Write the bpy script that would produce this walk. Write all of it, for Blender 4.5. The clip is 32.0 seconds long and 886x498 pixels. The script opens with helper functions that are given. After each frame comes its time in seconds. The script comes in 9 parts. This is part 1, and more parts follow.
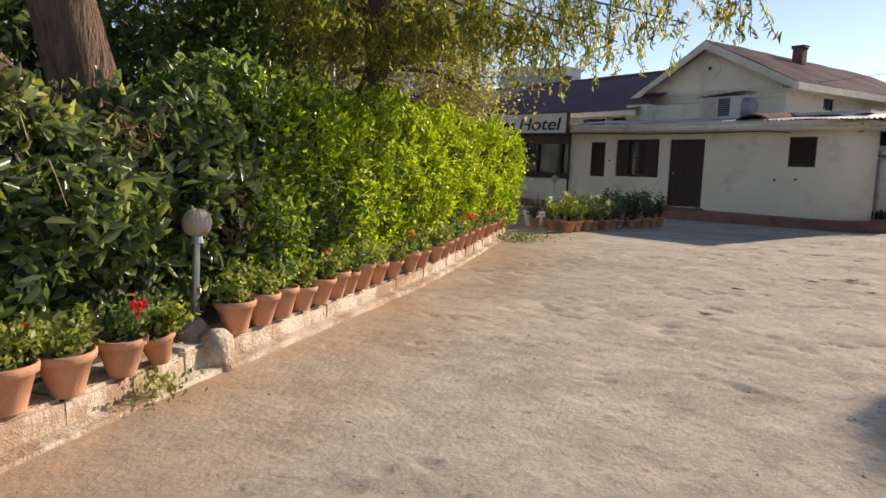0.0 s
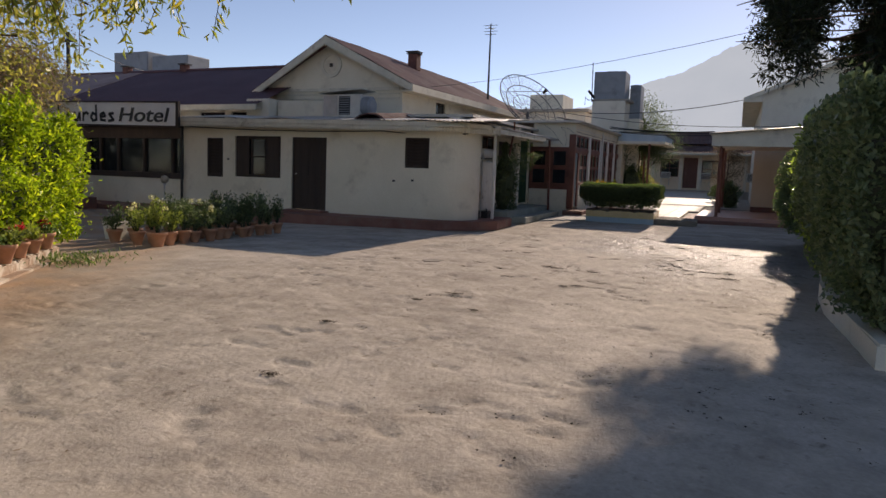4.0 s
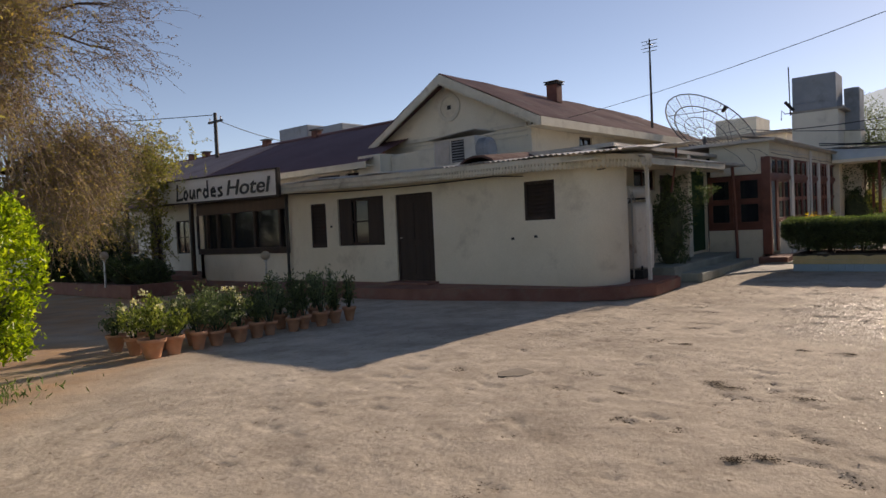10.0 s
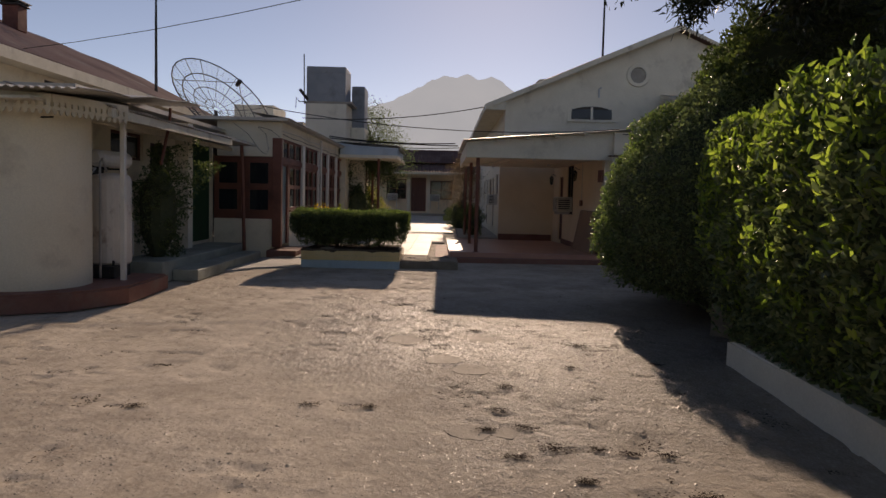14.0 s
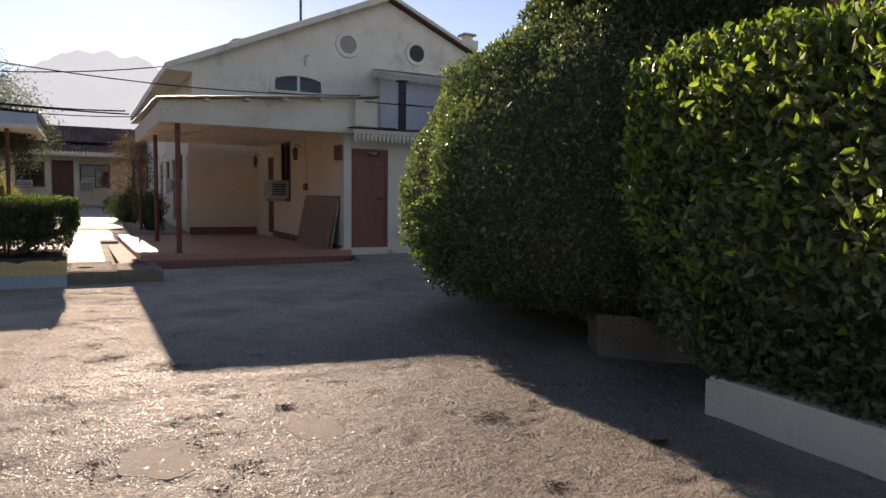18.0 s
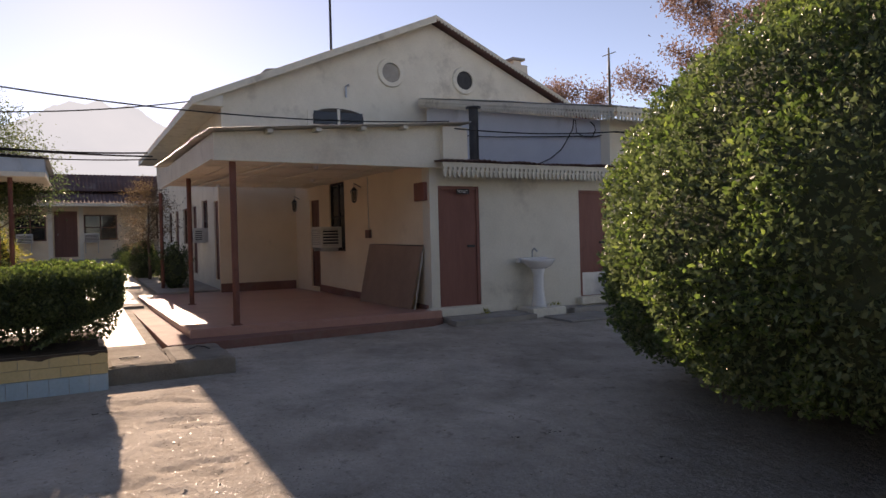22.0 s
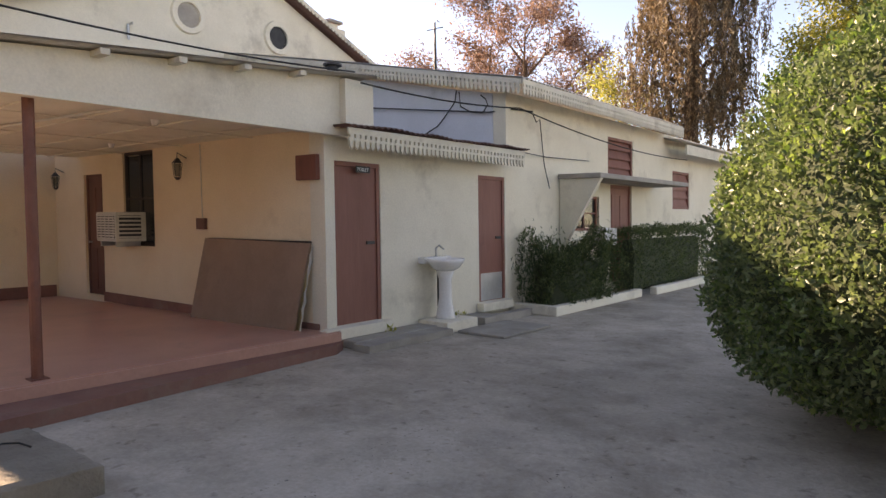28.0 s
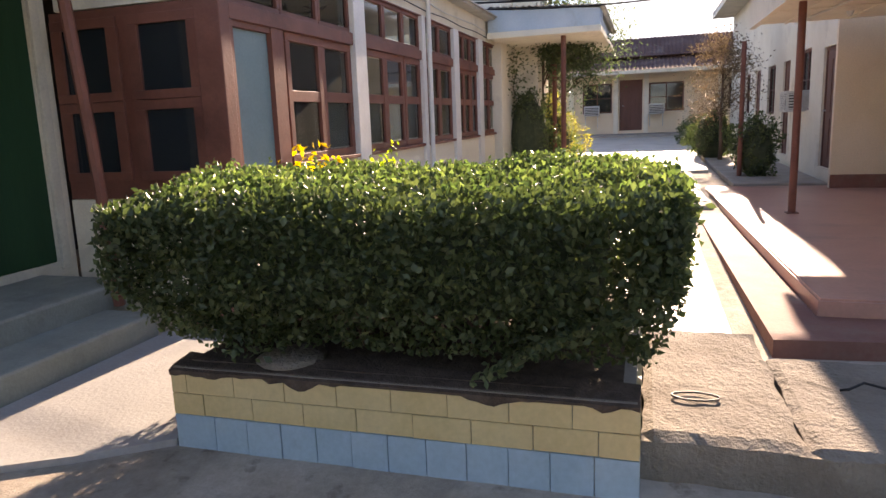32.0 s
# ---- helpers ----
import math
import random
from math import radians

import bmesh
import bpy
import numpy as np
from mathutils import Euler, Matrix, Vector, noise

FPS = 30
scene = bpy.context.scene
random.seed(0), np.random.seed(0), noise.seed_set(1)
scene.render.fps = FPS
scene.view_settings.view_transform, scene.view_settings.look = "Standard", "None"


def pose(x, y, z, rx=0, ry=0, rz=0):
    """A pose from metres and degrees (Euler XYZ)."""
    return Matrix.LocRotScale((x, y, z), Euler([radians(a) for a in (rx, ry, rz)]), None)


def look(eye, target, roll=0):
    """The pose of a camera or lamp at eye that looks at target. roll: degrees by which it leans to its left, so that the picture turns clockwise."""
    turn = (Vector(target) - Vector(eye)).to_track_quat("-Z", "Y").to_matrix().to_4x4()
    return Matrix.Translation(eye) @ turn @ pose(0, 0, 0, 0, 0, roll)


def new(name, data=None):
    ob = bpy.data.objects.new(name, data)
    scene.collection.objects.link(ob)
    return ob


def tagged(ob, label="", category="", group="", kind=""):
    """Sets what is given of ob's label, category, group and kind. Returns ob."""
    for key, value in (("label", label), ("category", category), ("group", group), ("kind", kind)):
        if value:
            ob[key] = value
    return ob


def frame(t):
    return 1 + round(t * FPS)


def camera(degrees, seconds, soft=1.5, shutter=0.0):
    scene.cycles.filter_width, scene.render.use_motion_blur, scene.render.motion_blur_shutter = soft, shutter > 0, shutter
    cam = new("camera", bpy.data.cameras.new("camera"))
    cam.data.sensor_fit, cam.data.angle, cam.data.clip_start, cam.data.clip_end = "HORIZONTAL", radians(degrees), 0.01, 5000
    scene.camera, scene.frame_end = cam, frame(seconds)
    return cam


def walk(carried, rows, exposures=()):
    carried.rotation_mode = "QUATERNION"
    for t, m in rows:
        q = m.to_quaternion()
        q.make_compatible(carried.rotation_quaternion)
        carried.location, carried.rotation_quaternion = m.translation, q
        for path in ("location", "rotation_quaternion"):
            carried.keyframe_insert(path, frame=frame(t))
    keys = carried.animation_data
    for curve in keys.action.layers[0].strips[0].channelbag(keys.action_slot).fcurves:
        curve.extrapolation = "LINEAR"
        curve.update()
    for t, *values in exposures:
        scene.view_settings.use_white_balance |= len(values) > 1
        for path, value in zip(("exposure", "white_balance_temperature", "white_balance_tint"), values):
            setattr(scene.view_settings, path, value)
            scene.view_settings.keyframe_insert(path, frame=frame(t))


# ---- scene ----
cam = camera(67.2, 32.0)
PATH = [
    (0, (-1.33, -0.302, 1.304), (-0.127, 1.277, 1.058), 1.8),
    (0.5, (-1.186, -0.22, 1.293), (0.06, 1.319, 1.013), -0.3),
    (1, (-0.975, -0.146, 1.292), (0.232, 1.418, 0.975), -0.8),
    (1.5, (-0.753, 0.004, 1.292), (0.557, 1.481, 0.972), 0.2),
    (2, (-0.481, 0.121, 1.343), (0.992, 1.448, 1.081), -1.2),
    (2.5, (-0.19, 0.095, 1.352), (1.244, 1.455, 1.047), -0.1),
    (3, (0.064, 0.095, 1.351), (1.6, 1.352, 1.102), 0.1),
    (3.5, (0.432, 0.234, 1.334), (2.212, 1.121, 1.123), 2.9),
    (5.5, (2.191, 0.478, 1.408), (4.046, 1.195, 1.193), 1.5),
    (6, (2.489, 0.552, 1.448), (4.341, 1.27, 1.214), 0.9),
    (6.5, (2.827, 0.481, 1.415), (4.628, 1.323, 1.193), 2.0),
    (7, (3.123, 0.504, 1.417), (4.951, 1.293, 1.232), 2.0),
    (7.5, (3.544, 0.708, 1.453), (5.43, 1.344, 1.254), -0.3),
    (8, (3.832, 0.674, 1.417), (5.6, 1.603, 1.32), -3.8),
    (8.5, (4.164, 0.747, 1.418), (5.858, 1.807, 1.32), -4.2),
    (9, (4.533, 0.895, 1.435), (6.199, 2.0, 1.371), -3.5),
    (9.5, (4.831, 1.031, 1.482), (6.469, 2.169, 1.333), -5.0),
    (10, (5.197, 1.072, 1.458), (6.736, 2.349, 1.401), -2.5),
    (10.5, (5.604, 1.202, 1.499), (7.157, 2.459, 1.405), -1.0),
    (11, (5.933, 1.461, 1.484), (7.64, 2.491, 1.326), -3.3),
    (11.5, (6.294, 1.491, 1.462), (8.102, 2.333, 1.32), -1.6),
    (12, (6.722, 1.602, 1.448), (8.611, 2.235, 1.266), -1.7),
    (12.5, (7.138, 1.663, 1.45), (9.114, 1.938, 1.309), -2.8),
    (13, (7.534, 1.786, 1.481), (9.519, 1.98, 1.334), -1.6),
    (13.5, (7.867, 1.732, 1.461), (9.855, 1.881, 1.297), -1.4),
    (14, (8.329, 1.729, 1.429), (10.325, 1.729, 1.311), 1.4),
    (14.5, (8.782, 1.941, 1.401), (10.773, 1.859, 1.231), -0.1),
    (16.5, (10.484, 2.355, 1.408), (12.475, 2.243, 1.249), 1.5),
    (17, (10.951, 2.369, 1.375), (12.927, 2.086, 1.26), 2.8),
    (17.5, (11.489, 2.445, 1.321), (13.336, 1.686, 1.212), 2.6),
    (18, (11.96, 2.412, 1.291), (13.718, 1.468, 1.162), 0.5),
    (18.5, (12.448, 2.439, 1.339), (14.138, 1.385, 1.159), -0.1),
    (19, (12.802, 2.557, 1.375), (14.52, 1.542, 1.243), -2.5),
    (19.5, (13.151, 2.677, 1.397), (14.924, 1.757, 1.301), -3.2),
    (20, (13.54, 2.734, 1.446), (15.342, 1.878, 1.32), -2.1),
    (20.5, (13.922, 2.856, 1.472), (15.699, 1.943, 1.368), -2.0),
    (21, (14.274, 2.867, 1.485), (16.049, 1.954, 1.364), -2.5),
    (21.5, (14.685, 2.858, 1.462), (16.453, 1.925, 1.416), -0.7),
    (22, (15.072, 2.883, 1.496), (16.825, 1.922, 1.477), -1.5),
    (22.5, (15.422, 2.967, 1.559), (17.174, 2.006, 1.477), -0.8),
    (23, (15.825, 2.981, 1.598), (17.556, 1.979, 1.577), -1.7),
    (23.5, (16.09, 2.942, 1.583), (17.825, 1.947, 1.546), 0.6),
    (24, (16.462, 2.968, 1.586), (18.006, 1.698, 1.56), -1.7),
    (24.5, (16.8, 2.883, 1.612), (18.352, 1.624, 1.534), -3.4),
    (25, (17.041, 2.762, 1.584), (18.524, 1.423, 1.484), -1.1),
    (25.5, (17.317, 2.681, 1.626), (18.618, 1.163, 1.59), 0.9),
    (27.5, (18.562, 2.937, 1.698), (19.547, 1.201, 1.574), 0.3),
    (28, (18.701, 3.105, 1.636), (19.951, 1.546, 1.565), -0.8),
    (28.5, (18.774, 3.031, 1.655), (20.427, 1.906, 1.633), -2.6),
    (29, (18.846, 2.985, 1.67), (20.701, 2.238, 1.719), -1.5),
    (29.5, (18.891, 2.966, 1.661), (20.851, 2.566, 1.688), -0.6),
    (30, (18.868, 2.974, 1.659), (20.865, 2.864, 1.67), -1.1),
    (30.5, (18.98, 2.952, 1.634), (20.977, 2.906, 1.534), -0.6),
    (31, (19.329, 2.908, 1.613), (21.324, 2.89, 1.466), 0.1),
    (31.5, (19.664, 2.835, 1.591), (21.63, 3.038, 1.283), -2.7),
    (32, (19.965, 2.645, 1.554), (21.847, 3.225, 1.205), -2.1),
]
EXPOSURES = [
    (0, 0.5, 8150, 18),
    (2, 0.45, 8050, 18),
    (3.5, 0, 7980, 20),
    (6, -0.03, 8800, 23),
    (8, -0.15, 8700, 22),
    (9, 0, 8700, 20),
    (10.5, 0.05, 8500, 20),
    (12, -0.2, 9300, 21),
    (14, -0.4, 9200, 25),
    (17, -0.4, 9300, 27),
    (18, 0.5, 8700, 24),
    (19, 0.8, 8950, 25),
    (21, 0.65, 9200, 26),
    (23, 0.5, 9300, 29),
    (24, 1.12, 9200, 29),
    (25, 1.45, 9600, 26),
    (28, 1.66, 10900, 26),
    (28.5, 1, 10200, 26),
    (29, 0.4, 10300, 29),
    (30, 0, 10200, 24),
    (31, 0.52, 9200, 28),
    (31.5, 1.15, 9020, 26),
    (32, 1.78, 9130, 26),
]
walk(cam, [(t, look(eye, target, roll)) for t, eye, target, roll in PATH], EXPOSURES)

# ---- light ----
SUN = Vector((0.916, -0.070, 0.394)).normalized()
world = bpy.data.worlds.new("sky")
scene.world = world
world.use_nodes = True
sky = world.node_tree.nodes.new("ShaderNodeTexSky")
sky.sky_type = "NISHITA"
sky.sun_disc = False
sky.sun_elevation = math.asin(SUN.z)
sky.sun_rotation = math.atan2(SUN.x, SUN.y)
sky.altitude = 1500
sky.air_density, sky.dust_density, sky.ozone_density = 0.75, 0.2, 2.0
background = world.node_tree.nodes["Background"]
background.inputs["Strength"].default_value = 0.15
world.node_tree.links.new(sky.outputs[0], background.inputs["Color"])
sun = new("sun", bpy.data.lights.new("sun", "SUN"))
sun.data.energy, sun.data.angle, sun.data.color = 4.5, radians(0.6), (1.0, 0.955, 0.885)
sun.matrix_world = (-SUN).to_track_quat("-Z", "Y").to_matrix().to_4x4()


# ---- materials ----
def ramp2(nt, fac, c1, c2, lo=0.3, hi=0.7):
    r = nt.nodes.new("ShaderNodeValToRGB")
    r.color_ramp.elements[0].position, r.color_ramp.elements[1].position = lo, hi
    r.color_ramp.elements[0].color, r.color_ramp.elements[1].color = (*c1, 1), (*c2, 1)
    nt.links.new(fac, r.inputs["Fac"])
    return r.outputs["Color"]


def noise_node(nt, scale, detail=4.0, rough=0.55, stretch=None):
    co = nt.nodes.new("ShaderNodeNewGeometry").outputs["Position"]
    if stretch:
        mp = nt.nodes.new("ShaderNodeMapping")
        mp.inputs["Scale"].default_value = stretch
        nt.links.new(co, mp.inputs["Vector"])
        co = mp.outputs["Vector"]
    n = nt.nodes.new("ShaderNodeTexNoise")
    n.inputs["Scale"].default_value, n.inputs["Detail"].default_value, n.inputs["Roughness"].default_value = scale, detail, rough
    nt.links.new(co, n.inputs["Vector"])
    return n.outputs["Fac"]


def mixed(nt, fac, a, b, mode="MIX"):
    m = nt.nodes.new("ShaderNodeMix")
    m.data_type, m.blend_type = "RGBA", mode
    if isinstance(fac, float):
        m.inputs["Factor"].default_value = fac
    else:
        nt.links.new(fac, m.inputs["Factor"])
    nt.links.new(a, m.inputs["A"])
    if isinstance(b, tuple):
        m.inputs["B"].default_value = (*b, 1)
    else:
        nt.links.new(b, m.inputs["B"])
    return m.outputs["Result"]


def bumped(nt, bsdf, height, strength, distance=0.02):
    b = nt.nodes.new("ShaderNodeBump")
    b.inputs["Strength"].default_value, b.inputs["Distance"].default_value = strength, distance
    nt.links.new(height, b.inputs["Height"])
    nt.links.new(b.outputs["Normal"], bsdf.inputs["Normal"])


def surface(name, c1, c2, scale=2.0, rough=0.8, bump=0.3, fine=60.0, metal=0.0, stain=None, stain_amount=(0.55, 0.75), stretch=None, spec=0.4, dist=0.01):
    """Two scales of colour, a stain of its own shape, and fine relief."""
    m = bpy.data.materials.new(name)
    m.use_nodes = True
    nt = m.node_tree
    bsdf = nt.nodes["Principled BSDF"]
    col = ramp2(nt, noise_node(nt, scale, 5, 0.6, stretch), c1, c2)
    grain = noise_node(nt, fine, 3, 0.6, stretch)
    col = mixed(nt, 0.35, col, ramp2(nt, grain, (0.72, 0.72, 0.72), (1.12, 1.12, 1.12), 0.25, 0.75), "MULTIPLY")
    if stain:
        f = ramp2(nt, noise_node(nt, scale * 0.6 + 0.35, 7, 0.68), (0, 0, 0), (1, 1, 1), *stain_amount)
        col = mixed(nt, f, col, stain)
    nt.links.new(col, bsdf.inputs["Base Color"])
    bsdf.inputs["Roughness"].default_value, bsdf.inputs["Metallic"].default_value = rough, metal
    bsdf.inputs["Specular IOR Level"].default_value = spec
    if bump:
        bumped(nt, bsdf, grain, bump, dist)
    return m


def leaf_material(name, dark, mid, light, glow=0.45, rough=0.45, through_tint=(1.6, 1.6, 0.8)):
    m = bpy.data.materials.new(name)
    m.use_nodes = True
    nt = m.node_tree
    bsdf = nt.nodes["Principled BSDF"]
    g = nt.nodes.new("ShaderNodeNewGeometry")
    r = nt.nodes.new("ShaderNodeValToRGB")
    r.color_ramp.elements[0].color, r.color_ramp.elements[1].color = (*dark, 1), (*light, 1)
    e = r.color_ramp.elements.new(0.55)
    e.color = (*mid, 1)
    nt.links.new(g.outputs["Random Per Island"], r.inputs["Fac"])
    patch = ramp2(nt, noise_node(nt, 1.3, 3), (0.75, 0.8, 0.7), (1.2, 1.15, 1.0), 0.3, 0.7)
    col = mixed(nt, 0.8, r.outputs["Color"], patch, "MULTIPLY")
    nt.links.new(col, bsdf.inputs["Base Color"])
    bsdf.inputs["Roughness"].default_value = rough
    bsdf.inputs["Specular IOR Level"].default_value = 0.5
    tr = nt.nodes.new("ShaderNodeBsdfTranslucent")
    warm = mixed(nt, 1.0, col, through_tint, "MULTIPLY")
    nt.links.new(warm, tr.inputs["Color"])
    mx = nt.nodes.new("ShaderNodeMixShader")
    mx.inputs["Fac"].default_value = glow
    nt.links.new(bsdf.outputs[0], mx.inputs[1])
    nt.links.new(tr.outputs[0], mx.inputs[2])
    nt.links.new(mx.outputs[0], nt.nodes["Material Output"].inputs["Surface"])
    return m


def glass_material(name, tint, rough=0.05, alpha=0.35):
    """A thin pane: mostly clear, with a Fresnel sheen."""
    m = bpy.data.materials.new(name)
    m.use_nodes = True
    nt = m.node_tree
    tp = nt.nodes.new("ShaderNodeBsdfTransparent")
    tp.inputs["Color"].default_value = (*tint, 1)
    bsdf = nt.nodes["Principled BSDF"]
    bsdf.inputs["Base Color"].default_value = (0.03, 0.035, 0.04, 1)
    bsdf.inputs["Roughness"].default_value = rough
    mx = nt.nodes.new("ShaderNodeMixShader")
    mx.inputs["Fac"].default_value = alpha
    nt.links.new(tp.outputs[0], mx.inputs[1])
    nt.links.new(bsdf.outputs[0], mx.inputs[2])
    nt.links.new(mx.outputs[0], nt.nodes["Material Output"].inputs["Surface"])
    return m


def ground_material():
    m = bpy.data.materials.new("packed_earth")
    m.use_nodes = True
    nt = m.node_tree
    bsdf = nt.nodes["Principled BSDF"]
    big = noise_node(nt, 0.22, 6, 0.6)
    mid = noise_node(nt, 2.2, 6, 0.65)
    fine = noise_node(nt, 26, 5, 0.7)
    col = ramp2(nt, big, (0.415, 0.368, 0.312), (0.545, 0.497, 0.432), 0.32, 0.68)
    col = mixed(nt, 0.6, col, ramp2(nt, mid, (0.66, 0.62, 0.56), (1.12, 1.1, 1.07), 0.3, 0.66), "MULTIPLY")
    col = mixed(nt, 0.36, col, ramp2(nt, fine, (0.6, 0.58, 0.55), (1.2, 1.2, 1.2), 0.3, 0.7), "MULTIPLY")
    col = mixed(nt, 0.55, col, ramp2(nt, noise_node(nt, 9, 4, 0.6), (1, 1, 1), (0.42, 0.39, 0.36), 0.60, 0.70), "MULTIPLY")
    col = mixed(nt, 0.62, col, ramp2(nt, noise_node(nt, 0.9, 7, 0.72), (1.12, 1.1, 1.08), (0.62, 0.58, 0.55), 0.46, 0.66), "MULTIPLY")
    gv = nt.nodes.new("ShaderNodeNewGeometry")
    # reddish dust washed down along the garden kerb
    dot = nt.nodes.new("ShaderNodeVectorMath")
    dot.operation = "DOT_PRODUCT"
    dot.inputs[1].default_value = (-0.545, 0.838, 0)
    nt.links.new(gv.outputs["Position"], dot.inputs[0])
    band = nt.nodes.new("ShaderNodeMapRange")
    band.inputs["From Min"].default_value, band.inputs["From Max"].default_value = 1.9, 3.0
    band.inputs["To Max"].default_value = 0.9
    nt.links.new(dot.outputs["Value"], band.inputs["Value"])
    dust = nt.nodes.new("ShaderNodeMath")
    dust.operation = "MULTIPLY"
    nt.links.new(band.outputs[0], dust.inputs[0])
    nt.links.new(ramp2(nt, noise_node(nt, 1.1, 5, 0.65), (0.15, 0.15, 0.15), (1, 1, 1), 0.34, 0.62), dust.inputs[1])
    col = mixed(nt, dust.outputs[0], col, ramp2(nt, mid, (0.34, 0.195, 0.105), (0.50, 0.32, 0.19), 0.3, 0.7))
    sp = nt.nodes.new("ShaderNodeSeparateXYZ")
    nt.links.new(gv.outputs["Position"], sp.inputs[0])
    # an old strip of bitumen and stone shows through nearer the houses
    mr = nt.nodes.new("ShaderNodeMapRange")
    mr.inputs["From Min"].default_value, mr.inputs["From Max"].default_value = 9.0, 14.0
    nt.links.new(sp.outputs["X"], mr.inputs["Value"])
    mr2 = nt.nodes.new("ShaderNodeMapRange")
    mr2.inputs["From Min"].default_value, mr2.inputs["From Max"].default_value = 19.6, 17.4
    nt.links.new(sp.outputs["X"], mr2.inputs["Value"])
    both = nt.nodes.new("ShaderNodeMath")
    both.operation = "MULTIPLY"
    nt.links.new(mr.outputs[0], both.inputs[0])
    nt.links.new(mr2.outputs[0], both.inputs[1])
    # its ragged edge runs along the yard and steps aside nearer the houses
    step_x = nt.nodes.new("ShaderNodeMapRange")
    step_x.inputs["From Min"].default_value, step_x.inputs["From Max"].default_value = 13.3, 14.3
    step_x.inputs["To Min"].default_value, step_x.inputs["To Max"].default_value = 1.9, 3.05
    nt.links.new(sp.outputs["X"], step_x.inputs["Value"])
    gap = nt.nodes.new("ShaderNodeMath")
    gap.operation = "SUBTRACT"
    nt.links.new(step_x.outputs[0], gap.inputs[0])
    nt.links.new(sp.outputs["Y"], gap.inputs[1])
    rag = nt.nodes.new("ShaderNodeMath")
    rag.operation = "MULTIPLY_ADD"
    nt.links.new(noise_node(nt, 2.3, 6, 0.7), rag.inputs[0])
    rag.inputs[1].default_value = 1.3
    rag.inputs[2].default_value = -0.65
    edge = nt.nodes.new("ShaderNodeMath")
    edge.operation = "ADD"
    nt.links.new(gap.outputs[0], edge.inputs[0])
    nt.links.new(rag.outputs[0], edge.inputs[1])
    side = nt.nodes.new("ShaderNodeMapRange")
    side.inputs["From Min"].default_value, side.inputs["From Max"].default_value = -0.75, 0.95
    nt.links.new(edge.outputs[0], side.inputs["Value"])
    strip = nt.nodes.new("ShaderNodeMath")
    strip.operation = "MULTIPLY"
    nt.links.new(both.outputs[0], strip.inputs[0])
    nt.links.new(side.outputs[0], strip.inputs[1])
    worn = nt.nodes.new("ShaderNodeMath")
    worn.operation = "MULTIPLY"
    nt.links.new(strip.outputs[0], worn.inputs[0])
    nt.links.new(ramp2(nt, noise_node(nt, 0.55, 6, 0.66), (0.25, 0.25, 0.25), (1, 1, 1), 0.28, 0.70), worn.inputs[1])
    vor = nt.nodes.new("ShaderNodeTexVoronoi")
    vor.inputs["Scale"].default_value = 75
    vor.inputs["Randomness"].default_value = 1.0
    nt.links.new(gv.outputs["Position"], vor.inputs["Vector"])
    sepc = nt.nodes.new("ShaderNodeSeparateColor")
    nt.links.new(vor.outputs["Color"], sepc.inputs[0])
    stony = ramp2(nt, sepc.outputs[0], (0.036, 0.035, 0.035), (0.255, 0.243, 0.235), 0.10, 0.98)
    stony = mixed(nt, 0.75, stony, ramp2(nt, noise_node(nt, 7, 5, 0.7), (0.34, 0.33, 0.32), (1.22, 1.22, 1.22), 0.37, 0.60), "MULTIPLY")
    w2 = nt.nodes.new("ShaderNodeMath")
    w2.operation, w2.inputs[1].default_value = "MULTIPLY", 0.93
    nt.links.new(worn.outputs[0], w2.inputs[0])
    col = mixed(nt, w2.outputs[0], col, stony)
    nt.links.new(col, bsdf.inputs["Base Color"])
    rr = nt.nodes.new("ShaderNodeMapRange")
    rr.inputs["To Min"].default_value, rr.inputs["To Max"].default_value = 0.85, 0.52
    nt.links.new(worn.outputs[0], rr.inputs["Value"])
    nt.links.new(rr.outputs[0], bsdf.inputs["Roughness"])
    sheen = nt.nodes.new("ShaderNodeMapRange")
    sheen.inputs["To Min"].default_value, sheen.inputs["To Max"].default_value = 0.10, 0.19
    nt.links.new(worn.outputs[0], sheen.inputs["Value"])
    nt.links.new(sheen.outputs[0], bsdf.inputs["Specular IOR Level"])
    h = mixed(nt, worn.outputs[0], ramp2(nt, fine, (0, 0, 0), (0.10, 0.10, 0.10), 0.2, 0.8), mixed(nt, 0.6, ramp2(nt, vor.outputs["Distance"], (0.34, 0.34, 0.34), (0, 0, 0), 0.05, 0.75), ramp2(nt, noise_node(nt, 13, 5, 0.7), (0, 0, 0), (1, 1, 1), 0.3, 0.7)))
    b1 = nt.nodes.new("ShaderNodeBump")
    b1.inputs["Strength"].default_value, b1.inputs["Distance"].default_value = 1.0, 0.042
    nt.links.new(h, b1.inputs["Height"])
    b2 = nt.nodes.new("ShaderNodeBump")
    b2.inputs["Strength"].default_value, b2.inputs["Distance"].default_value = 0.32, 0.06
    nt.links.new(mid, b2.inputs["Height"])
    nt.links.new(b1.outputs["Normal"], b2.inputs["Normal"])
    nt.links.new(b2.outputs["Normal"], bsdf.inputs["Normal"])
    return m


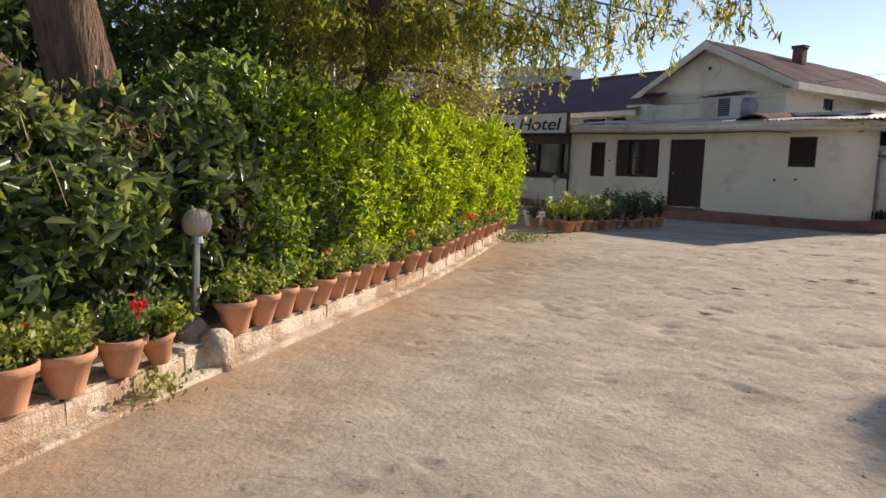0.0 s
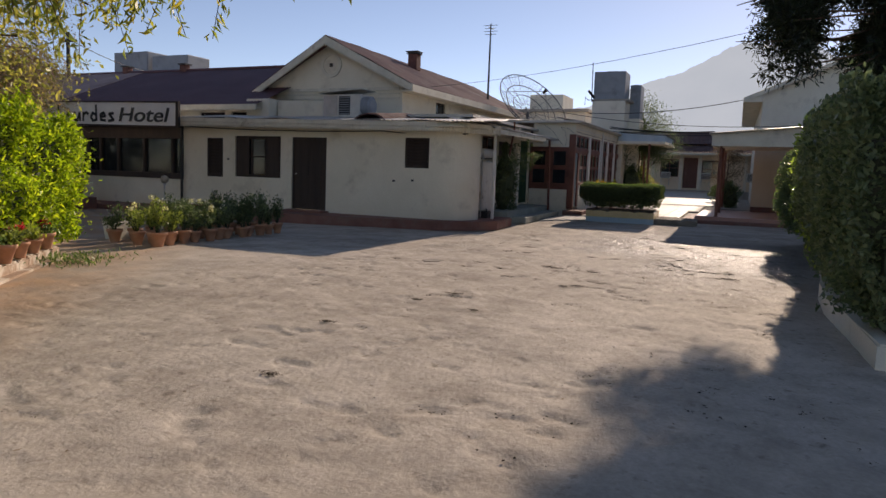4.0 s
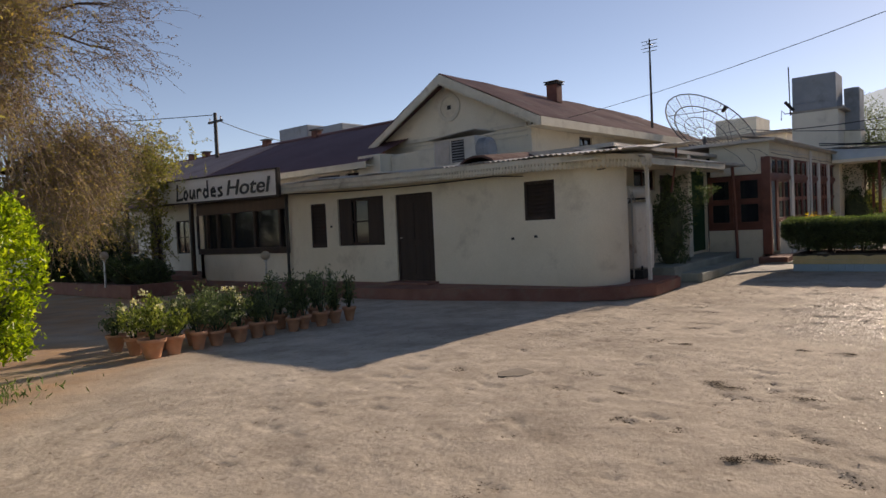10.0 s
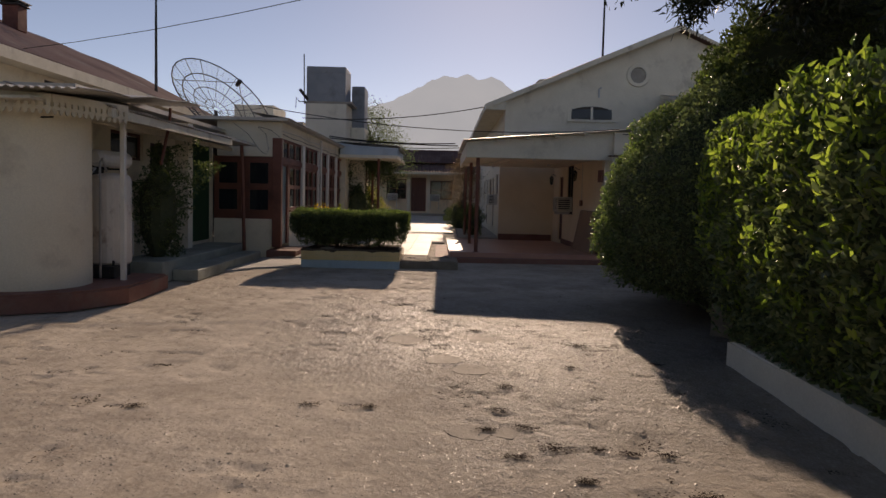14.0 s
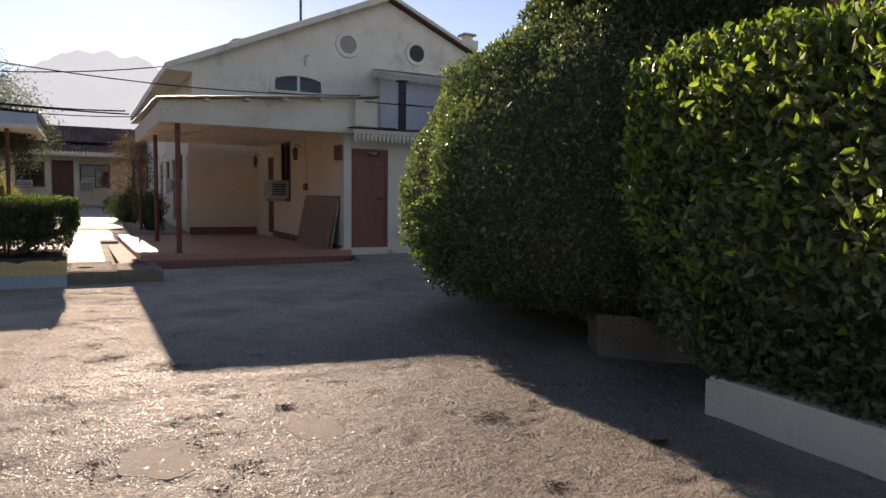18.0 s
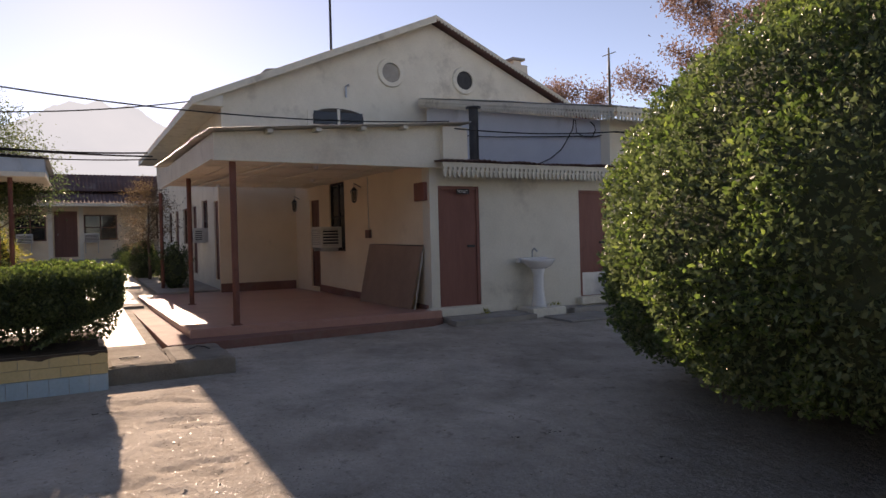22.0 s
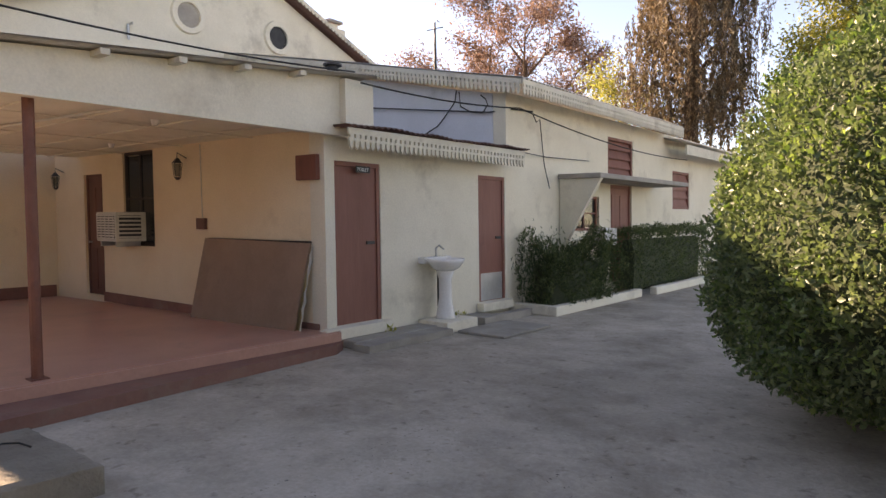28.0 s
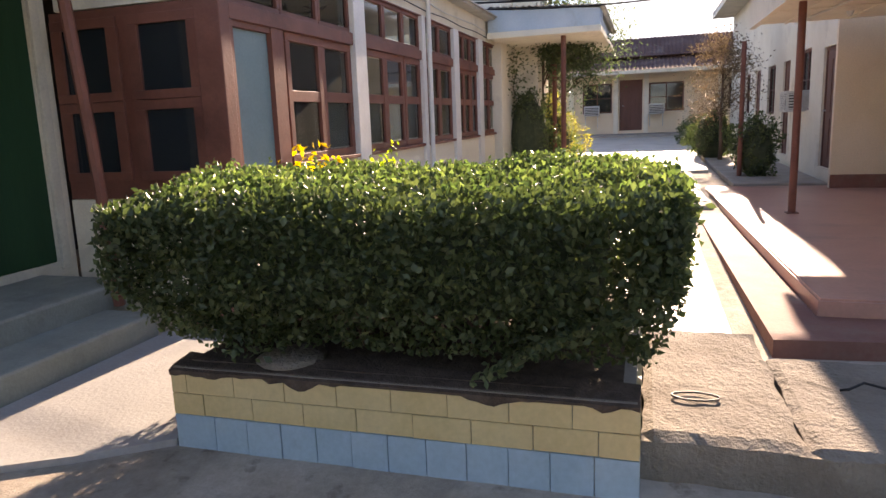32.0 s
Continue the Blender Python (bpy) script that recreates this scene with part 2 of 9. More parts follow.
EARTH = ground_material()
PLASTER = surface("cream_plaster", (0.72, 0.655, 0.515), (0.80, 0.735, 0.595), 1.1, 0.85, 0.35, 45, stain=(0.45, 0.39, 0.30), stain_amount=(0.54, 0.80))
WHITE_WALL = surface("white_plaster", (0.70, 0.645, 0.525), (0.81, 0.755, 0.63), 1.2, 0.85, 0.4, 45, stain=(0.44, 0.39, 0.31), stain_amount=(0.56, 0.80))
PEACH = surface("peach_plaster", (0.76, 0.61, 0.43), (0.84, 0.70, 0.52), 1.0, 0.8, 0.3, 45, stain=(0.55, 0.42, 0.29), stain_amount=(0.6, 0.85))
PALE_BLUE = surface("pale_blue_plaster", (0.60, 0.63, 0.665), (0.68, 0.71, 0.74), 1.2, 0.85, 0.3, 45, stain=(0.40, 0.42, 0.44))
MAROON = surface("maroon_door_paint", (0.21, 0.075, 0.055), (0.28, 0.108, 0.08), 3, 0.6, 0.2, 30, stretch=(1, 1, 0.15), stain=(0.15, 0.06, 0.045), stain_amount=(0.6, 0.8))
BROWN = surface("brown_paint", (0.125, 0.052, 0.038), (0.19, 0.082, 0.060), 3, 0.62, 0.2, 30, stretch=(1, 1, 0.15))
DARKWOOD = surface("dark_wood", (0.030, 0.020, 0.016), (0.055, 0.036, 0.028), 4, 0.68, 0.3, 40, stretch=(1, 1, 0.12))
RUST = surface("oxide_red_paint", (0.16, 0.055, 0.038), (0.23, 0.085, 0.058), 3, 0.55, 0.25, 40, stain=(0.10, 0.035, 0.025))
REDFLOOR = surface("red_cement", (0.47, 0.235, 0.18), (0.56, 0.30, 0.235), 1.3, 0.34, 0.12, 30, stain=(0.34, 0.19, 0.15))
RUSTY_ENAMEL = surface("chipped_white_enamel", (0.62, 0.58, 0.53), (0.74, 0.70, 0.65), 1.5, 0.5, 0.1, 40, stain=(0.23, 0.13, 0.08), stain_amount=(0.55, 0.66), stretch=(1, 1, 0.3))
REDPLINTH = surface("red_plinth", (0.21, 0.09, 0.07), (0.29, 0.14, 0.108), 2.0, 0.8, 0.3, 35, stain=(0.24, 0.18, 0.145), stain_amount=(0.5, 0.75))
TIN_RED = surface("faded_maroon_tin", (0.20, 0.105, 0.095), (0.29, 0.18, 0.155), 0.7, 0.7, 0.15, 20, metal=0.05, spec=0.25, stain=(0.34, 0.27, 0.23))
TIN_PURPLE = surface("plum_tin", (0.12, 0.055, 0.06), (0.17, 0.085, 0.088), 0.6, 0.45, 0.1, 20, metal=0.2, stain=(0.16, 0.10, 0.09), stain_amount=(0.66, 0.85))
TIN_PINK = surface("bleached_pink_tin", (0.36, 0.24, 0.21), (0.48, 0.34, 0.30), 0.8, 0.6, 0.15, 20, metal=0.1, stain=(0.26, 0.15, 0.13))
TIN_GREY = surface("grey_tin", (0.42, 0.40, 0.37), (0.58, 0.55, 0.50), 0.9, 0.45, 0.12, 20, metal=0.4, stain=(0.22, 0.17, 0.13))
FASCIA = surface("cream_fascia", (0.60, 0.55, 0.44), (0.72, 0.67, 0.55), 3, 0.7, 0.25, 40, stain=(0.36, 0.31, 0.24))
EARTHY = surface("dusty_old_cement", (0.20, 0.168, 0.132), (0.32, 0.277, 0.222), 2.6, 0.9, 0.8, 45, stain=(0.17, 0.13, 0.095), stain_amount=(0.5, 0.72), dist=0.02)
CONCRETE = surface("old_concrete", (0.279, 0.254, 0.221), (0.410, 0.377, 0.328), 1.8, 0.85, 0.5, 50, stain=(0.22, 0.19, 0.16), stain_amount=(0.58, 0.8))
GREENWASH = surface("pale_green_wash", (0.25, 0.275, 0.235), (0.36, 0.38, 0.33), 1.6, 0.8, 0.4, 45, stain=(0.17, 0.17, 0.145), stain_amount=(0.50, 0.72))
APRON = surface("worn_grey_cement", (0.33, 0.32, 0.30), (0.42, 0.405, 0.38), 1.2, 0.8, 0.35, 45, stain=(0.33, 0.31, 0.28))
PAVING = surface("pale_paving", (0.50, 0.46, 0.39), (0.63, 0.58, 0.50), 1.0, 0.6, 0.3, 40, stain=(0.38, 0.33, 0.27))
KERBWASH = surface("flaking_whitewash", (0.52, 0.44, 0.34), (0.72, 0.645, 0.54), 3.5, 0.9, 0.8, 40, stain=(0.36, 0.245, 0.165), stain_amount=(0.43, 0.55), dist=0.02)
TERRACOTTA = surface("terracotta", (0.50, 0.235, 0.135), (0.64, 0.34, 0.215), 7, 0.8, 0.25, 90, stain=(0.50, 0.33, 0.24))
SOIL = surface("potting_soil", (0.065, 0.046, 0.034), (0.14, 0.10, 0.074), 14, 0.95, 0.8, 60)
BARK = surface("bark", (0.06, 0.038, 0.027), (0.20, 0.13, 0.09), 16, 0.9, 1.0, 34, stretch=(1, 1, 0.16), dist=0.06)
DRYTWIG = surface("dry_twig", (0.27, 0.20, 0.145), (0.40, 0.31, 0.23), 20, 0.9, 0.3, 60)
# dark fill colour for the shade inside foliage, also used for pot plant stems
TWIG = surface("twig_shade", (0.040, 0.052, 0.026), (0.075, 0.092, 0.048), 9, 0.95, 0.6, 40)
METAL = surface("galvanised", (0.40, 0.41, 0.42), (0.52, 0.53, 0.54), 5, 0.4, 0.1, 60, metal=0.8)
DARKMETAL = surface("dark_metal", (0.03, 0.03, 0.032), (0.06, 0.058, 0.056), 6, 0.5, 0.1, 60, metal=0.5)
CABLE = surface("black_cable", (0.012, 0.012, 0.013), (0.02, 0.02, 0.02), 8, 0.6, 0.0)
DISHGREY = surface("weathered_dish_mesh", (0.10, 0.10, 0.105), (0.17, 0.17, 0.175), 5, 0.7, 0.1, 60, metal=0.3)
PORCELAIN = surface("white_porcelain", (0.72, 0.71, 0.68), (0.80, 0.79, 0.77), 3, 0.2, 0.0, 40, stain=(0.55, 0.50, 0.43), stain_amount=(0.62, 0.85))
ENAMEL = surface("white_enamel", (0.66, 0.64, 0.60), (0.76, 0.74, 0.70), 3, 0.4, 0.05, 40, stain=(0.42, 0.30, 0.20), stain_amount=(0.64, 0.82))
GLOBE = surface("cloudy_tan_globe", (0.44, 0.38, 0.29), (0.56, 0.50, 0.40), 6, 0.5, 0.1, 60, stain=(0.32, 0.25, 0.17))
PLASTIC = surface("aged_plastic", (0.56, 0.55, 0.50), (0.66, 0.65, 0.60), 4, 0.5, 0.05, 60, stain=(0.40, 0.36, 0.30))
GREENPAINT = surface("bottle_green_cloth", (0.006, 0.046, 0.017), (0.011, 0.072, 0.027), 2, 0.75, 0.3, 60, stretch=(1, 1, 0.1))
BLUEDOOR = surface("pale_blue_door_glass", (0.15, 0.25, 0.27), (0.21, 0.31, 0.33), 2, 0.3, 0.03, 40)
BLUETRIM = surface("pale_blue_trim", (0.40, 0.52, 0.60), (0.50, 0.60, 0.66), 2, 0.7, 0.1, 40, stain=(0.33, 0.38, 0.40))
YTILE = surface("yellow_glazed_tile", (0.66, 0.50, 0.24), (0.74, 0.58, 0.31), 4, 0.35, 0.08, 40, stain=(0.50, 0.38, 0.22), stain_amount=(0.62, 0.82))
BTILE = surface("blue_glazed_tile", (0.33, 0.49, 0.57), (0.41, 0.56, 0.63), 4, 0.35, 0.08, 40, stain=(0.26, 0.33, 0.38), stain_amount=(0.62, 0.82))
BOARD = surface("brown_hardboard", (0.26, 0.165, 0.115), (0.33, 0.215, 0.155), 1.5, 0.75, 0.15, 60, stain=(0.22, 0.14, 0.10))
SIGNWHITE = surface("sign_white", (0.74, 0.73, 0.70), (0.82, 0.81, 0.79), 2, 0.5, 0.05, 40, stain=(0.60, 0.57, 0.52), stain_amount=(0.62, 0.85))
BLACKPAINT = surface("black_paint", (0.015, 0.014, 0.014), (0.03, 0.028, 0.027), 5, 0.5, 0.1, 40)
TANKGREY = surface("tank_grey", (0.20, 0.23, 0.26), (0.28, 0.31, 0.34), 1.2, 0.55, 0.1, 30, stain=(0.15, 0.16, 0.17))
CHIMNEY = surface("sooty_brick_red", (0.12, 0.050, 0.040), (0.20, 0.085, 0.065), 5, 0.85, 0.5, 40)
GLASS = glass_material("window_glass", (0.80, 0.84, 0.82), 0.04, 0.30)
DARKGLASS = glass_material("dim_window_glass", (0.35, 0.36, 0.34), 0.06, 0.65)
# dark colour that stands for unlit rooms behind glass
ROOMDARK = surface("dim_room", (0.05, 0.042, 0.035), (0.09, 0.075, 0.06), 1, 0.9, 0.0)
CURTAIN_PALE = surface("pale_cloth", (0.46, 0.44, 0.38), (0.58, 0.56, 0.50), 3, 0.9, 0.2, 40, stretch=(1, 1, 0.1))
CURTAIN = surface("ochre_curtain", (0.24, 0.17, 0.08), (0.36, 0.27, 0.14), 5, 0.9, 0.3, 40, stretch=(1, 1, 0.05))
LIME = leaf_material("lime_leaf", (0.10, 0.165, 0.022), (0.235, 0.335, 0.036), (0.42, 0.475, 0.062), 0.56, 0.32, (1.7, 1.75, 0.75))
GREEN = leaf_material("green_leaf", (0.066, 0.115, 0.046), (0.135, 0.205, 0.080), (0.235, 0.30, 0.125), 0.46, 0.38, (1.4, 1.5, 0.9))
GERANIUM = leaf_material("geranium_leaf", (0.12, 0.165, 0.045), (0.25, 0.31, 0.085), (0.44, 0.48, 0.17), 0.42, 0.5, (1.4, 1.4, 0.7))
CREEPER = leaf_material("creeper_leaf", (0.070, 0.110, 0.048), (0.145, 0.20, 0.090), (0.27, 0.32, 0.17), 0.38, 0.28, (1.3, 1.4, 0.9))
DEEP = leaf_material("deep_green_leaf", (0.085, 0.122, 0.066), (0.145, 0.19, 0.10), (0.235, 0.285, 0.155), 0.38, 0.40, (1.15, 1.25, 0.95))
OLIVE_DULL = leaf_material("dull_olive_leaf", (0.16, 0.15, 0.085), (0.30, 0.27, 0.13), (0.48, 0.37, 0.15), 0.55, 0.5, (1.5, 1.4, 0.95))
OLIVE = leaf_material("olive_leaf", (0.15, 0.16, 0.055), (0.28, 0.28, 0.095), (0.44, 0.38, 0.13), 0.58, 0.4, (1.5, 1.5, 0.95))
TIN_OLD = surface("dull_plum_tin", (0.11, 0.065, 0.06), (0.17, 0.11, 0.10), 0.8, 0.9, 0.15, 20, spec=0.08, stain=(0.24, 0.19, 0.17))
PINKDRY = leaf_material("dry_pink_leaf", (0.17, 0.105, 0.095), (0.27, 0.175, 0.155), (0.36, 0.26, 0.225), 0.4, 0.6, (1.2, 1.1, 1.05))
BROWNDRY = leaf_material("dry_brown_leaf", (0.11, 0.08, 0.055), (0.19, 0.14, 0.098), (0.29, 0.22, 0.16), 0.35, 0.6, (1.25, 1.15, 0.95))
FEATHER = leaf_material("feathery_leaf", (0.12, 0.16, 0.04), (0.26, 0.30, 0.075), (0.48, 0.40, 0.09), 0.55, 0.4, (1.5, 1.5, 0.9))
NEEDLE = leaf_material("pine_needle", (0.010, 0.018, 0.010), (0.022, 0.036, 0.018), (0.045, 0.06, 0.028), 0.25)
BOXLEAF = leaf_material("box_leaf", (0.044, 0.070, 0.034), (0.082, 0.117, 0.054), (0.14, 0.175, 0.086), 0.36, 0.46, (1.4, 1.5, 0.9))
SUNLIT_FRESH = leaf_material("sunlit_fresh_leaf", (0.115, 0.185, 0.050), (0.21, 0.30, 0.085), (0.33, 0.415, 0.13), 0.52, 0.36, (1.6, 1.7, 0.9))
YELLOW = leaf_material("yellow_leaf", (0.45, 0.28, 0.02), (0.60, 0.40, 0.03), (0.72, 0.52, 0.06), 0.5)
WHITEPETAL = leaf_material("white_petal", (0.55, 0.52, 0.45), (0.70, 0.67, 0.60), (0.80, 0.78, 0.70), 0.35)
REDPETAL = leaf_material("crimson_petal", (0.45, 0.01, 0.03), (0.62, 0.02, 0.06), (0.75, 0.05, 0.12), 0.35)


# the ridge emits a flat pale colour: air haze and daylight in one
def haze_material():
    m = bpy.data.materials.new("mountain_haze_glow")
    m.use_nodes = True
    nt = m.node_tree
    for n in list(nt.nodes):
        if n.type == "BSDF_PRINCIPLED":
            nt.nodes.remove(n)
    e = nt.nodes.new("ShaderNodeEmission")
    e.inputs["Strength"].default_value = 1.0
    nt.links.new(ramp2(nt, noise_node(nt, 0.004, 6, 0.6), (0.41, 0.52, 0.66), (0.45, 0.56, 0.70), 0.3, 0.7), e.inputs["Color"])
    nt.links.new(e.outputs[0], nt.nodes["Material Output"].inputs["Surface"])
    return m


HAZE = haze_material()
PATCH = surface("smooth_cement", (0.20, 0.172, 0.138), (0.31, 0.27, 0.222), 4, 0.8, 0.5, 38, spec=0.3, stain=(0.26, 0.22, 0.175), stain_amount=(0.52, 0.72))
PEBBLE = leaf_material("pebble", (0.12, 0.105, 0.09), (0.25, 0.225, 0.195), (0.40, 0.365, 0.325), 0.0, 0.42)
DARKLITTER = surface("dark_litter", (0.024, 0.017, 0.013), (0.075, 0.055, 0.042), 40, 1.0, 0.0, 90, spec=0.05)


# ---- building helpers ----
def rise(x):
    """The yard climbs gently towards the houses."""
    return 0.02 * min(max(0.0, x - 15.5), 60.0)


def thing(name, x, y, label, category, group="", kind=""):
    e = new(name)
    e.empty_display_size = 0.2
    e.location = (x, y, rise(x))
    return tagged(e, label, category, group, kind)


def local_thing(name, label, category, group="", kind=""):
    return tagged(new(name), label, category, group, kind)


def part(name, bm, material, parent=None, label="", lift=True, smooth=False, rest=True):
    """Links a bmesh as one mesh object under a thing or part. lift: it was drawn on level ground and follows the yard's rise."""
    if lift:
        for v in bm.verts:
            v.co.z += rise(v.co.x)
    bmesh.ops.recalc_face_normals(bm, faces=bm.faces)
    me = bpy.data.meshes.new(name)
    bm.to_mesh(me)
    bm.free()
    if smooth:
        for p in me.polygons:
            p.use_smooth = True
    me.materials.append(material)
    ob = new(name, me)
    if parent is not None:
        ob.parent = parent
        if lift and parent.type == "EMPTY":
            ob.matrix_parent_inverse = Matrix.Translation(-parent.location)
    if label:
        ob["label"] = label
    return ob


def add_box(bm, x0, x1, y0, y1, z0, z1, bevel=0.0):
    vs = [bm.verts.new((x, y, z)) for x in (x0, x1) for y in (y0, y1) for z in (z0, z1)]
    fs = [bm.faces.new([vs[i] for i in q]) for q in ((0, 1, 3, 2), (4, 6, 7, 5), (0, 4, 5, 1), (2, 3, 7, 6), (0, 2, 6, 4), (1, 5, 7, 3))]
    if bevel:
        es = {e for f in fs for e in f.edges}
        bmesh.ops.bevel(bm, geom=list(es), offset=bevel, segments=2, affect="EDGES", profile=0.5)
    return bm


def box(x0, x1, y0, y1, z0, z1, bevel=0.0):
    return add_box(bmesh.new(), x0, x1, y0, y1, z0, z1, bevel)


def add_tube(bm, points, radii, n=8, caps=True):
    rings = []
    for i, p in enumerate(points):
        p = Vector(p)
        a, b = Vector(points[max(i - 1, 0)]), Vector(points[min(i + 1, len(points) - 1)])
        d = (b - a).normalized()
        s = d.cross(Vector((0, 0, 1)) if abs(d.z) < 0.9 else Vector((1, 0, 0))).normalized()
        u = s.cross(d)
        r = radii[i] if isinstance(radii, (list, tuple)) else radii
        rings.append([bm.verts.new(p + r * (math.cos(2 * math.pi * k / n) * s + math.sin(2 * math.pi * k / n) * u)) for k in range(n)])
    for r0, r1 in zip(rings, rings[1:]):
        for k in range(n):
            bm.faces.new((r0[k], r0[(k + 1) % n], r1[(k + 1) % n], r1[k]))
    if caps:
        bm.faces.new(rings[0])
        bm.faces.new(list(reversed(rings[-1])))
    return bm


def tube(points, radii, n=8):
    return add_tube(bmesh.new(), points, radii, n)


def add_lathe(bm, profile, n=20, cx=0.0, cy=0.0):
    """Turns (radius, z) pairs round an upright axis."""
    rings = []
    for r, z in profile:
        rings.append([bm.verts.new((cx + r * math.cos(2 * math.pi * k / n), cy + r * math.sin(2 * math.pi * k / n), z)) for k in range(n)])
    for a, b in zip(rings, rings[1:]):
        for k in range(n):
            bm.faces.new((a[k], a[(k + 1) % n], b[(k + 1) % n], b[k]))
    bm.faces.new(list(reversed(rings[0])))
    bm.faces.new(rings[-1])
    return bm


def add_prism(bm, pts, to3, a, b):
    """Extrudes a flat outline; to3(u, v, depth) gives the place."""
    lo, hi = [bm.verts.new(to3(u, v, a)) for u, v in pts], [bm.verts.new(to3(u, v, b)) for u, v in pts]
    bm.faces.new(lo)
    bm.faces.new(list(reversed(hi)))
    for i in range(len(pts)):
        j = (i + 1) % len(pts)
        bm.faces.new((lo[i], lo[j], hi[j], hi[i]))
    return bm


class Face:
    """A wall's own axes: u along it, n out of it."""

    def __init__(self, ox, oy, ux, uy, nx, ny):
        self.o, self.u, self.n = (ox, oy), (ux, uy), (nx, ny)

    def at(self, u, n, z):
        return Vector((self.o[0] + u * self.u[0] + n * self.n[0], self.o[1] + u * self.u[1] + n * self.n[1], z))

    def add(self, bm, u0, u1, n0, n1, z0, z1, bevel=0.0):
        p, q = self.at(u0, n0, z0), self.at(u1, n1, z1)
        return add_box(bm, min(p.x, q.x), max(p.x, q.x), min(p.y, q.y), max(p.y, q.y), z0, z1, bevel)

    def box(self, *a, **k):
        return self.add(bmesh.new(), *a, **k)


def wall_mesh(F, u0, u1, z0, z1, thick, holes=()):
    bm = bmesh.new()
    us = sorted({u0, u1, *[h[0] for h in holes], *[h[1] for h in holes]})
    for a, b in zip(us, us[1:]):
        cuts = sorted((h[2], h[3]) for h in holes if h[0] <= a + 1e-6 and h[1] >= b - 1e-6)
        z = z0
        for lo, hi in cuts:
            if lo > z + 1e-6:
                F.add(bm, a, b, -thick, 0, z, lo)
            z = hi
        if z < z1 - 1e-6:
            F.add(bm, a, b, -thick, 0, z, z1)
    bmesh.ops.remove_doubles(bm, verts=bm.verts, dist=1e-4)
    return bm


def window(F, u0, u1, z0, z1, parent, frame_mat, cols=2, rows=2, recess=0.08, bar=0.05, pane=DARKGLASS, back=True, name="window", label="", depth=0.06):
    bm = bmesh.new()
    d0, d1 = -recess - depth, -recess
    for a, b, c, d in ((u0, u1, z0, z0 + bar), (u0, u1, z1 - bar, z1), (u0, u0 + bar, z0 + bar, z1 - bar), (u1 - bar, u1, z0 + bar, z1 - bar)):
        F.add(bm, a, b, d0, d1, c, d, 0.006)
    w = part(name, bm, frame_mat, parent, label)
    iu0, iu1, iz0, iz1 = u0 + bar, u1 - bar, z0 + bar, z1 - bar
    for i in range(1, cols):
        u = iu0 + (iu1 - iu0) * i / cols
        part("mullion", F.box(u - bar * 0.4, u + bar * 0.4, d0, d1 - 0.006, iz0, iz1), frame_mat, w)
    for j in range(1, rows):
        z = iz0 + (iz1 - iz0) * j / rows
        part("glazing_bar", F.box(iu0, iu1, d0 + 0.01, d1 - 0.012, z - bar * 0.3, z + bar * 0.3), frame_mat, w)
    for i in range(cols):
        for j in range(rows):
            a, b = iu0 + (iu1 - iu0) * i / cols, iu0 + (iu1 - iu0) * (i + 1) / cols
            c, d = iz0 + (iz1 - iz0) * j / rows, iz0 + (iz1 - iz0) * (j + 1) / rows
            part("pane", F.box(a + 0.015, b - 0.015, (d0 + d1) / 2 - 0.002, (d0 + d1) / 2 + 0.002, c + 0.015, d - 0.015), pane, w)
    # a dark sheet behind the panes stands for the room's shade
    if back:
        part("room_shade_sheet", F.box(u0, u1, d0 - 0.22, d0 - 0.2, z0, z1), ROOMDARK, w)
    return w


def plank_door(F, u0, u1, z0, z1, parent, mat, recess=0.06, panels=True, name="door", label="", knob=1):
    bm = F.box(u0 + 0.06, u1 - 0.06, -recess - 0.045, -recess, z0, z1 - 0.06)
    d = part(name, bm, mat, parent, label)
    fb = bmesh.new()
    F.add(fb, u0, u0 + 0.06, -recess - 0.06, -recess + 0.02, z0, z1, 0.005)
    F.add(fb, u1 - 0.06, u1, -recess - 0.06, -recess + 0.02, z0, z1, 0.005)
    F.add(fb, u0 + 0.06, u1 - 0.06, -recess - 0.06, -recess + 0.02, z1 - 0.06, z1, 0.005)
    part("door_frame", fb, mat, d)
    if panels:
        w = u1 - u0 - 0.12
        for a, b in ((0.12, 0.46), (0.54, 0.88)):
            for c, e in ((0.08, 0.42), (0.48, 0.92)):
                part("panel", F.box(u0 + 0.06 + a * w, u0 + 0.06 + b * w, -recess + 0.0005, -recess + 0.012, z0 + c * (z1 - z0 - 0.06), z0 + e * (z1 - z0 - 0.06), bevel=0.005), mat, d)
    if not knob:
        part("latch", F.box(u0 + 0.1, u0 + 0.24, -recess + 0.0005, -recess + 0.018, z0 + 0.98, z0 + 1.02), DARKMETAL, d)
        return d
    k = u0 + 0.14 if knob < 0 else u1 - 0.14
    kb = bmesh.new()
    add_tube(kb, [F.at(k, -recess + 0.001, z0 + 1.0), F.at(k, -recess + 0.05, z0 + 1.0), F.at(k, -recess + 0.06, z0 + 1.0)], [0.012, 0.014, 0.022], 8)
    part("door_knob", kb, METAL, d)
    return d


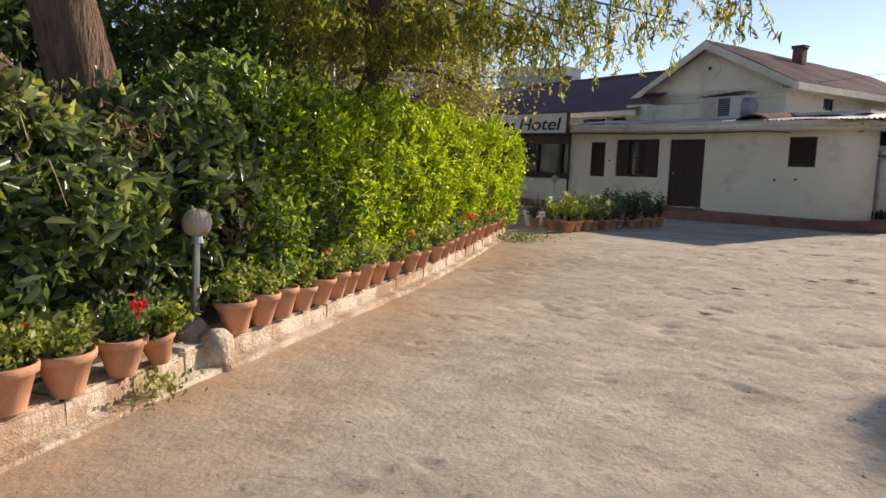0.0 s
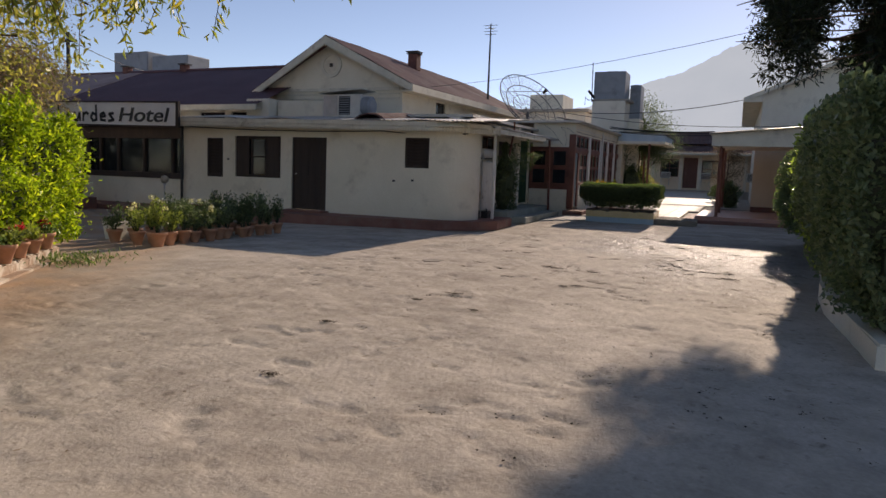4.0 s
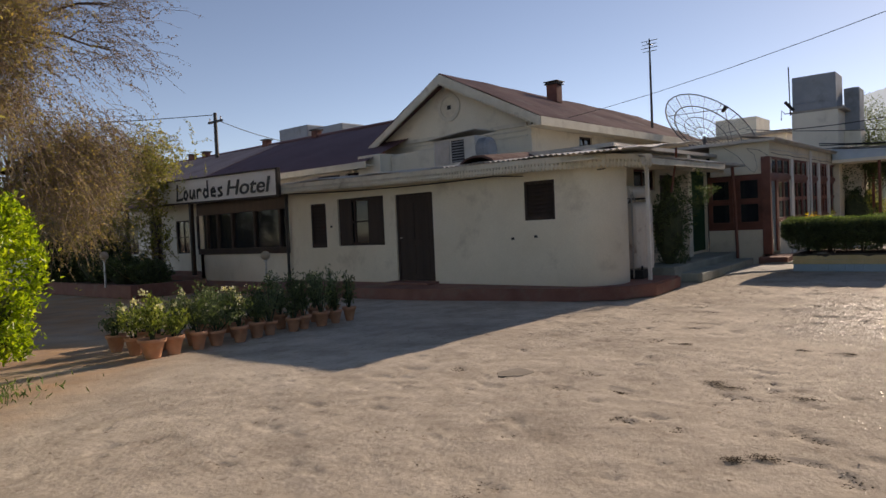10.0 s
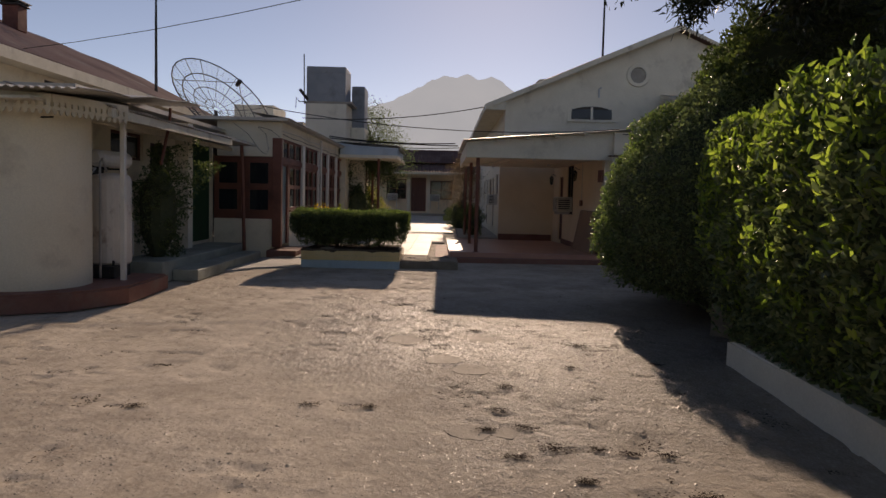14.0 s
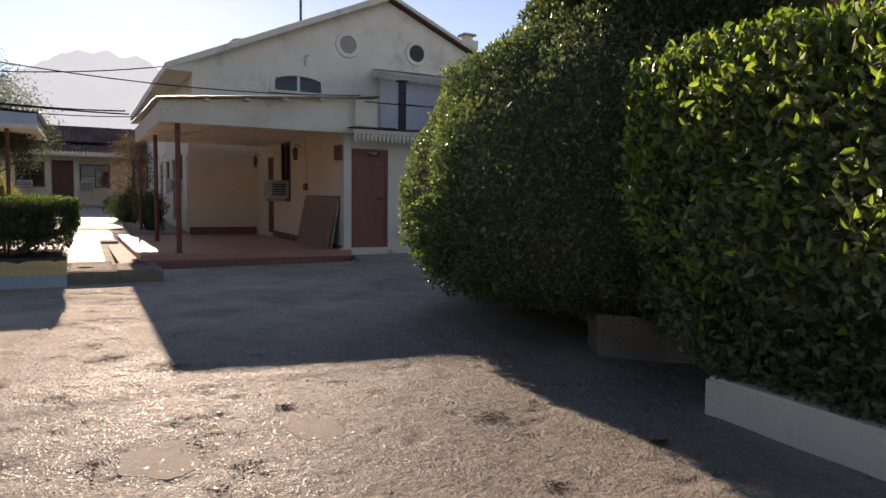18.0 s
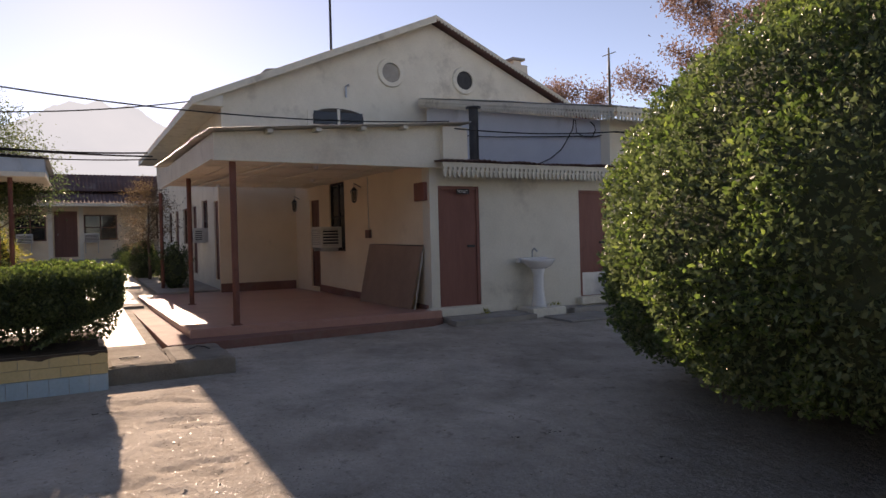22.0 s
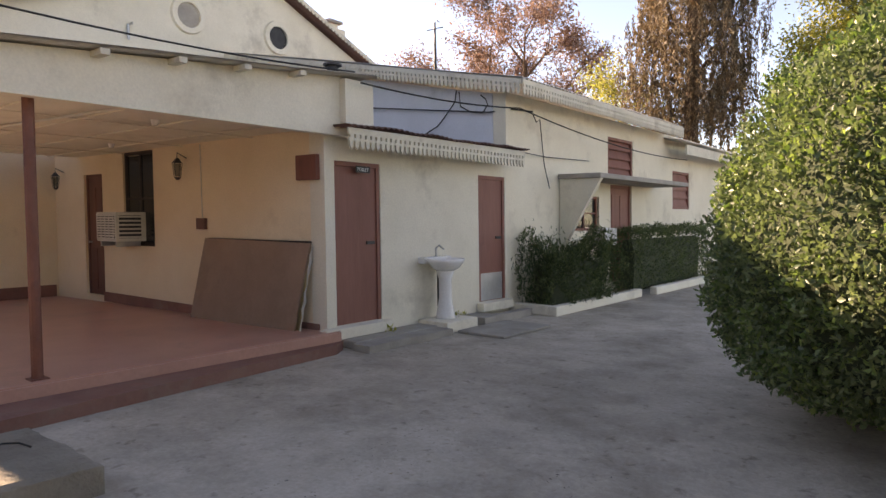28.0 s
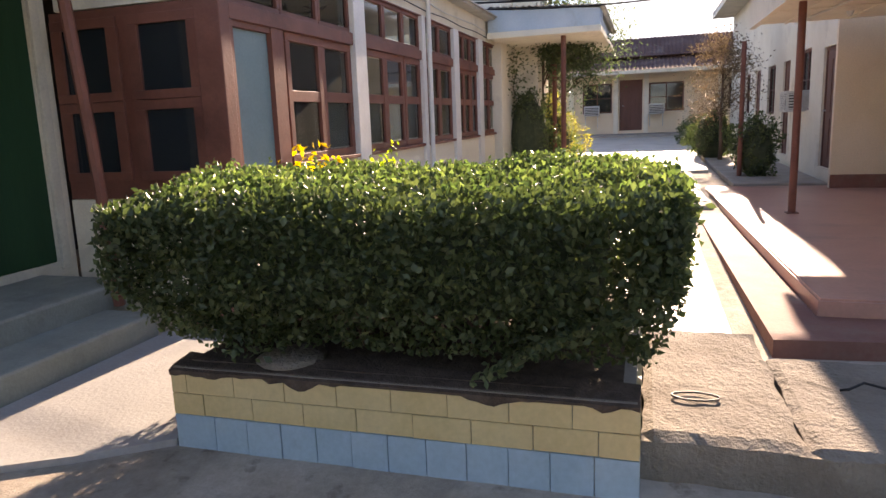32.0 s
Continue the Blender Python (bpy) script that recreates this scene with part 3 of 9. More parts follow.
def shutter(F, u0, u1, z0, z1, parent, mat, slats=9, name="louvred_shutter", label=""):
    bm = bmesh.new()
    for a, b, c, d in ((u0, u1, z0, z0 + 0.06), (u0, u1, z1 - 0.06, z1), (u0, u0 + 0.06, z0 + 0.06, z1 - 0.06), (u1 - 0.06, u1, z0 + 0.06, z1 - 0.06)):
        F.add(bm, a, b, -0.07, -0.015, c, d, 0.004)
    s = part(name, bm, mat, parent, label)
    part("backing", F.box(u0, u1, -0.10, -0.085, z0, z1), mat, s)
    for i in range(slats):
        z = z0 + 0.06 + (z1 - z0 - 0.12) * (i + 0.5) / slats
        h = (z1 - z0 - 0.12) / slats * 0.42
        sb = bmesh.new()
        add_prism(sb, [(-0.075, z - h), (-0.03, z - h * 1.1), (-0.03, z - h * 0.8), (-0.075, z + h)], lambda n, zz, u: F.at(u, n, zz), u0 + 0.06, u1 - 0.06)
        part("slat", sb, mat, s)
    return s


def corrugated(p0, pu, pv, pitch=0.09, amp=0.014, nu=6, sag=0.0):
    """A rippled sheet: p0 to pu along the ripples, p0 to pv across them."""
    p0, pu, pv = Vector(p0), Vector(pu), Vector(pv)
    du, dv = pu - p0, pv - p0
    nrm = du.cross(dv).normalized()
    if nrm.z < 0:
        nrm = -nrm
    n = max(8, int(dv.length / pitch) * 4)
    bm = bmesh.new()
    top, bot = [], []
    for i in range(nu + 1):
        f = i / nu
        a, b = [], []
        for j in range(n + 1):
            g = j / n
            p = p0 + du * f + dv * g + nrm * (amp * math.sin(2 * math.pi * j / 4 + 0.4) + sag * noise.noise((f * 4, g * 9, 0.3)))
            a.append(bm.verts.new(p + nrm * 0.005))
            b.append(bm.verts.new(p - nrm * 0.005))
        top.append(a)
        bot.append(b)
    for i in range(nu):
        for j in range(n):
            bm.faces.new((top[i][j], top[i][j + 1], top[i + 1][j + 1], top[i + 1][j]))
            bm.faces.new((bot[i][j], bot[i + 1][j], bot[i + 1][j + 1], bot[i][j + 1]))
    for j in range(n):
        bm.faces.new((top[0][j], bot[0][j], bot[0][j + 1], top[0][j + 1]))
        bm.faces.new((top[nu][j], top[nu][j + 1], bot[nu][j + 1], bot[nu][j]))
    return bm


def scalloped(pa, pb, height, teeth=0.09, drop=0.07, thick=0.03, holes=False):
    """A fascia board with a fringe of cut points between two places at its top edge."""
    pa, pb = Vector(pa), Vector(pb)
    d = pb - pa
    h = Vector((d.x, d.y, 0)).normalized()
    nn = Vector((-h.y, h.x, 0)) * thick / 2
    bm = bmesh.new()
    def slab(a, b, top, low):
        vs = [bm.verts.new(p + o + Vector((0, 0, z))) for p, z0, z1 in ((a, *low), (b, *top)) for z in (z0, z1) for o in (-nn, nn)]
        for q in ((0, 1, 3, 2), (4, 6, 7, 5), (0, 4, 5, 1), (2, 3, 7, 6), (0, 2, 6, 4), (1, 5, 7, 3)):
            bm.faces.new([vs[i] for i in q])
    n = int(d.length / teeth)
    if holes:
        for z0, z1 in ((-height, -height * 0.8), (-height * 0.5, 0)):
            slab(pa, pb, (z0, z1), (z0, z1))
        for i in range(n):
            slab(pa + d * ((i + 0.28) / n), pa + d * ((i + 0.9) / n), (-height * 0.8, -height * 0.5), (-height * 0.8, -height * 0.5))
    else:
        slab(pa, pb, (-height, 0), (-height, 0))
    for i in range(n):
        a, b = pa + d * ((i + 0.2) / n), pa + d * ((i + 0.8) / n)
        m = pa + d * ((i + 0.5) / n)
        pts = [a + Vector((0, 0, -height)), b + Vector((0, 0, -height)), b + Vector((0, 0, -height - drop * 0.55)), m + Vector((0, 0, -height - drop)), a + Vector((0, 0, -height - drop * 0.55))]
        lo, hi = [bm.verts.new(p - nn * 0.8) for p in pts], [bm.verts.new(p + nn * 0.8) for p in pts]
        bm.faces.new(lo)
        bm.faces.new(list(reversed(hi)))
        for k in range(5):
            bm.faces.new((lo[k], lo[(k + 1) % 5], hi[(k + 1) % 5], hi[k]))
    return bm


# ---- foliage helpers ----
def unit(a):
    return a / np.maximum(np.linalg.norm(a, axis=1, keepdims=True), 1e-9)


def leaf_object(name, P, N, size, material, parent=None, seed=1, ratio=0.42, outward=0.7, up=0.25, label="", kind="", oval=False):
    """Thousands of small folded leaves, each with its own turn and size, at the places P facing about N."""
    rng = np.random.default_rng(seed)
    n = len(P)
    d = unit(N * outward + rng.normal(0, 0.75, (n, 3)) + np.array((0, 0, up)))
    s = unit(np.cross(d, rng.normal(0, 1, (n, 3)) + N * 0.4))
    m = np.cross(s, d)
    L = size * rng.uniform(0.6, 1.35, (n, 1))
    W = L * ratio * rng.uniform(0.8, 1.2, (n, 1))
    F = m * L * rng.uniform(0.05, 0.22, (n, 1))
    base = P - d * L * 0.4
    if oval:
        k = 6
        V = np.stack([base, base + d * L * 0.28 + s * W * 0.46 + F, base + d * L * 0.66 + s * W * 0.38 + F * 0.7, base + d * L - F * 0.9, base + d * L * 0.66 - s * W * 0.38 + F * 0.7, base + d * L * 0.28 - s * W * 0.46 + F], axis=1).reshape(-1, 3)
        idx = (np.arange(n)[:, None] * 6 + np.array([0, 1, 2, 0, 2, 3, 0, 3, 4, 0, 4, 5])).reshape(-1)
    else:
        k = 4
        V = np.stack([base, base + d * L * 0.5 + s * W * 0.5 + F, base + d * L - F * 0.5, base + d * L * 0.5 - s * W * 0.5 + F], axis=1).reshape(-1, 3)
        idx = (np.arange(n)[:, None] * 4 + np.array([0, 1, 2, 0, 2, 3])).reshape(-1)
    me = bpy.data.meshes.new(name)
    me.vertices.add(k * n)
    me.vertices.foreach_set("co", V.astype(np.float32).reshape(-1))
    me.loops.add(len(idx))
    me.loops.foreach_set("vertex_index", idx.astype(np.int32))
    me.polygons.add(len(idx) // 3)
    me.polygons.foreach_set("loop_start", np.arange(0, len(idx), 3, dtype=np.int32))
    me.update(calc_edges=True)
    me.materials.append(material)
    ob = new(name, me)
    if parent is not None:
        ob.parent = parent
        if parent.type == "EMPTY":
            ob.matrix_parent_inverse = Matrix.Translation(-parent.location)
    if label:
        ob["label"] = label
    if kind:
        ob["kind"] = kind
    return ob


def flatten(ob, P, share=0.35):
    """Presses loose bits down on to the ground they lie on."""
    n = len(ob.data.vertices)
    co = np.empty(3 * n, dtype=np.float32)
    ob.data.vertices.foreach_get("co", co)
    co = co.reshape(-1, 3)
    base = np.repeat(P[:, 2], 4)
    co[:, 2] = base + 0.008 + np.abs(co[:, 2] - base) * share
    ob.data.vertices.foreach_set("co", co.reshape(-1))
    ob.data.update()


def lump(P, scale, amount, seed=0.0):
    return np.array([noise.noise(Vector(p) * scale + Vector((seed, seed * 1.7, 0))) for p in P]) * amount


def hedge_points(line, width, z0, z1, n, seed, top_round=0.25, bottom_in=0.0, shaggy=1.0):
    """Places and outward ways over a clipped hedge that follows a line."""
    rng = np.random.default_rng(seed)
    pts = np.array(line, float)
    seg = np.linalg.norm(np.diff(pts, axis=0), axis=1)
    cum = np.concatenate([[0], np.cumsum(seg)])
    total = cum[-1]
    h = z1 - z0
    ends = width * h * 2
    area = np.array([total * h, total * h, total * width, ends / 2, ends / 2])
    kind = rng.choice(5, n, p=area / area.sum())
    s = rng.uniform(0, total, n)
    s = np.where(kind == 3, 0, np.where(kind == 4, total, s))
    i = np.clip(np.searchsorted(cum, s, side="right") - 1, 0, len(seg) - 1)
    f = ((s - cum[i]) / seg[i])[:, None]
    c = pts[i] * (1 - f) + pts[i + 1] * f
    t = (pts[i + 1] - pts[i]) / seg[i][:, None]
    side = np.stack([-t[:, 1], t[:, 0]], axis=1)
    across = np.where(kind == 0, 1.0, np.where(kind == 1, -1.0, rng.uniform(-1, 1, n)))
    zz = np.where(kind == 2, z1, z0 + h * rng.uniform(0, 1, n) ** 0.9)
    near_top = np.clip((zz - (z1 - top_round)) / top_round, 0, 1)
    near_bot = np.clip(1 - (zz - z0) / (0.45 * h), 0, 1)
    shrink = 1 - 0.35 * near_top ** 2 * (kind < 2) - bottom_in * near_bot * (kind < 2)
    xy = c + side * (across * shrink * width / 2)[:, None]
    N = np.zeros((n, 3))
    N[:, :2] = side * np.where(kind == 0, 1.0, np.where(kind == 1, -1.0, 0.0))[:, None]
    N[:, :2] += t * np.where(kind == 3, -1.0, np.where(kind == 4, 1.0, 0.0))[:, None]
    N[:, 2] = np.where(kind == 2, 1.0, 0.25 + near_top)
    N = unit(N)
    P = np.column_stack([xy, zz])
    shoot = np.where(rng.uniform(0, 1, n) > 0.93, rng.uniform(0, 0.10, n) * shaggy, 0.0)
    P[:, :2] -= t * (np.where(kind == 3, -1.0, np.where(kind == 4, 1.0, 0.0)) * near_bot * bottom_in * 2.2)[:, None]
    P += N * (lump(P, 1.6, 0.16 * shaggy, seed) + lump(P, 5.0, 0.07 * shaggy, seed + 3) - rng.uniform(0, 0.16, n) + shoot)[:, None]
    P[:, 2] += np.array([rise(x) for x in P[:, 0]])
    return P, N


# solid dark filler whose colour stands for the shade deep in a hedge
def hedge_core(line, width, z0, z1, inset=0.16):
    bm = bmesh.new()
    pts = [Vector((*p, 0)) for p in line]
    rings = []
    m = max(len(pts), 2)
    for k, p in enumerate(pts):
        a, b = pts[max(k - 1, 0)], pts[min(k + 1, m - 1)]
        t = (b - a).normalized()
        if k == 0:
            p = p + t * inset
        if k == m - 1:
            p = p - t * inset
        s = Vector((-t.y, t.x, 0)) * (width / 2 - inset)
        rings.append([bm.verts.new(p + s * q + Vector((0, 0, z))) for q, z in ((-0.85, z0 + 0.02), (-1, z0 + 0.3 * (z1 - z0)), (-1, z1 - 0.45), (-0.55, z1 - inset), (0.55, z1 - inset), (1, z1 - 0.45), (1, z0 + 0.3 * (z1 - z0)), (0.85, z0 + 0.02))])
    for r0, r1 in zip(rings, rings[1:]):
        for j in range(8):
            bm.faces.new((r0[j], r0[(j + 1) % 8], r1[(j + 1) % 8], r1[j]))
    bm.faces.new(rings[0])
    bm.faces.new(list(reversed(rings[-1])))
    return bm


def dome_points(cx, cy, profile, n, seed, lumpy=0.22, arc=None):
    rng = np.random.default_rng(seed)
    pr = np.array(profile, float)
    seg = np.hypot(np.diff(pr[:, 0]), np.diff(pr[:, 1]))
    wgt = seg * (pr[:-1, 0] + pr[1:, 0]) / 2
    i = rng.choice(len(seg), n, p=wgt / wgt.sum())
    f = rng.uniform(0, 1, n)
    r = pr[i, 0] * (1 - f) + pr[i + 1, 0] * f
    z = pr[i, 1] * (1 - f) + pr[i + 1, 1] * f
    a = rng.uniform(*(arc or (0, 2 * math.pi)), n)
    dr, dz = pr[i + 1, 0] - pr[i, 0], pr[i + 1, 1] - pr[i, 1]
    N = unit(np.column_stack([np.cos(a) * dz, np.sin(a) * dz, -dr]))
    P = np.column_stack([cx + r * np.cos(a), cy + r * np.sin(a), z])
    P += N * (lump(P, 1.3, lumpy, seed) + lump(P, 4.5, lumpy * 0.5, seed + 5) - rng.uniform(0, 0.2, n))[:, None]
    P[:, 2] += rise(cx)
    return P, N


def twig_mesh(starts, heads, length, radius, droop, seed):
    """Thin bent twigs as three-sided tubes; gives the mesh and the twigs' centre lines."""
    rng = np.random.default_rng(seed)
    n = len(starts)
    L = length * rng.uniform(0.5, 1.3, (n, 1))
    d = unit(heads + rng.normal(0, 0.45, (n, 3)))
    pts = [starts]
    for k in range(2):
        d = unit(d + rng.normal(0, 0.2, (n, 3)) + np.array((0, 0, -1.6 * droop)))
        pts.append(pts[-1] + d * L * 0.5)
    line = np.stack(pts, axis=1)
    a = unit(np.cross(unit(line[:, -1] - line[:, 0]), rng.normal(0, 1, (n, 3))))
    b = np.cross(unit(line[:, -1] - line[:, 0]), a)
    rings = []
    for k in range(3):
        r = radius * (1 - 0.34 * k)
        rings.append(np.stack([line[:, k] + r * (math.cos(q) * a + math.sin(q) * b) for q in (0, 2.094, 4.189)], axis=1))
    V = np.stack(rings, axis=1).reshape(-1, 3)
    one = np.array([(3 * k + j, 3 * k + (j + 1) % 3, 3 * k + 3 + (j + 1) % 3, 3 * k + 3 + j) for k in range(2) for j in range(3)]).reshape(-1)
    idx = (np.arange(n)[:, None] * 9 + one).reshape(-1)
    me = bpy.data.meshes.new("twigs")
    me.vertices.add(len(V))
    me.vertices.foreach_set("co", V.astype(np.float32).reshape(-1))
    me.loops.add(len(idx))
    me.loops.foreach_set("vertex_index", idx.astype(np.int32))
    me.polygons.add(len(idx) // 4)
    me.polygons.foreach_set("loop_start", np.arange(0, len(idx), 4, dtype=np.int32))
    me.update(calc_edges=True)
    return me, line


def add_twigs(e, starts, heads, length, radius, droop, seed, material):
    me, line = twig_mesh(starts, heads, length, radius, droop, seed)
    me.materials.append(material)
    ob = new("twigs", me)
    ob.parent = e
    ob.matrix_parent_inverse = Matrix.Translation(-e.location)
    ob["kind"] = "stuff"
    return line


def along(line, count, seed, spread=0.03):
    """Places strewn along the outer parts of the given twigs."""
    rng = np.random.default_rng(seed)
    i, f = rng.integers(0, len(line), count), rng.uniform(0.3, 1.999, count)
    k = f.astype(int)
    f = (f - k)[:, None]
    return line[i, k] * (1 - f) + line[i, k + 1] * f + rng.normal(0, spread, (count, 3))


def limb_tree(name, x, y, height, radius, crown, mat, leaf, count, label, category="tree", seed=1, first=0.35, lean=(0, 0), droop=0.0, spread=0.9, clump=0.55, bark=None, ratio=0.42, levels=3, squash=1.0, twigs=0):
    """A tapered trunk that forks into limbs, with leaves in loose clumps round the outer twigs."""
    rnd = random.Random(seed)
    e = thing(name, x, y, label, category)
    bm = bmesh.new()
    tips = []
    base = Vector((x, y, 0.0))
    top = base + Vector((lean[0], lean[1], height * 0.72))
    pts = [base.lerp(top, k / 6) + Vector((rnd.uniform(-1, 1), rnd.uniform(-1, 1), 0)) * radius * 0.5 * (k > 0) for k in range(7)]
    pts[0].z -= 0.05
    add_tube(bm, pts, [radius * (1.25 if k == 0 else 1 - 0.62 * k / 6) for k in range(7)], 10)
    part("trunk", bm, bark or BARK, e, smooth=True)
    lb = bmesh.new()

    def grow(p, d, length, r, level):
        q1 = p + d * length * 0.5 + Vector((rnd.uniform(-1, 1), rnd.uniform(-1, 1), rnd.uniform(-0.5, 0.7))) * length * 0.09
        q2 = p + d * length + Vector((rnd.uniform(-1, 1), rnd.uniform(-1, 1), rnd.uniform(-0.5, 0.5) - droop * 2)) * length * 0.12
        add_tube(lb, [p, q1, q2], [r, r * 0.75, r * 0.5], 6 if level else 7, False)
        tips.append(q1.lerp(q2, 0.6))
        tips.append(q2)
        if level < levels - 1:
            for k in range(rnd.choice((2, 3, 3))):
                nd = (d + Vector((rnd.uniform(-1, 1), rnd.uniform(-1, 1), rnd.uniform(-0.55, 0.75) - droop)) * spread).normalized()
                grow(q1.lerp(q2, rnd.uniform(0.1, 1.0)), nd, length * rnd.uniform(0.5, 0.72), r * 0.5, level + 1)

    for k in range(9):
        f = first + (1 - first) * k / 8
        p = base.lerp(top, f)
        a = k * 2.4 + rnd.uniform(-0.4, 0.4)
        d = Vector((math.cos(a), math.sin(a), 0.35 + 0.9 * f * squash - droop * 0.5)).normalized()
        grow(p, d, crown * rnd.uniform(0.5, 0.8) * (1.05 - 0.45 * f * squash), radius * 0.42 * (1.1 - 0.5 * f), 0)
    part("branching", lb, bark or BARK, e)
    rng = np.random.default_rng(seed)
    T = np.array([tuple(t) for t in tips])
    i = rng.integers(0, len(T), count)
    P = T[i] + rng.normal(0, clump * 0.5, (count, 3)) * np.array((1, 1, 0.8))
    if droop:
        P[:, 2] -= rng.uniform(0, droop, count) ** 1.5
    P[:, 2] += np.array([rise(px) for px in P[:, 0]])
    C = T.mean(axis=0)
    if twigs:
        S = T[rng.integers(0, len(T), twigs)] + rng.normal(0, clump * 0.42, (twigs, 3))
        P = along(add_twigs(e, S, unit(S - C), 0.9, 0.007, 0.12 + 0.4 * droop, seed, DRYTWIG), count, seed)
    leaf_object("crown", P, unit(P - C), leaf, mat, e, seed, ratio, 0.3, -droop * 0.7 + 0.1)
    return e


# ---- ground and distance ----
PATCHES = [(12.6, 1.52, 0.13), (12.6, 1.30, 0.09), (14.21, 1.47, 0.16), (14.58, 1.72, 0.17), (15.64, 1.28, 0.17), (10.75, 4.8, 0.16), (15.5, 2.1, 0.20)]
LATTICE = np.random.default_rng(909).uniform(-1, 1, (256, 256))


def field(x, y, scale, seed=0):
    """Smooth random hills over the plan, -1 to 1."""
    u, v = np.asarray(x) * scale + seed * 17.3, np.asarray(y) * scale + seed * 9.1
    i, j = np.floor(u).astype(int), np.floor(v).astype(int)
    f, g = u - i, v - j
    f, g = f * f * (3 - 2 * f), g * g * (3 - 2 * g)
    a, b = LATTICE[i % 256, j % 256], LATTICE[(i + 1) % 256, j % 256]
    c, d = LATTICE[i % 256, (j + 1) % 256], LATTICE[(i + 1) % 256, (j + 1) % 256]
    return (a * (1 - f) + b * f) * (1 - g) + (c * (1 - f) + d * f) * g


def pits(x, y):
    """How far the crust of the yard has flaked away, 0 to 1: small ragged hollows, in loose swarms."""
    n = 0.6 * field(x, y, 4.6, 1) + 0.32 * field(x, y, 11.0, 2) + 0.16 * field(x, y, 24.0, 3)
    swarm = field(x, y, 0.55, 4) + 0.5 * field(x, y, 1.6, 5)
    worn = np.clip((np.asarray(x) - 3.0) / 7.0, 0, 1) * np.clip((5.2 - np.asarray(y)) / 2.5, 0.25, 1)
    return np.clip((n - 0.50 + 0.17 * swarm + 0.10 * worn) / 0.09, 0, 1)


def dip(x, y):
    """The yard falls away a little along the south hedge."""
    a = np.clip((-0.25 - y) / 0.8, 0, 1) * np.clip((x - 9.5) / 2.5, 0, 1) * np.clip((18.5 - x) / 1.5, 0, 1) * np.clip((y + 6) / 2, 0, 1)
    return -0.06 * a * a * (3 - 2 * a)


def yard_height(x, y):
    """The trodden surface over the level plan: long swells, crusted grain and flaked hollows."""
    x, y = np.asarray(x, float), np.asarray(y, float)
    inside = np.clip(np.minimum(np.minimum(x + 3.0, 22.0 - x), np.minimum(y + 1.4, 7.4 - y)) / 0.4, 0, 1)
    swell = 0.022 * field(x, y, 0.35, 6)
    grain = 0.004 * field(x, y, 5.0, 7) + 0.003 * field(x, y, 12.0, 8)
    rough = grain - 0.016 * pits(x, y)
    for px, py, pr in PATCHES:
        d = np.hypot((x - px) / 1.25, y - py) / pr
        rough = rough * np.clip((d - 1.0) / 0.35, 0, 1) - 0.014 * np.exp(-((d - 1.18) / 0.09) ** 2) * np.clip(0.6 + 1.6 * field(x, y, 7.0, 13), 0, 1)
    return inside * (swell + rough) + dip(x, y)


def build_ground():
    xs = np.concatenate([[-700, -200, -60, -25, -12, -6], np.arange(-3.0, 22.01, 0.04), [22.5, 23, 24, 25, 27, 30, 34, 40, 50, 65, 90, 200, 700]])
    ys = np.concatenate([[-700, -200, -60, -30, -14, -8, -4, -2], np.arange(-1.4, 7.41, 0.04), [8, 9, 11, 13, 15, 18, 21, 26, 34, 60, 200, 700]])
    X, Y = np.meshgrid(xs, ys, indexing="ij")
    Z = yard_height(X, Y) + 0.02 * np.clip(X - 15.5, 0, 60)
    n, m = X.shape
    k = np.arange(n * m).reshape(n, m)
    quads = np.stack([k[:-1, :-1], k[1:, :-1], k[1:, 1:], k[:-1, 1:]], axis=-1).reshape(-1)
    me = bpy.data.meshes.new("ground")
    me.vertices.add(n * m)
    me.vertices.foreach_set("co", np.stack([X, Y, Z], axis=-1).astype(np.float32).reshape(-1))
    me.loops.add(len(quads))
    me.loops.foreach_set("vertex_index", quads.astype(np.int32))
    me.polygons.add(len(quads) // 4)
    me.polygons.foreach_set("loop_start", np.arange(0, len(quads), 4, dtype=np.int32))
    me.polygons.foreach_set("use_smooth", np.ones(len(quads) // 4, dtype=bool))
    me.update(calc_edges=True)
    me.materials.append(EARTH)
    tagged(new("ground", me), "pale packed earth yard with worn stony patches", "ground", kind="structure")


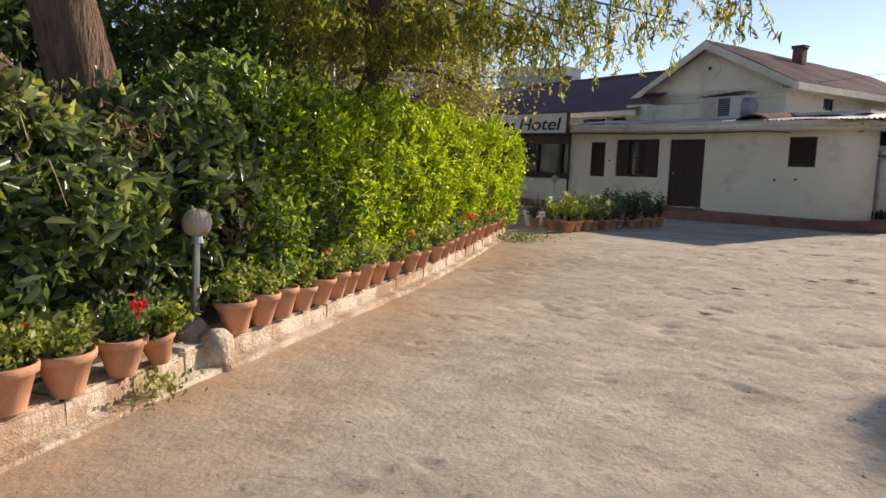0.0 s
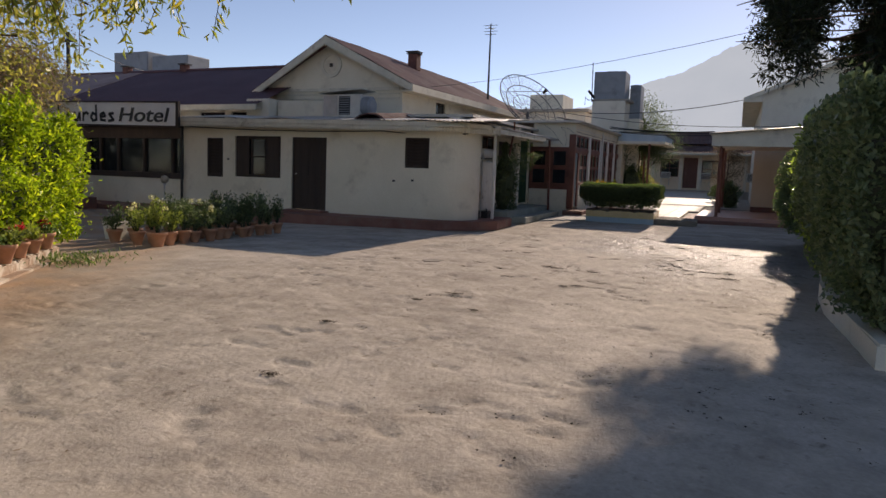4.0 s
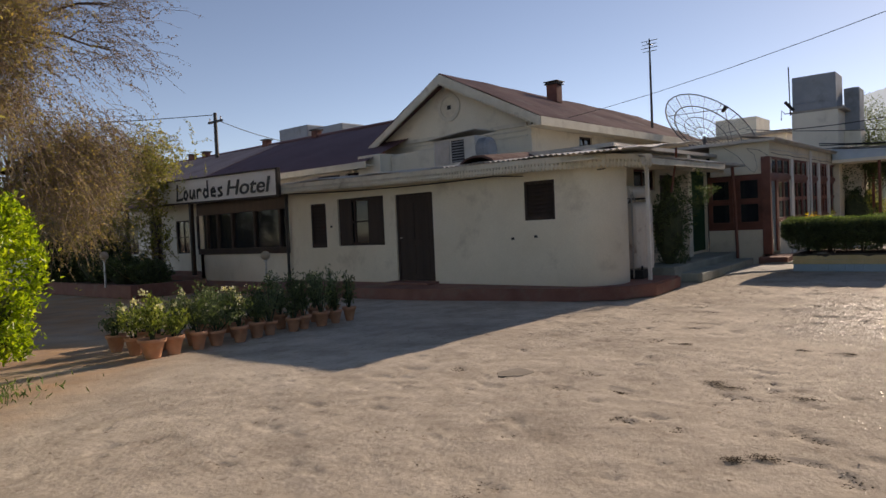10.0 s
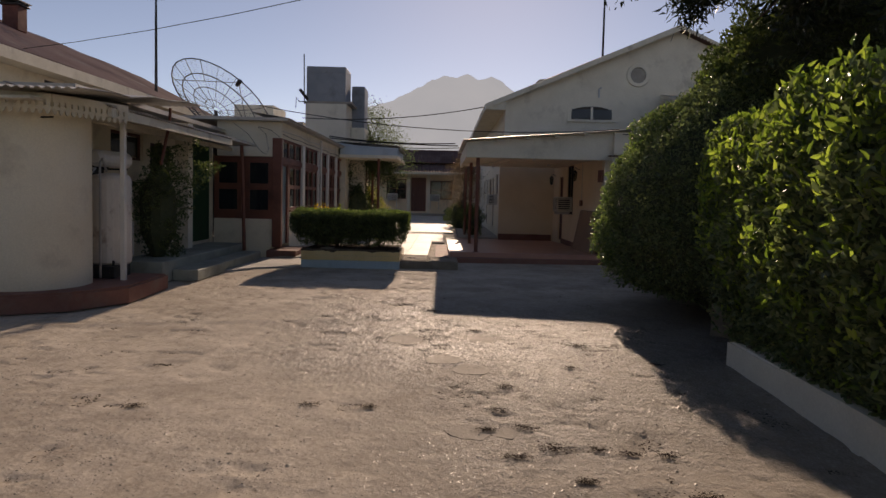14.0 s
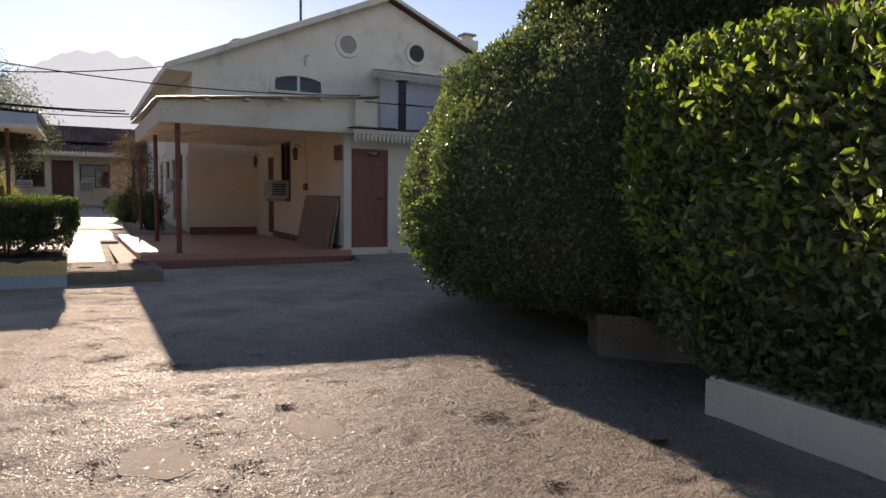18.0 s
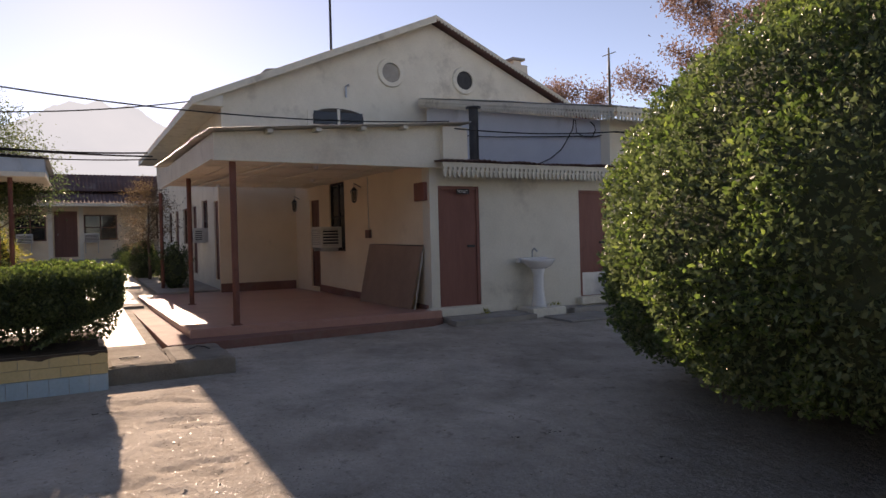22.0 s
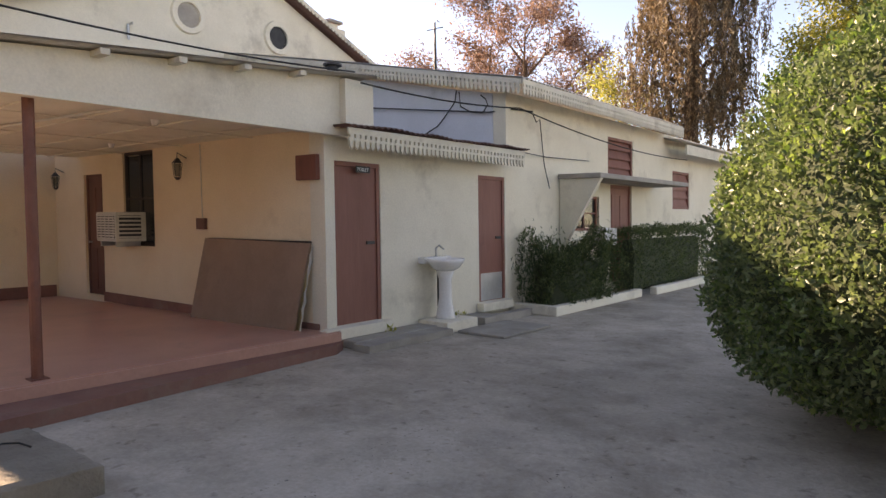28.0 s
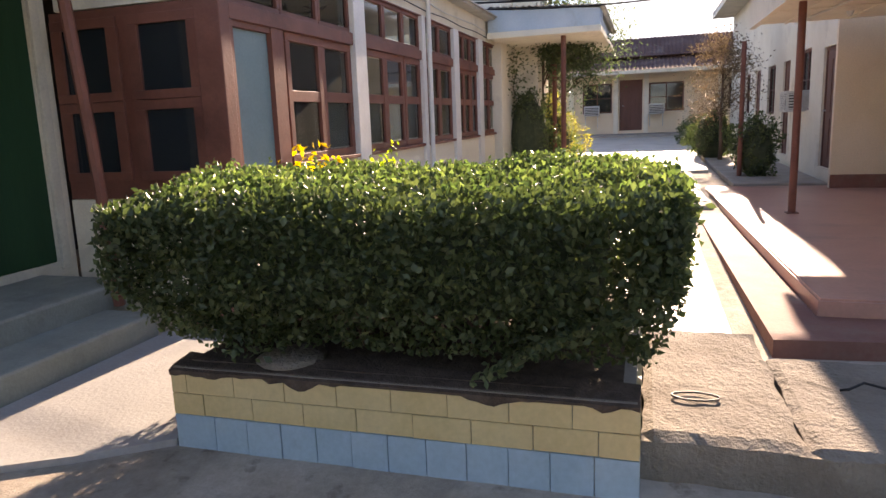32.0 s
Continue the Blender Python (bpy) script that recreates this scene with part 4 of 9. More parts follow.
def build_mountains():
    ridge = [(-60, 0.02), (-40, 0.06), (-30, 0.075), (-20, 0.09), (-14, 0.115), (-9, 0.145), (-6.0, 0.175), (-5.0, 0.186), (-3.8, 0.199), (-3.2, 0.195), (-2.5, 0.195), (-1.8, 0.2015), (-0.6, 0.195), (0.0, 0.1975), (0.7, 0.1955), (1.3, 0.192), (2.0, 0.184), (3.2, 0.173), (4.5, 0.161), (6.9, 0.148), (8.5, 0.138), (11, 0.115), (16, 0.10), (22, 0.095), (30, 0.06), (45, 0.05), (70, 0.03)]
    bm = bmesh.new()
    rows = []
    steps = 520
    for k in range(steps + 1):
        a = -60 + 130 * k / steps
        for (a0, h0), (a1, h1) in zip(ridge, ridge[1:]):
            if a0 <= a <= a1:
                h = h0 + (h1 - h0) * (a - a0) / (a1 - a0)
        h += 0.0022 * noise.noise((a * 1.1, 1.5, 0)) + 0.0016 * noise.noise((a * 3.3, 4.5, 0)) + 0.0008 * noise.noise((a * 8.0, 2.5, 0))
        d, r = 2600.0, radians(a)
        rows.append([bm.verts.new((10 + q * d * math.cos(r), 2 + q * d * math.sin(r), z)) for q, z in ((0.75, -30), (0.85, max(h, 0.01) * d * 0.42), (1.0, max(h, 0.01) * d), (1.2, -30))])
    for a, b in zip(rows, rows[1:]):
        for j in range(3):
            bm.faces.new((a[j], a[j + 1], b[j + 1], b[j]))
    # glows by itself, the distance haze is in its colour
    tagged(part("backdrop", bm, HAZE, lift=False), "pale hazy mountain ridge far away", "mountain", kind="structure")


build_ground()
build_mountains()


# ---- the annex with the curved corner ----
AF = Face(16.63, 0, 0, 1, -1, 0)


def build_annex():
    e = thing("annex_house", 18.5, 11.0, "cream plastered low house with curved corner and maroon tin roof", "house")
    holes = [(14.46, 15.07, 1.11, 2.26), (12.36, 14.0, 1.14, 2.33), (10.81, 11.97, 0.16, 2.31), (7.68, 8.38, 1.55, 2.33)]
    bm = wall_mesh(AF, 7.35, 16.0, 0.0, 2.66, 0.25, holes)
    part("front_wall", bm, PLASTER, e)
    cb = bmesh.new()
    ring = []
    for k in range(17):
        a = radians(180 + 112 * k / 16)
        ring.append([cb.verts.new((17.38 + r * math.cos(a), 7.35 + r * math.sin(a), z)) for r, z in ((0.75, 0), (0.75, 2.62), (0.5, 2.62), (0.5, 0))])
    for r0, r1 in zip(ring, ring[1:]):
        for j in range(4):
            cb.faces.new((r0[j], r1[j], r1[(j + 1) % 4], r0[(j + 1) % 4]))
    cb.faces.new(ring[0])
    cb.faces.new(list(reversed(ring[-1])))
    part("corner_wall", cb, PLASTER, e, smooth=False)
    part("return_wall", box(17.42, 17.655, 6.64, 7.3, 0, 2.62), PLASTER, e)
    part("side_wall", wall_mesh(Face(0, 7.3, 1, 0, 0, -1), 17.66, 24.42, 0, 2.95, 0.25, [(19.5, 20.7, 2.08, 2.56), (21.0, 22.0, 0.45, 2.45), (22.75, 24.25, 0.42, 2.62)]), PLASTER, e)
    window(Face(0, 7.3, 1, 0, 0, -1), 19.5, 20.7, 2.08, 2.56, e, BROWN, 2, 1, 0.05)
    # plinth
    outline = [(15.45, 16.0), (15.45, 12.2), (15.55, 10.6), (16.02, 8.5), (16.25, 7.2), (16.72, 6.45), (17.45, 6.03), (18.9, 6.1), (18.9, 7.28), (16.65, 7.28), (16.65, 16.0)]
    pb = bmesh.new()
    add_prism(pb, outline, lambda u, v, d: Vector((u, v, d)), 0.0, 0.24)
    bmesh.ops.bevel(pb, geom=[x for x in pb.edges if x.verts[0].co.z > 0.2 and x.verts[1].co.z > 0.2], offset=0.03, segments=2, affect="EDGES")
    part("plinth", pb, REDPLINTH, e, "oxide red painted masonry plinth")
    part("door_step", box(16.2, 16.62, 10.7, 12.05, 0.241, 0.29, 0.01), REDPLINTH, e)
    # openings
    w = shutter(AF, 14.46, 15.07, 1.11, 2.26, e, DARKWOOD, 11, "window")
    w = window(AF, 12.36, 14.0, 1.14, 2.33, e, DARKWOOD, 3, 2, 0.05, 0.07, name="window")
    for u0, u1 in ((12.40, 12.86), (13.5, 13.96)):
        part("shutter_leaf", AF.box(u0, u1, -0.045, -0.012, 1.18, 2.29, 0.006), DARKWOOD, w)
    part("net_curtain", AF.box(12.9, 13.46, -0.26, -0.24, 1.2, 2.28), CURTAIN, w)
    plank_door(AF, 10.81, 11.97, 0.29, 2.31, e, DARKWOOD)
    shutter(AF, 7.68, 8.38, 1.55, 2.33, e, DARKWOOD, 8, "window")
    # small dark blocks on the plaster mark its holes and chips
    for u, z in ((8.65, 1.17), (8.1, 1.2), (14.22, 1.62)):
        part("wall_mark", AF.box(u, u + 0.07, -0.02, 0.012, z, z + 0.05), DARKMETAL, e)
    # lower roof
    part("low_roof", corrugated((16.18, 6.0, 2.72), (20.1, 6.0, 3.05), (16.18, 16.2, 2.86), 0.12, 0.016, 6, 0.05), TIN_GREY, e, "weathered corrugated tin roof sheets")
    part("fascia", scalloped((16.2, 16.3, 2.84), (16.2, 7.6, 2.72), 0.19, 0.075, 0.06, holes=True), FASCIA, e, "cream scalloped fascia board")
    part("fascia", scalloped((16.2, 7.6, 2.72), (16.55, 6.55, 2.70), 0.19, 0.075, 0.06, holes=True), FASCIA, e)
    part("fascia", scalloped((16.55, 6.55, 2.70), (17.4, 6.02, 2.68), 0.19, 0.075, 0.06, holes=True), FASCIA, e)
    part("soffit", box(16.22, 17.2, 6.6, 16.0, 2.60, 2.63), FASCIA, e)
    # gable house above
    G = Face(20.1, 0, 0, 1, -1, 0)
    gb = bmesh.new()
    add_prism(gb, [(10.3, 2.9), (15.6, 2.9), (15.6, 4.15), (12.98, 5.55), (10.3, 4.1)], lambda u, v, d: G.at(u, d, v), -0.25, 0)
    part("gable_wall", gb, PLASTER, e)
    part("gable_band", G.box(10.4, 15.5, 0.001, 0.05, 3.98, 4.08), FASCIA, e)
    vb = bmesh.new()
    for r0, r1, n0, n1 in ((0.30, 0.40, 0.001, 0.04),):
        ring = []
        for k in range(24):
            a = 2 * math.pi * k / 24
            ring.append([vb.verts.new(G.at(12.98 + r * math.cos(a), n, 4.84 + r * math.sin(a))) for r, n in ((r0, n0), (r1, n0), (r1, n1), (r0, n1))])
        for k in range(24):
            for j in range(4):
                vb.faces.new((ring[k][j], ring[k][(j + 1) % 4], ring[(k + 1) % 24][(j + 1) % 4], ring[(k + 1) % 24][j]))
    part("gable_vent", vb, FASCIA, e)
    # a dark block on the wall stands for the shade in the vent
    part("vent_shade", G.box(12.93, 13.05, 0.0, 0.012, 4.78, 4.9), DARKMETAL, e)
    part("gable_side_wall", wall_mesh(Face(0, 10.3, 1, 0, 0, -1), 20.36, 33.0, 2.6, 4.1, 0.25, [(22.7, 23.5, 3.45, 3.85)]), PLASTER, e)
    window(Face(0, 10.3, 1, 0, 0, -1), 22.7, 23.5, 3.45, 3.85, e, DARKWOOD, 2, 1, 0.05)
    part("gable_roof", corrugated((20.0 - 0.3, 12.98, 5.74), (20.0 - 0.3, 9.80, 4.14), (33.2, 12.98, 5.66), 0.12, 0.016, 4, 0.03), TIN_RED, e, "faded maroon corrugated tin")
    part("gable_roof", corrugated((20.0 - 0.3, 12.98, 5.74), (20.0 - 0.3, 15.95, 4.00), (33.2, 12.98, 5.66), 0.12, 0.016, 4, 0.03), TIN_RED, e)
    for y1, z1 in ((9.80, 4.14), (15.95, 4.00)):
        bb = bmesh.new()
        add_prism(bb, [(12.98, 5.72), (y1, z1 - 0.02), (y1, z1 - 0.24), (12.98, 5.46)], lambda u, v, d: Vector((d, u, v)), 19.69, 19.74)
        part("bargeboard", bb, FASCIA, e)
        part("barge_fringe", scalloped((19.665, 12.98, 5.50), (19.665, y1, z1 - 0.20), 0.03, 0.10, 0.06), FASCIA, e)
    part("eave_board", box(19.76, 33.2, 9.78, 9.82, 3.9, 4.12), FASCIA, e)
    part("eave_soffit", box(19.8, 33.1, 9.83, 10.3, 3.92, 3.95), FASCIA, e)
    ch = part("chimney", box(24.60, 24.98, 12.06, 12.44, 5.3, 5.90, 0.02), CHIMNEY, e, "sooty red brick chimney")
    part("chimney_cap", box(24.55, 25.03, 12.01, 12.49, 5.90, 5.935, 0.01), DARKMETAL, ch)
    for k in range(4):
        part("chimney_post", box(24.58 + 0.38 * (k % 2), 24.62 + 0.38 * (k % 2), 12.04 + 0.38 * (k // 2), 12.08 + 0.38 * (k // 2), 5.935, 5.985), DARKMETAL, ch)
    part("chimney_lid", box(24.53, 25.05, 11.99, 12.51, 5.985, 6.01), DARKMETAL, ch)
    # a rolled ridge sheet that lies loose at the end of the low roof
    rl = bmesh.new()
    add_prism(rl, [(9.75, 0.0), (9.6, 0.10), (9.35, 0.15), (9.1, 0.13), (8.9, 0.05), (8.86, 0.0), (8.95, 0.02), (9.15, 0.095), (9.35, 0.115), (9.55, 0.075), (9.68, 0.0)], lambda u, v, d: Vector((d, u, 2.80 + v + 0.08 * (d - 16.3))), 16.3, 18.4)
    part("loose_sheet", rl, TIN_OLD, e, "rolled dull plum ridge sheet")
    # moulded bands that run across the gable
    for z in (3.72, 3.86):
        part("gable_band", G.box(10.4, 15.5, 0.001, 0.03, z, z + 0.035), FASCIA, e)
    part("parapet_block", box(18.6, 19.6, 14.35, 15.25, 2.95, 3.62, 0.02), WHITE_WALL, e)
    part("parapet_block", box(19.0, 20.0, 12.2, 14.3, 2.98, 3.58, 0.02), PLASTER, e)
    # lean-to awning along the side
    aw = part("awning_roof", corrugated((17.1, 7.5, 2.92), (17.1, 6.08, 2.64), (22.1, 7.5, 2.92), 0.10, 0.014, 3, 0.03), TIN_GREY, e, "pale corrugated awning over the side door")
    part("awning_beam", box(17.12, 22.1, 6.10, 6.14, 2.50, 2.62), FASCIA, e)
    part("awning_flat", box(22.11, 24.0, 6.15, 7.29, 2.62, 2.68), TIN_GREY, e)
    part("awning_beam", box(17.7, 24.0, 6.70, 6.78, 2.50, 2.58), FASCIA, e)
    post = part("awning_post", box(17.95, 18.02, 6.33, 6.40, 0.24, 2.62, 0.008), ENAMEL, e, "white painted square post")
    bp = bmesh.new()
    add_tube(bp, [(23.86, 6.37, 0.2), (23.80, 6.38, 1.4), (23.71, 6.40, 2.62)], 0.042, 8)
    part("awning_pole", bp, RUST, e, "rust brown slanted steel pole")
    part("awning_stay", tube([(19.4, 6.42, 1.98), (19.75, 6.42, 2.72), (19.85, 6.45, 2.95)], 0.025, 8), RUST, e, "short bent steel stay")
    part("pillar", box(22.15, 22.4, 7.02, 7.299, 0.36, 2.95, 0.01), WHITE_WALL, e)
    part("inner_door", box(21.0, 22.0, 7.35, 7.39, 0.45, 2.45), DARKWOOD, e)
    part("green_door", box(22.75, 24.25, 7.33, 7.37, 0.37, 2.62), GREENPAINT, e, "bottle green curtained doorway")
    part("back_roof", box(17.9, 24.6, 7.0, 10.3, 2.96, 3.04), TIN_GREY, e)
    # steps to the side doors
    part("side_step", box(19.4, 24.05, 6.40, 7.29, 0.0, 0.36, 0.02), GREENWASH, e, "pale green washed cement step")
    part("side_step", box(19.8, 23.75, 5.95, 6.399, 0.0, 0.2, 0.02), GREENWASH, e, "pale green washed cement step")
    part("door_frame", box(24.256, 24.34, 7.27, 7.40, 0.36, 2.70, 0.006), FASCIA, e)


build_annex()


# ---- the long house with the plum roof, the bay and the name board ----
def build_long_house():
    e = thing("long_house", 22, 24, "long low house under a plum tin roof", "house")
    F = Face(19.0, 0, 0, 1, -1, 0)
    holes = [(15.3, 16.2, 2.85, 3.22), (16.5, 17.6, 2.85, 3.22), (21.3, 22.4, 0.25, 2.35), (23.4, 24.4, 0.9, 2.2), (25.4, 26.4, 0.9, 2.2), (27.5, 28.5, 0.25, 2.3), (29.6, 30.8, 0.9, 2.2), (32.5, 33.6, 0.9, 2.2), (36, 37.2, 0.9, 2.2), (40, 41, 0.25, 2.3), (44, 45.2, 0.9, 2.2)]
    part("front_wall", wall_mesh(F, 14.6, 64, 0, 3.4, 0.25, holes), WHITE_WALL, e)
    for u0, u1, z0, z1 in holes:
        if z0 < 0.5:
            plank_door(F, u0, u1, z0, z1, e, DARKWOOD)
        else:
            window(F, u0, u1, z0, z1, e, DARKWOOD, 2, 1 if z1 - z0 < 0.6 else 2, 0.06)
    part("roof", corrugated((23, 14.6, 5.3), (18.3, 14.6, 3.42), (23, 24.6, 5.3), 0.13, 0.016, 4, 0.02), TIN_PURPLE, e, "plum painted corrugated tin")
    part("roof", corrugated((23, 24.6, 5.32), (18.3, 24.6, 3.44), (23, 64, 5.32), 0.13, 0.016, 4, 0.02), TIN_PINK, e, "sun bleached pinkish corrugated tin")
    part("roof", corrugated((23, 14.6, 5.3), (27.7, 14.6, 3.42), (23, 64, 5.3), 0.13, 0.016, 3), TIN_PURPLE, e)
    part("eave_board", box(18.26, 18.3, 14.6, 64, 3.24, 3.42), FASCIA, e)
    part("eave_soffit", box(18.3, 19.0, 14.6, 64, 3.3, 3.33), FASCIA, e)
    part("ridge_cap", tube([(23, 14.6, 5.33), (23, 64, 5.33)], 0.07, 8), TIN_PURPLE, e)
    for y in (22.1, 25.45, 30.35, 31.6):
        c = part("chimney", box(22.85, 23.15, y, y + 0.3, 5.1, 5.56, 0.02), CHIMNEY, e)
        part("chimney_cap", box(22.8, 23.2, y - 0.05, y + 0.35, 5.56, 5.61), DARKMETAL, c)
    # verandah beside the bay
    part("plinth", box(17.2, 18.99, 20.9, 34, 0, 0.22, 0.02), REDPLINTH, e)
    for y in (22.6, 25.0, 27.4):
        part("verandah_post", box(17.5, 17.62, y, y + 0.12, 0.22, 2.9), DARKWOOD, e)
    part("verandah_roof", corrugated((18.9, 20.9, 3.1), (17.2, 20.9, 2.75), (18.9, 30, 3.1), 0.13, 0.016, 2), TIN_RED, e)
    part("verandah_beam", box(17.5, 17.62, 20.9, 30, 2.72, 2.80), DARKWOOD, e)

    b = thing("window_bay", 17.5, 18.4, "white dining room bay with a dark timber window band", "house")
    B = Face(16.75, 0, 0, 1, -1, 0)
    part("low_wall", B.box(16.02, 20.8, -0.22, 0, 0, 0.98), WHITE_WALL, b)
    part("side_wall", box(16.75, 18.99, 20.6, 20.8, 0, 2.6), WHITE_WALL, b)
    part("bay_roof", box(16.4, 19.0, 16.02, 20.95, 2.62, 2.72), TIN_GREY, b)
    part("sill_band", B.box(16.02, 20.85, -0.12, 0.05, 0.98, 1.16, 0.01), DARKWOOD, b)
    part("head_band", B.box(16.02, 20.85, -0.12, 0.05, 2.22, 2.61, 0.01), DARKWOOD, b)
    cuts = [16.02, 16.55, 17.75, 18.9, 19.7, 20.3, 20.85]
    for u in cuts:
        part("window_post", B.box(u - 0.05, u + 0.05, -0.1, 0.04, 1.16, 2.22), DARKWOOD, b)
    for u0, u1 in zip(cuts, cuts[1:]):
        part("pane", B.box(u0 + 0.05, u1 - 0.05, -0.045, -0.04, 1.16, 2.22), DARKGLASS, b)
    for u0, u1 in ((17.05, 17.35), (18.05, 18.35), (18.6, 18.8), (19.25, 19.6), (19.95, 20.25)):
        part("curtain", B.box(u0, u1, -0.35, -0.31, 1.1, 2.25), CURTAIN, b)
    # coloured dark so that the dining room looks unlit
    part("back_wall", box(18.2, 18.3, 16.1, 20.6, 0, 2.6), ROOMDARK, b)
    part("drain_pipe", tube([(16.55, 16.0, 0.2), (16.55, 16.0, 2.6)], 0.04, 8), DARKMETAL, b)
    w = part("entrance_step", box(15.6, 16.74, 16.1, 20.8, 0, 0.16, 0.02), REDPLINTH, b)


build_long_house()


def build_name_board():
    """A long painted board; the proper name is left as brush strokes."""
    S = Face(16.08, 15.78, 0, 1, -1, 0)
    e = thing("name_board", 16.1, 18.7, "long white hotel name board with black brush lettering", "sign")
    part("board", S.box(0, 6.36, -0.05, 0, 2.57, 3.25), SIGNWHITE, e)
    fb = bmesh.new()
    for a, b, c, d in ((-0.10, 6.40, 2.52, 2.57), (-0.10, 6.40, 3.25, 3.29), (-0.10, 0, 2.57, 3.25), (6.36, 6.40, 2.57, 3.25)):
        S.add(fb, a, b, -0.06, 0.03, c, d)
    part("frame", fb, DARKWOOD, e)
    cu = bpy.data.curves.new("hotel_word", "FONT")
    cu.body, cu.size, cu.extrude, cu.shear, cu.offset = "Hotel", 0.60, 0.006, 0.18, 0.007
    tmp = bpy.data.objects.new("hotel_word", cu)
    me = bpy.data.meshes.new_from_object(tmp)
    bpy.data.objects.remove(tmp)
    me.materials.append(BLACKPAINT)
    # letters run from high y to low y, seen from the yard
    ob = new("lettering", me)
    m = Matrix(((0, 0, -1, 16.066), (-1.5, 0, 0, 15.78 + 2.40), (0, 1, 0, 2.68), (0, 0, 0, 1)))
    me.transform(m)
    for v in me.vertices:
        v.co.z += rise(v.co.x)
    ob.parent = e
    ob.matrix_parent_inverse = Matrix.Translation(-e.location)
    strokes = [[(0.05, 0.62), (0.02, 0.1), (0.0, 0.02), (0.3, 0.06)], [(0.42, 0.3), (0.38, 0.1), (0.5, 0.04), (0.58, 0.2), (0.5, 0.36), (0.42, 0.3)], [(0.72, 0.38), (0.7, 0.1), (0.82, 0.06), (0.92, 0.36), (0.94, 0.06)], [(1.08, 0.38), (1.07, 0.06)], [(1.08, 0.3), (1.2, 0.38), (1.27, 0.32)], [(1.58, 0.66), (1.6, 0.08)], [(1.58, 0.3), (1.45, 0.36), (1.38, 0.2), (1.46, 0.06), (1.6, 0.1)], [(1.75, 0.22), (1.95, 0.24), (1.88, 0.38), (1.77, 0.3), (1.78, 0.1), (1.95, 0.08)], [(2.26, 0.36), (2.1, 0.33), (2.2, 0.2), (2.27, 0.1), (2.08, 0.06)]]
    for st in strokes:
        sb = bmesh.new()
        pts = [S.at(5.12 - 1.12 * u, 0.006, 2.63 + v * 0.80) for u, v in st]
        for p, q in zip(pts, pts[1:]):
            d = (q - p).normalized()
            s = Vector((0, -d.z, d.y)) * 0.042
            p, q = p - d * 0.02, q + d * 0.02
            lo = [sb.verts.new(v) for v in (p - s, q - s, q + s, p + s)]
            hi = [sb.verts.new(v.co + Vector((-0.006, 0, 0))) for v in lo]
            sb.faces.new(hi)
            for k in range(4):
                sb.faces.new((lo[k], lo[(k + 1) % 4], hi[(k + 1) % 4], hi[k]))
        part("brush_stroke", sb, BLACKPAINT, e)
    for u in (0.3, 3.0, 5.8):
        part("bracket", S.box(u, u + 0.05, -0.66, -0.06, 2.6, 2.66), DARKMETAL, e)
    e.rotation_euler = (radians(0.8), 0, 0)
    e.location.z += 0.045


build_name_board()


# ---- the glazed passage ----
GF = Face(0, 5.75, 1, 0, 0, -1)


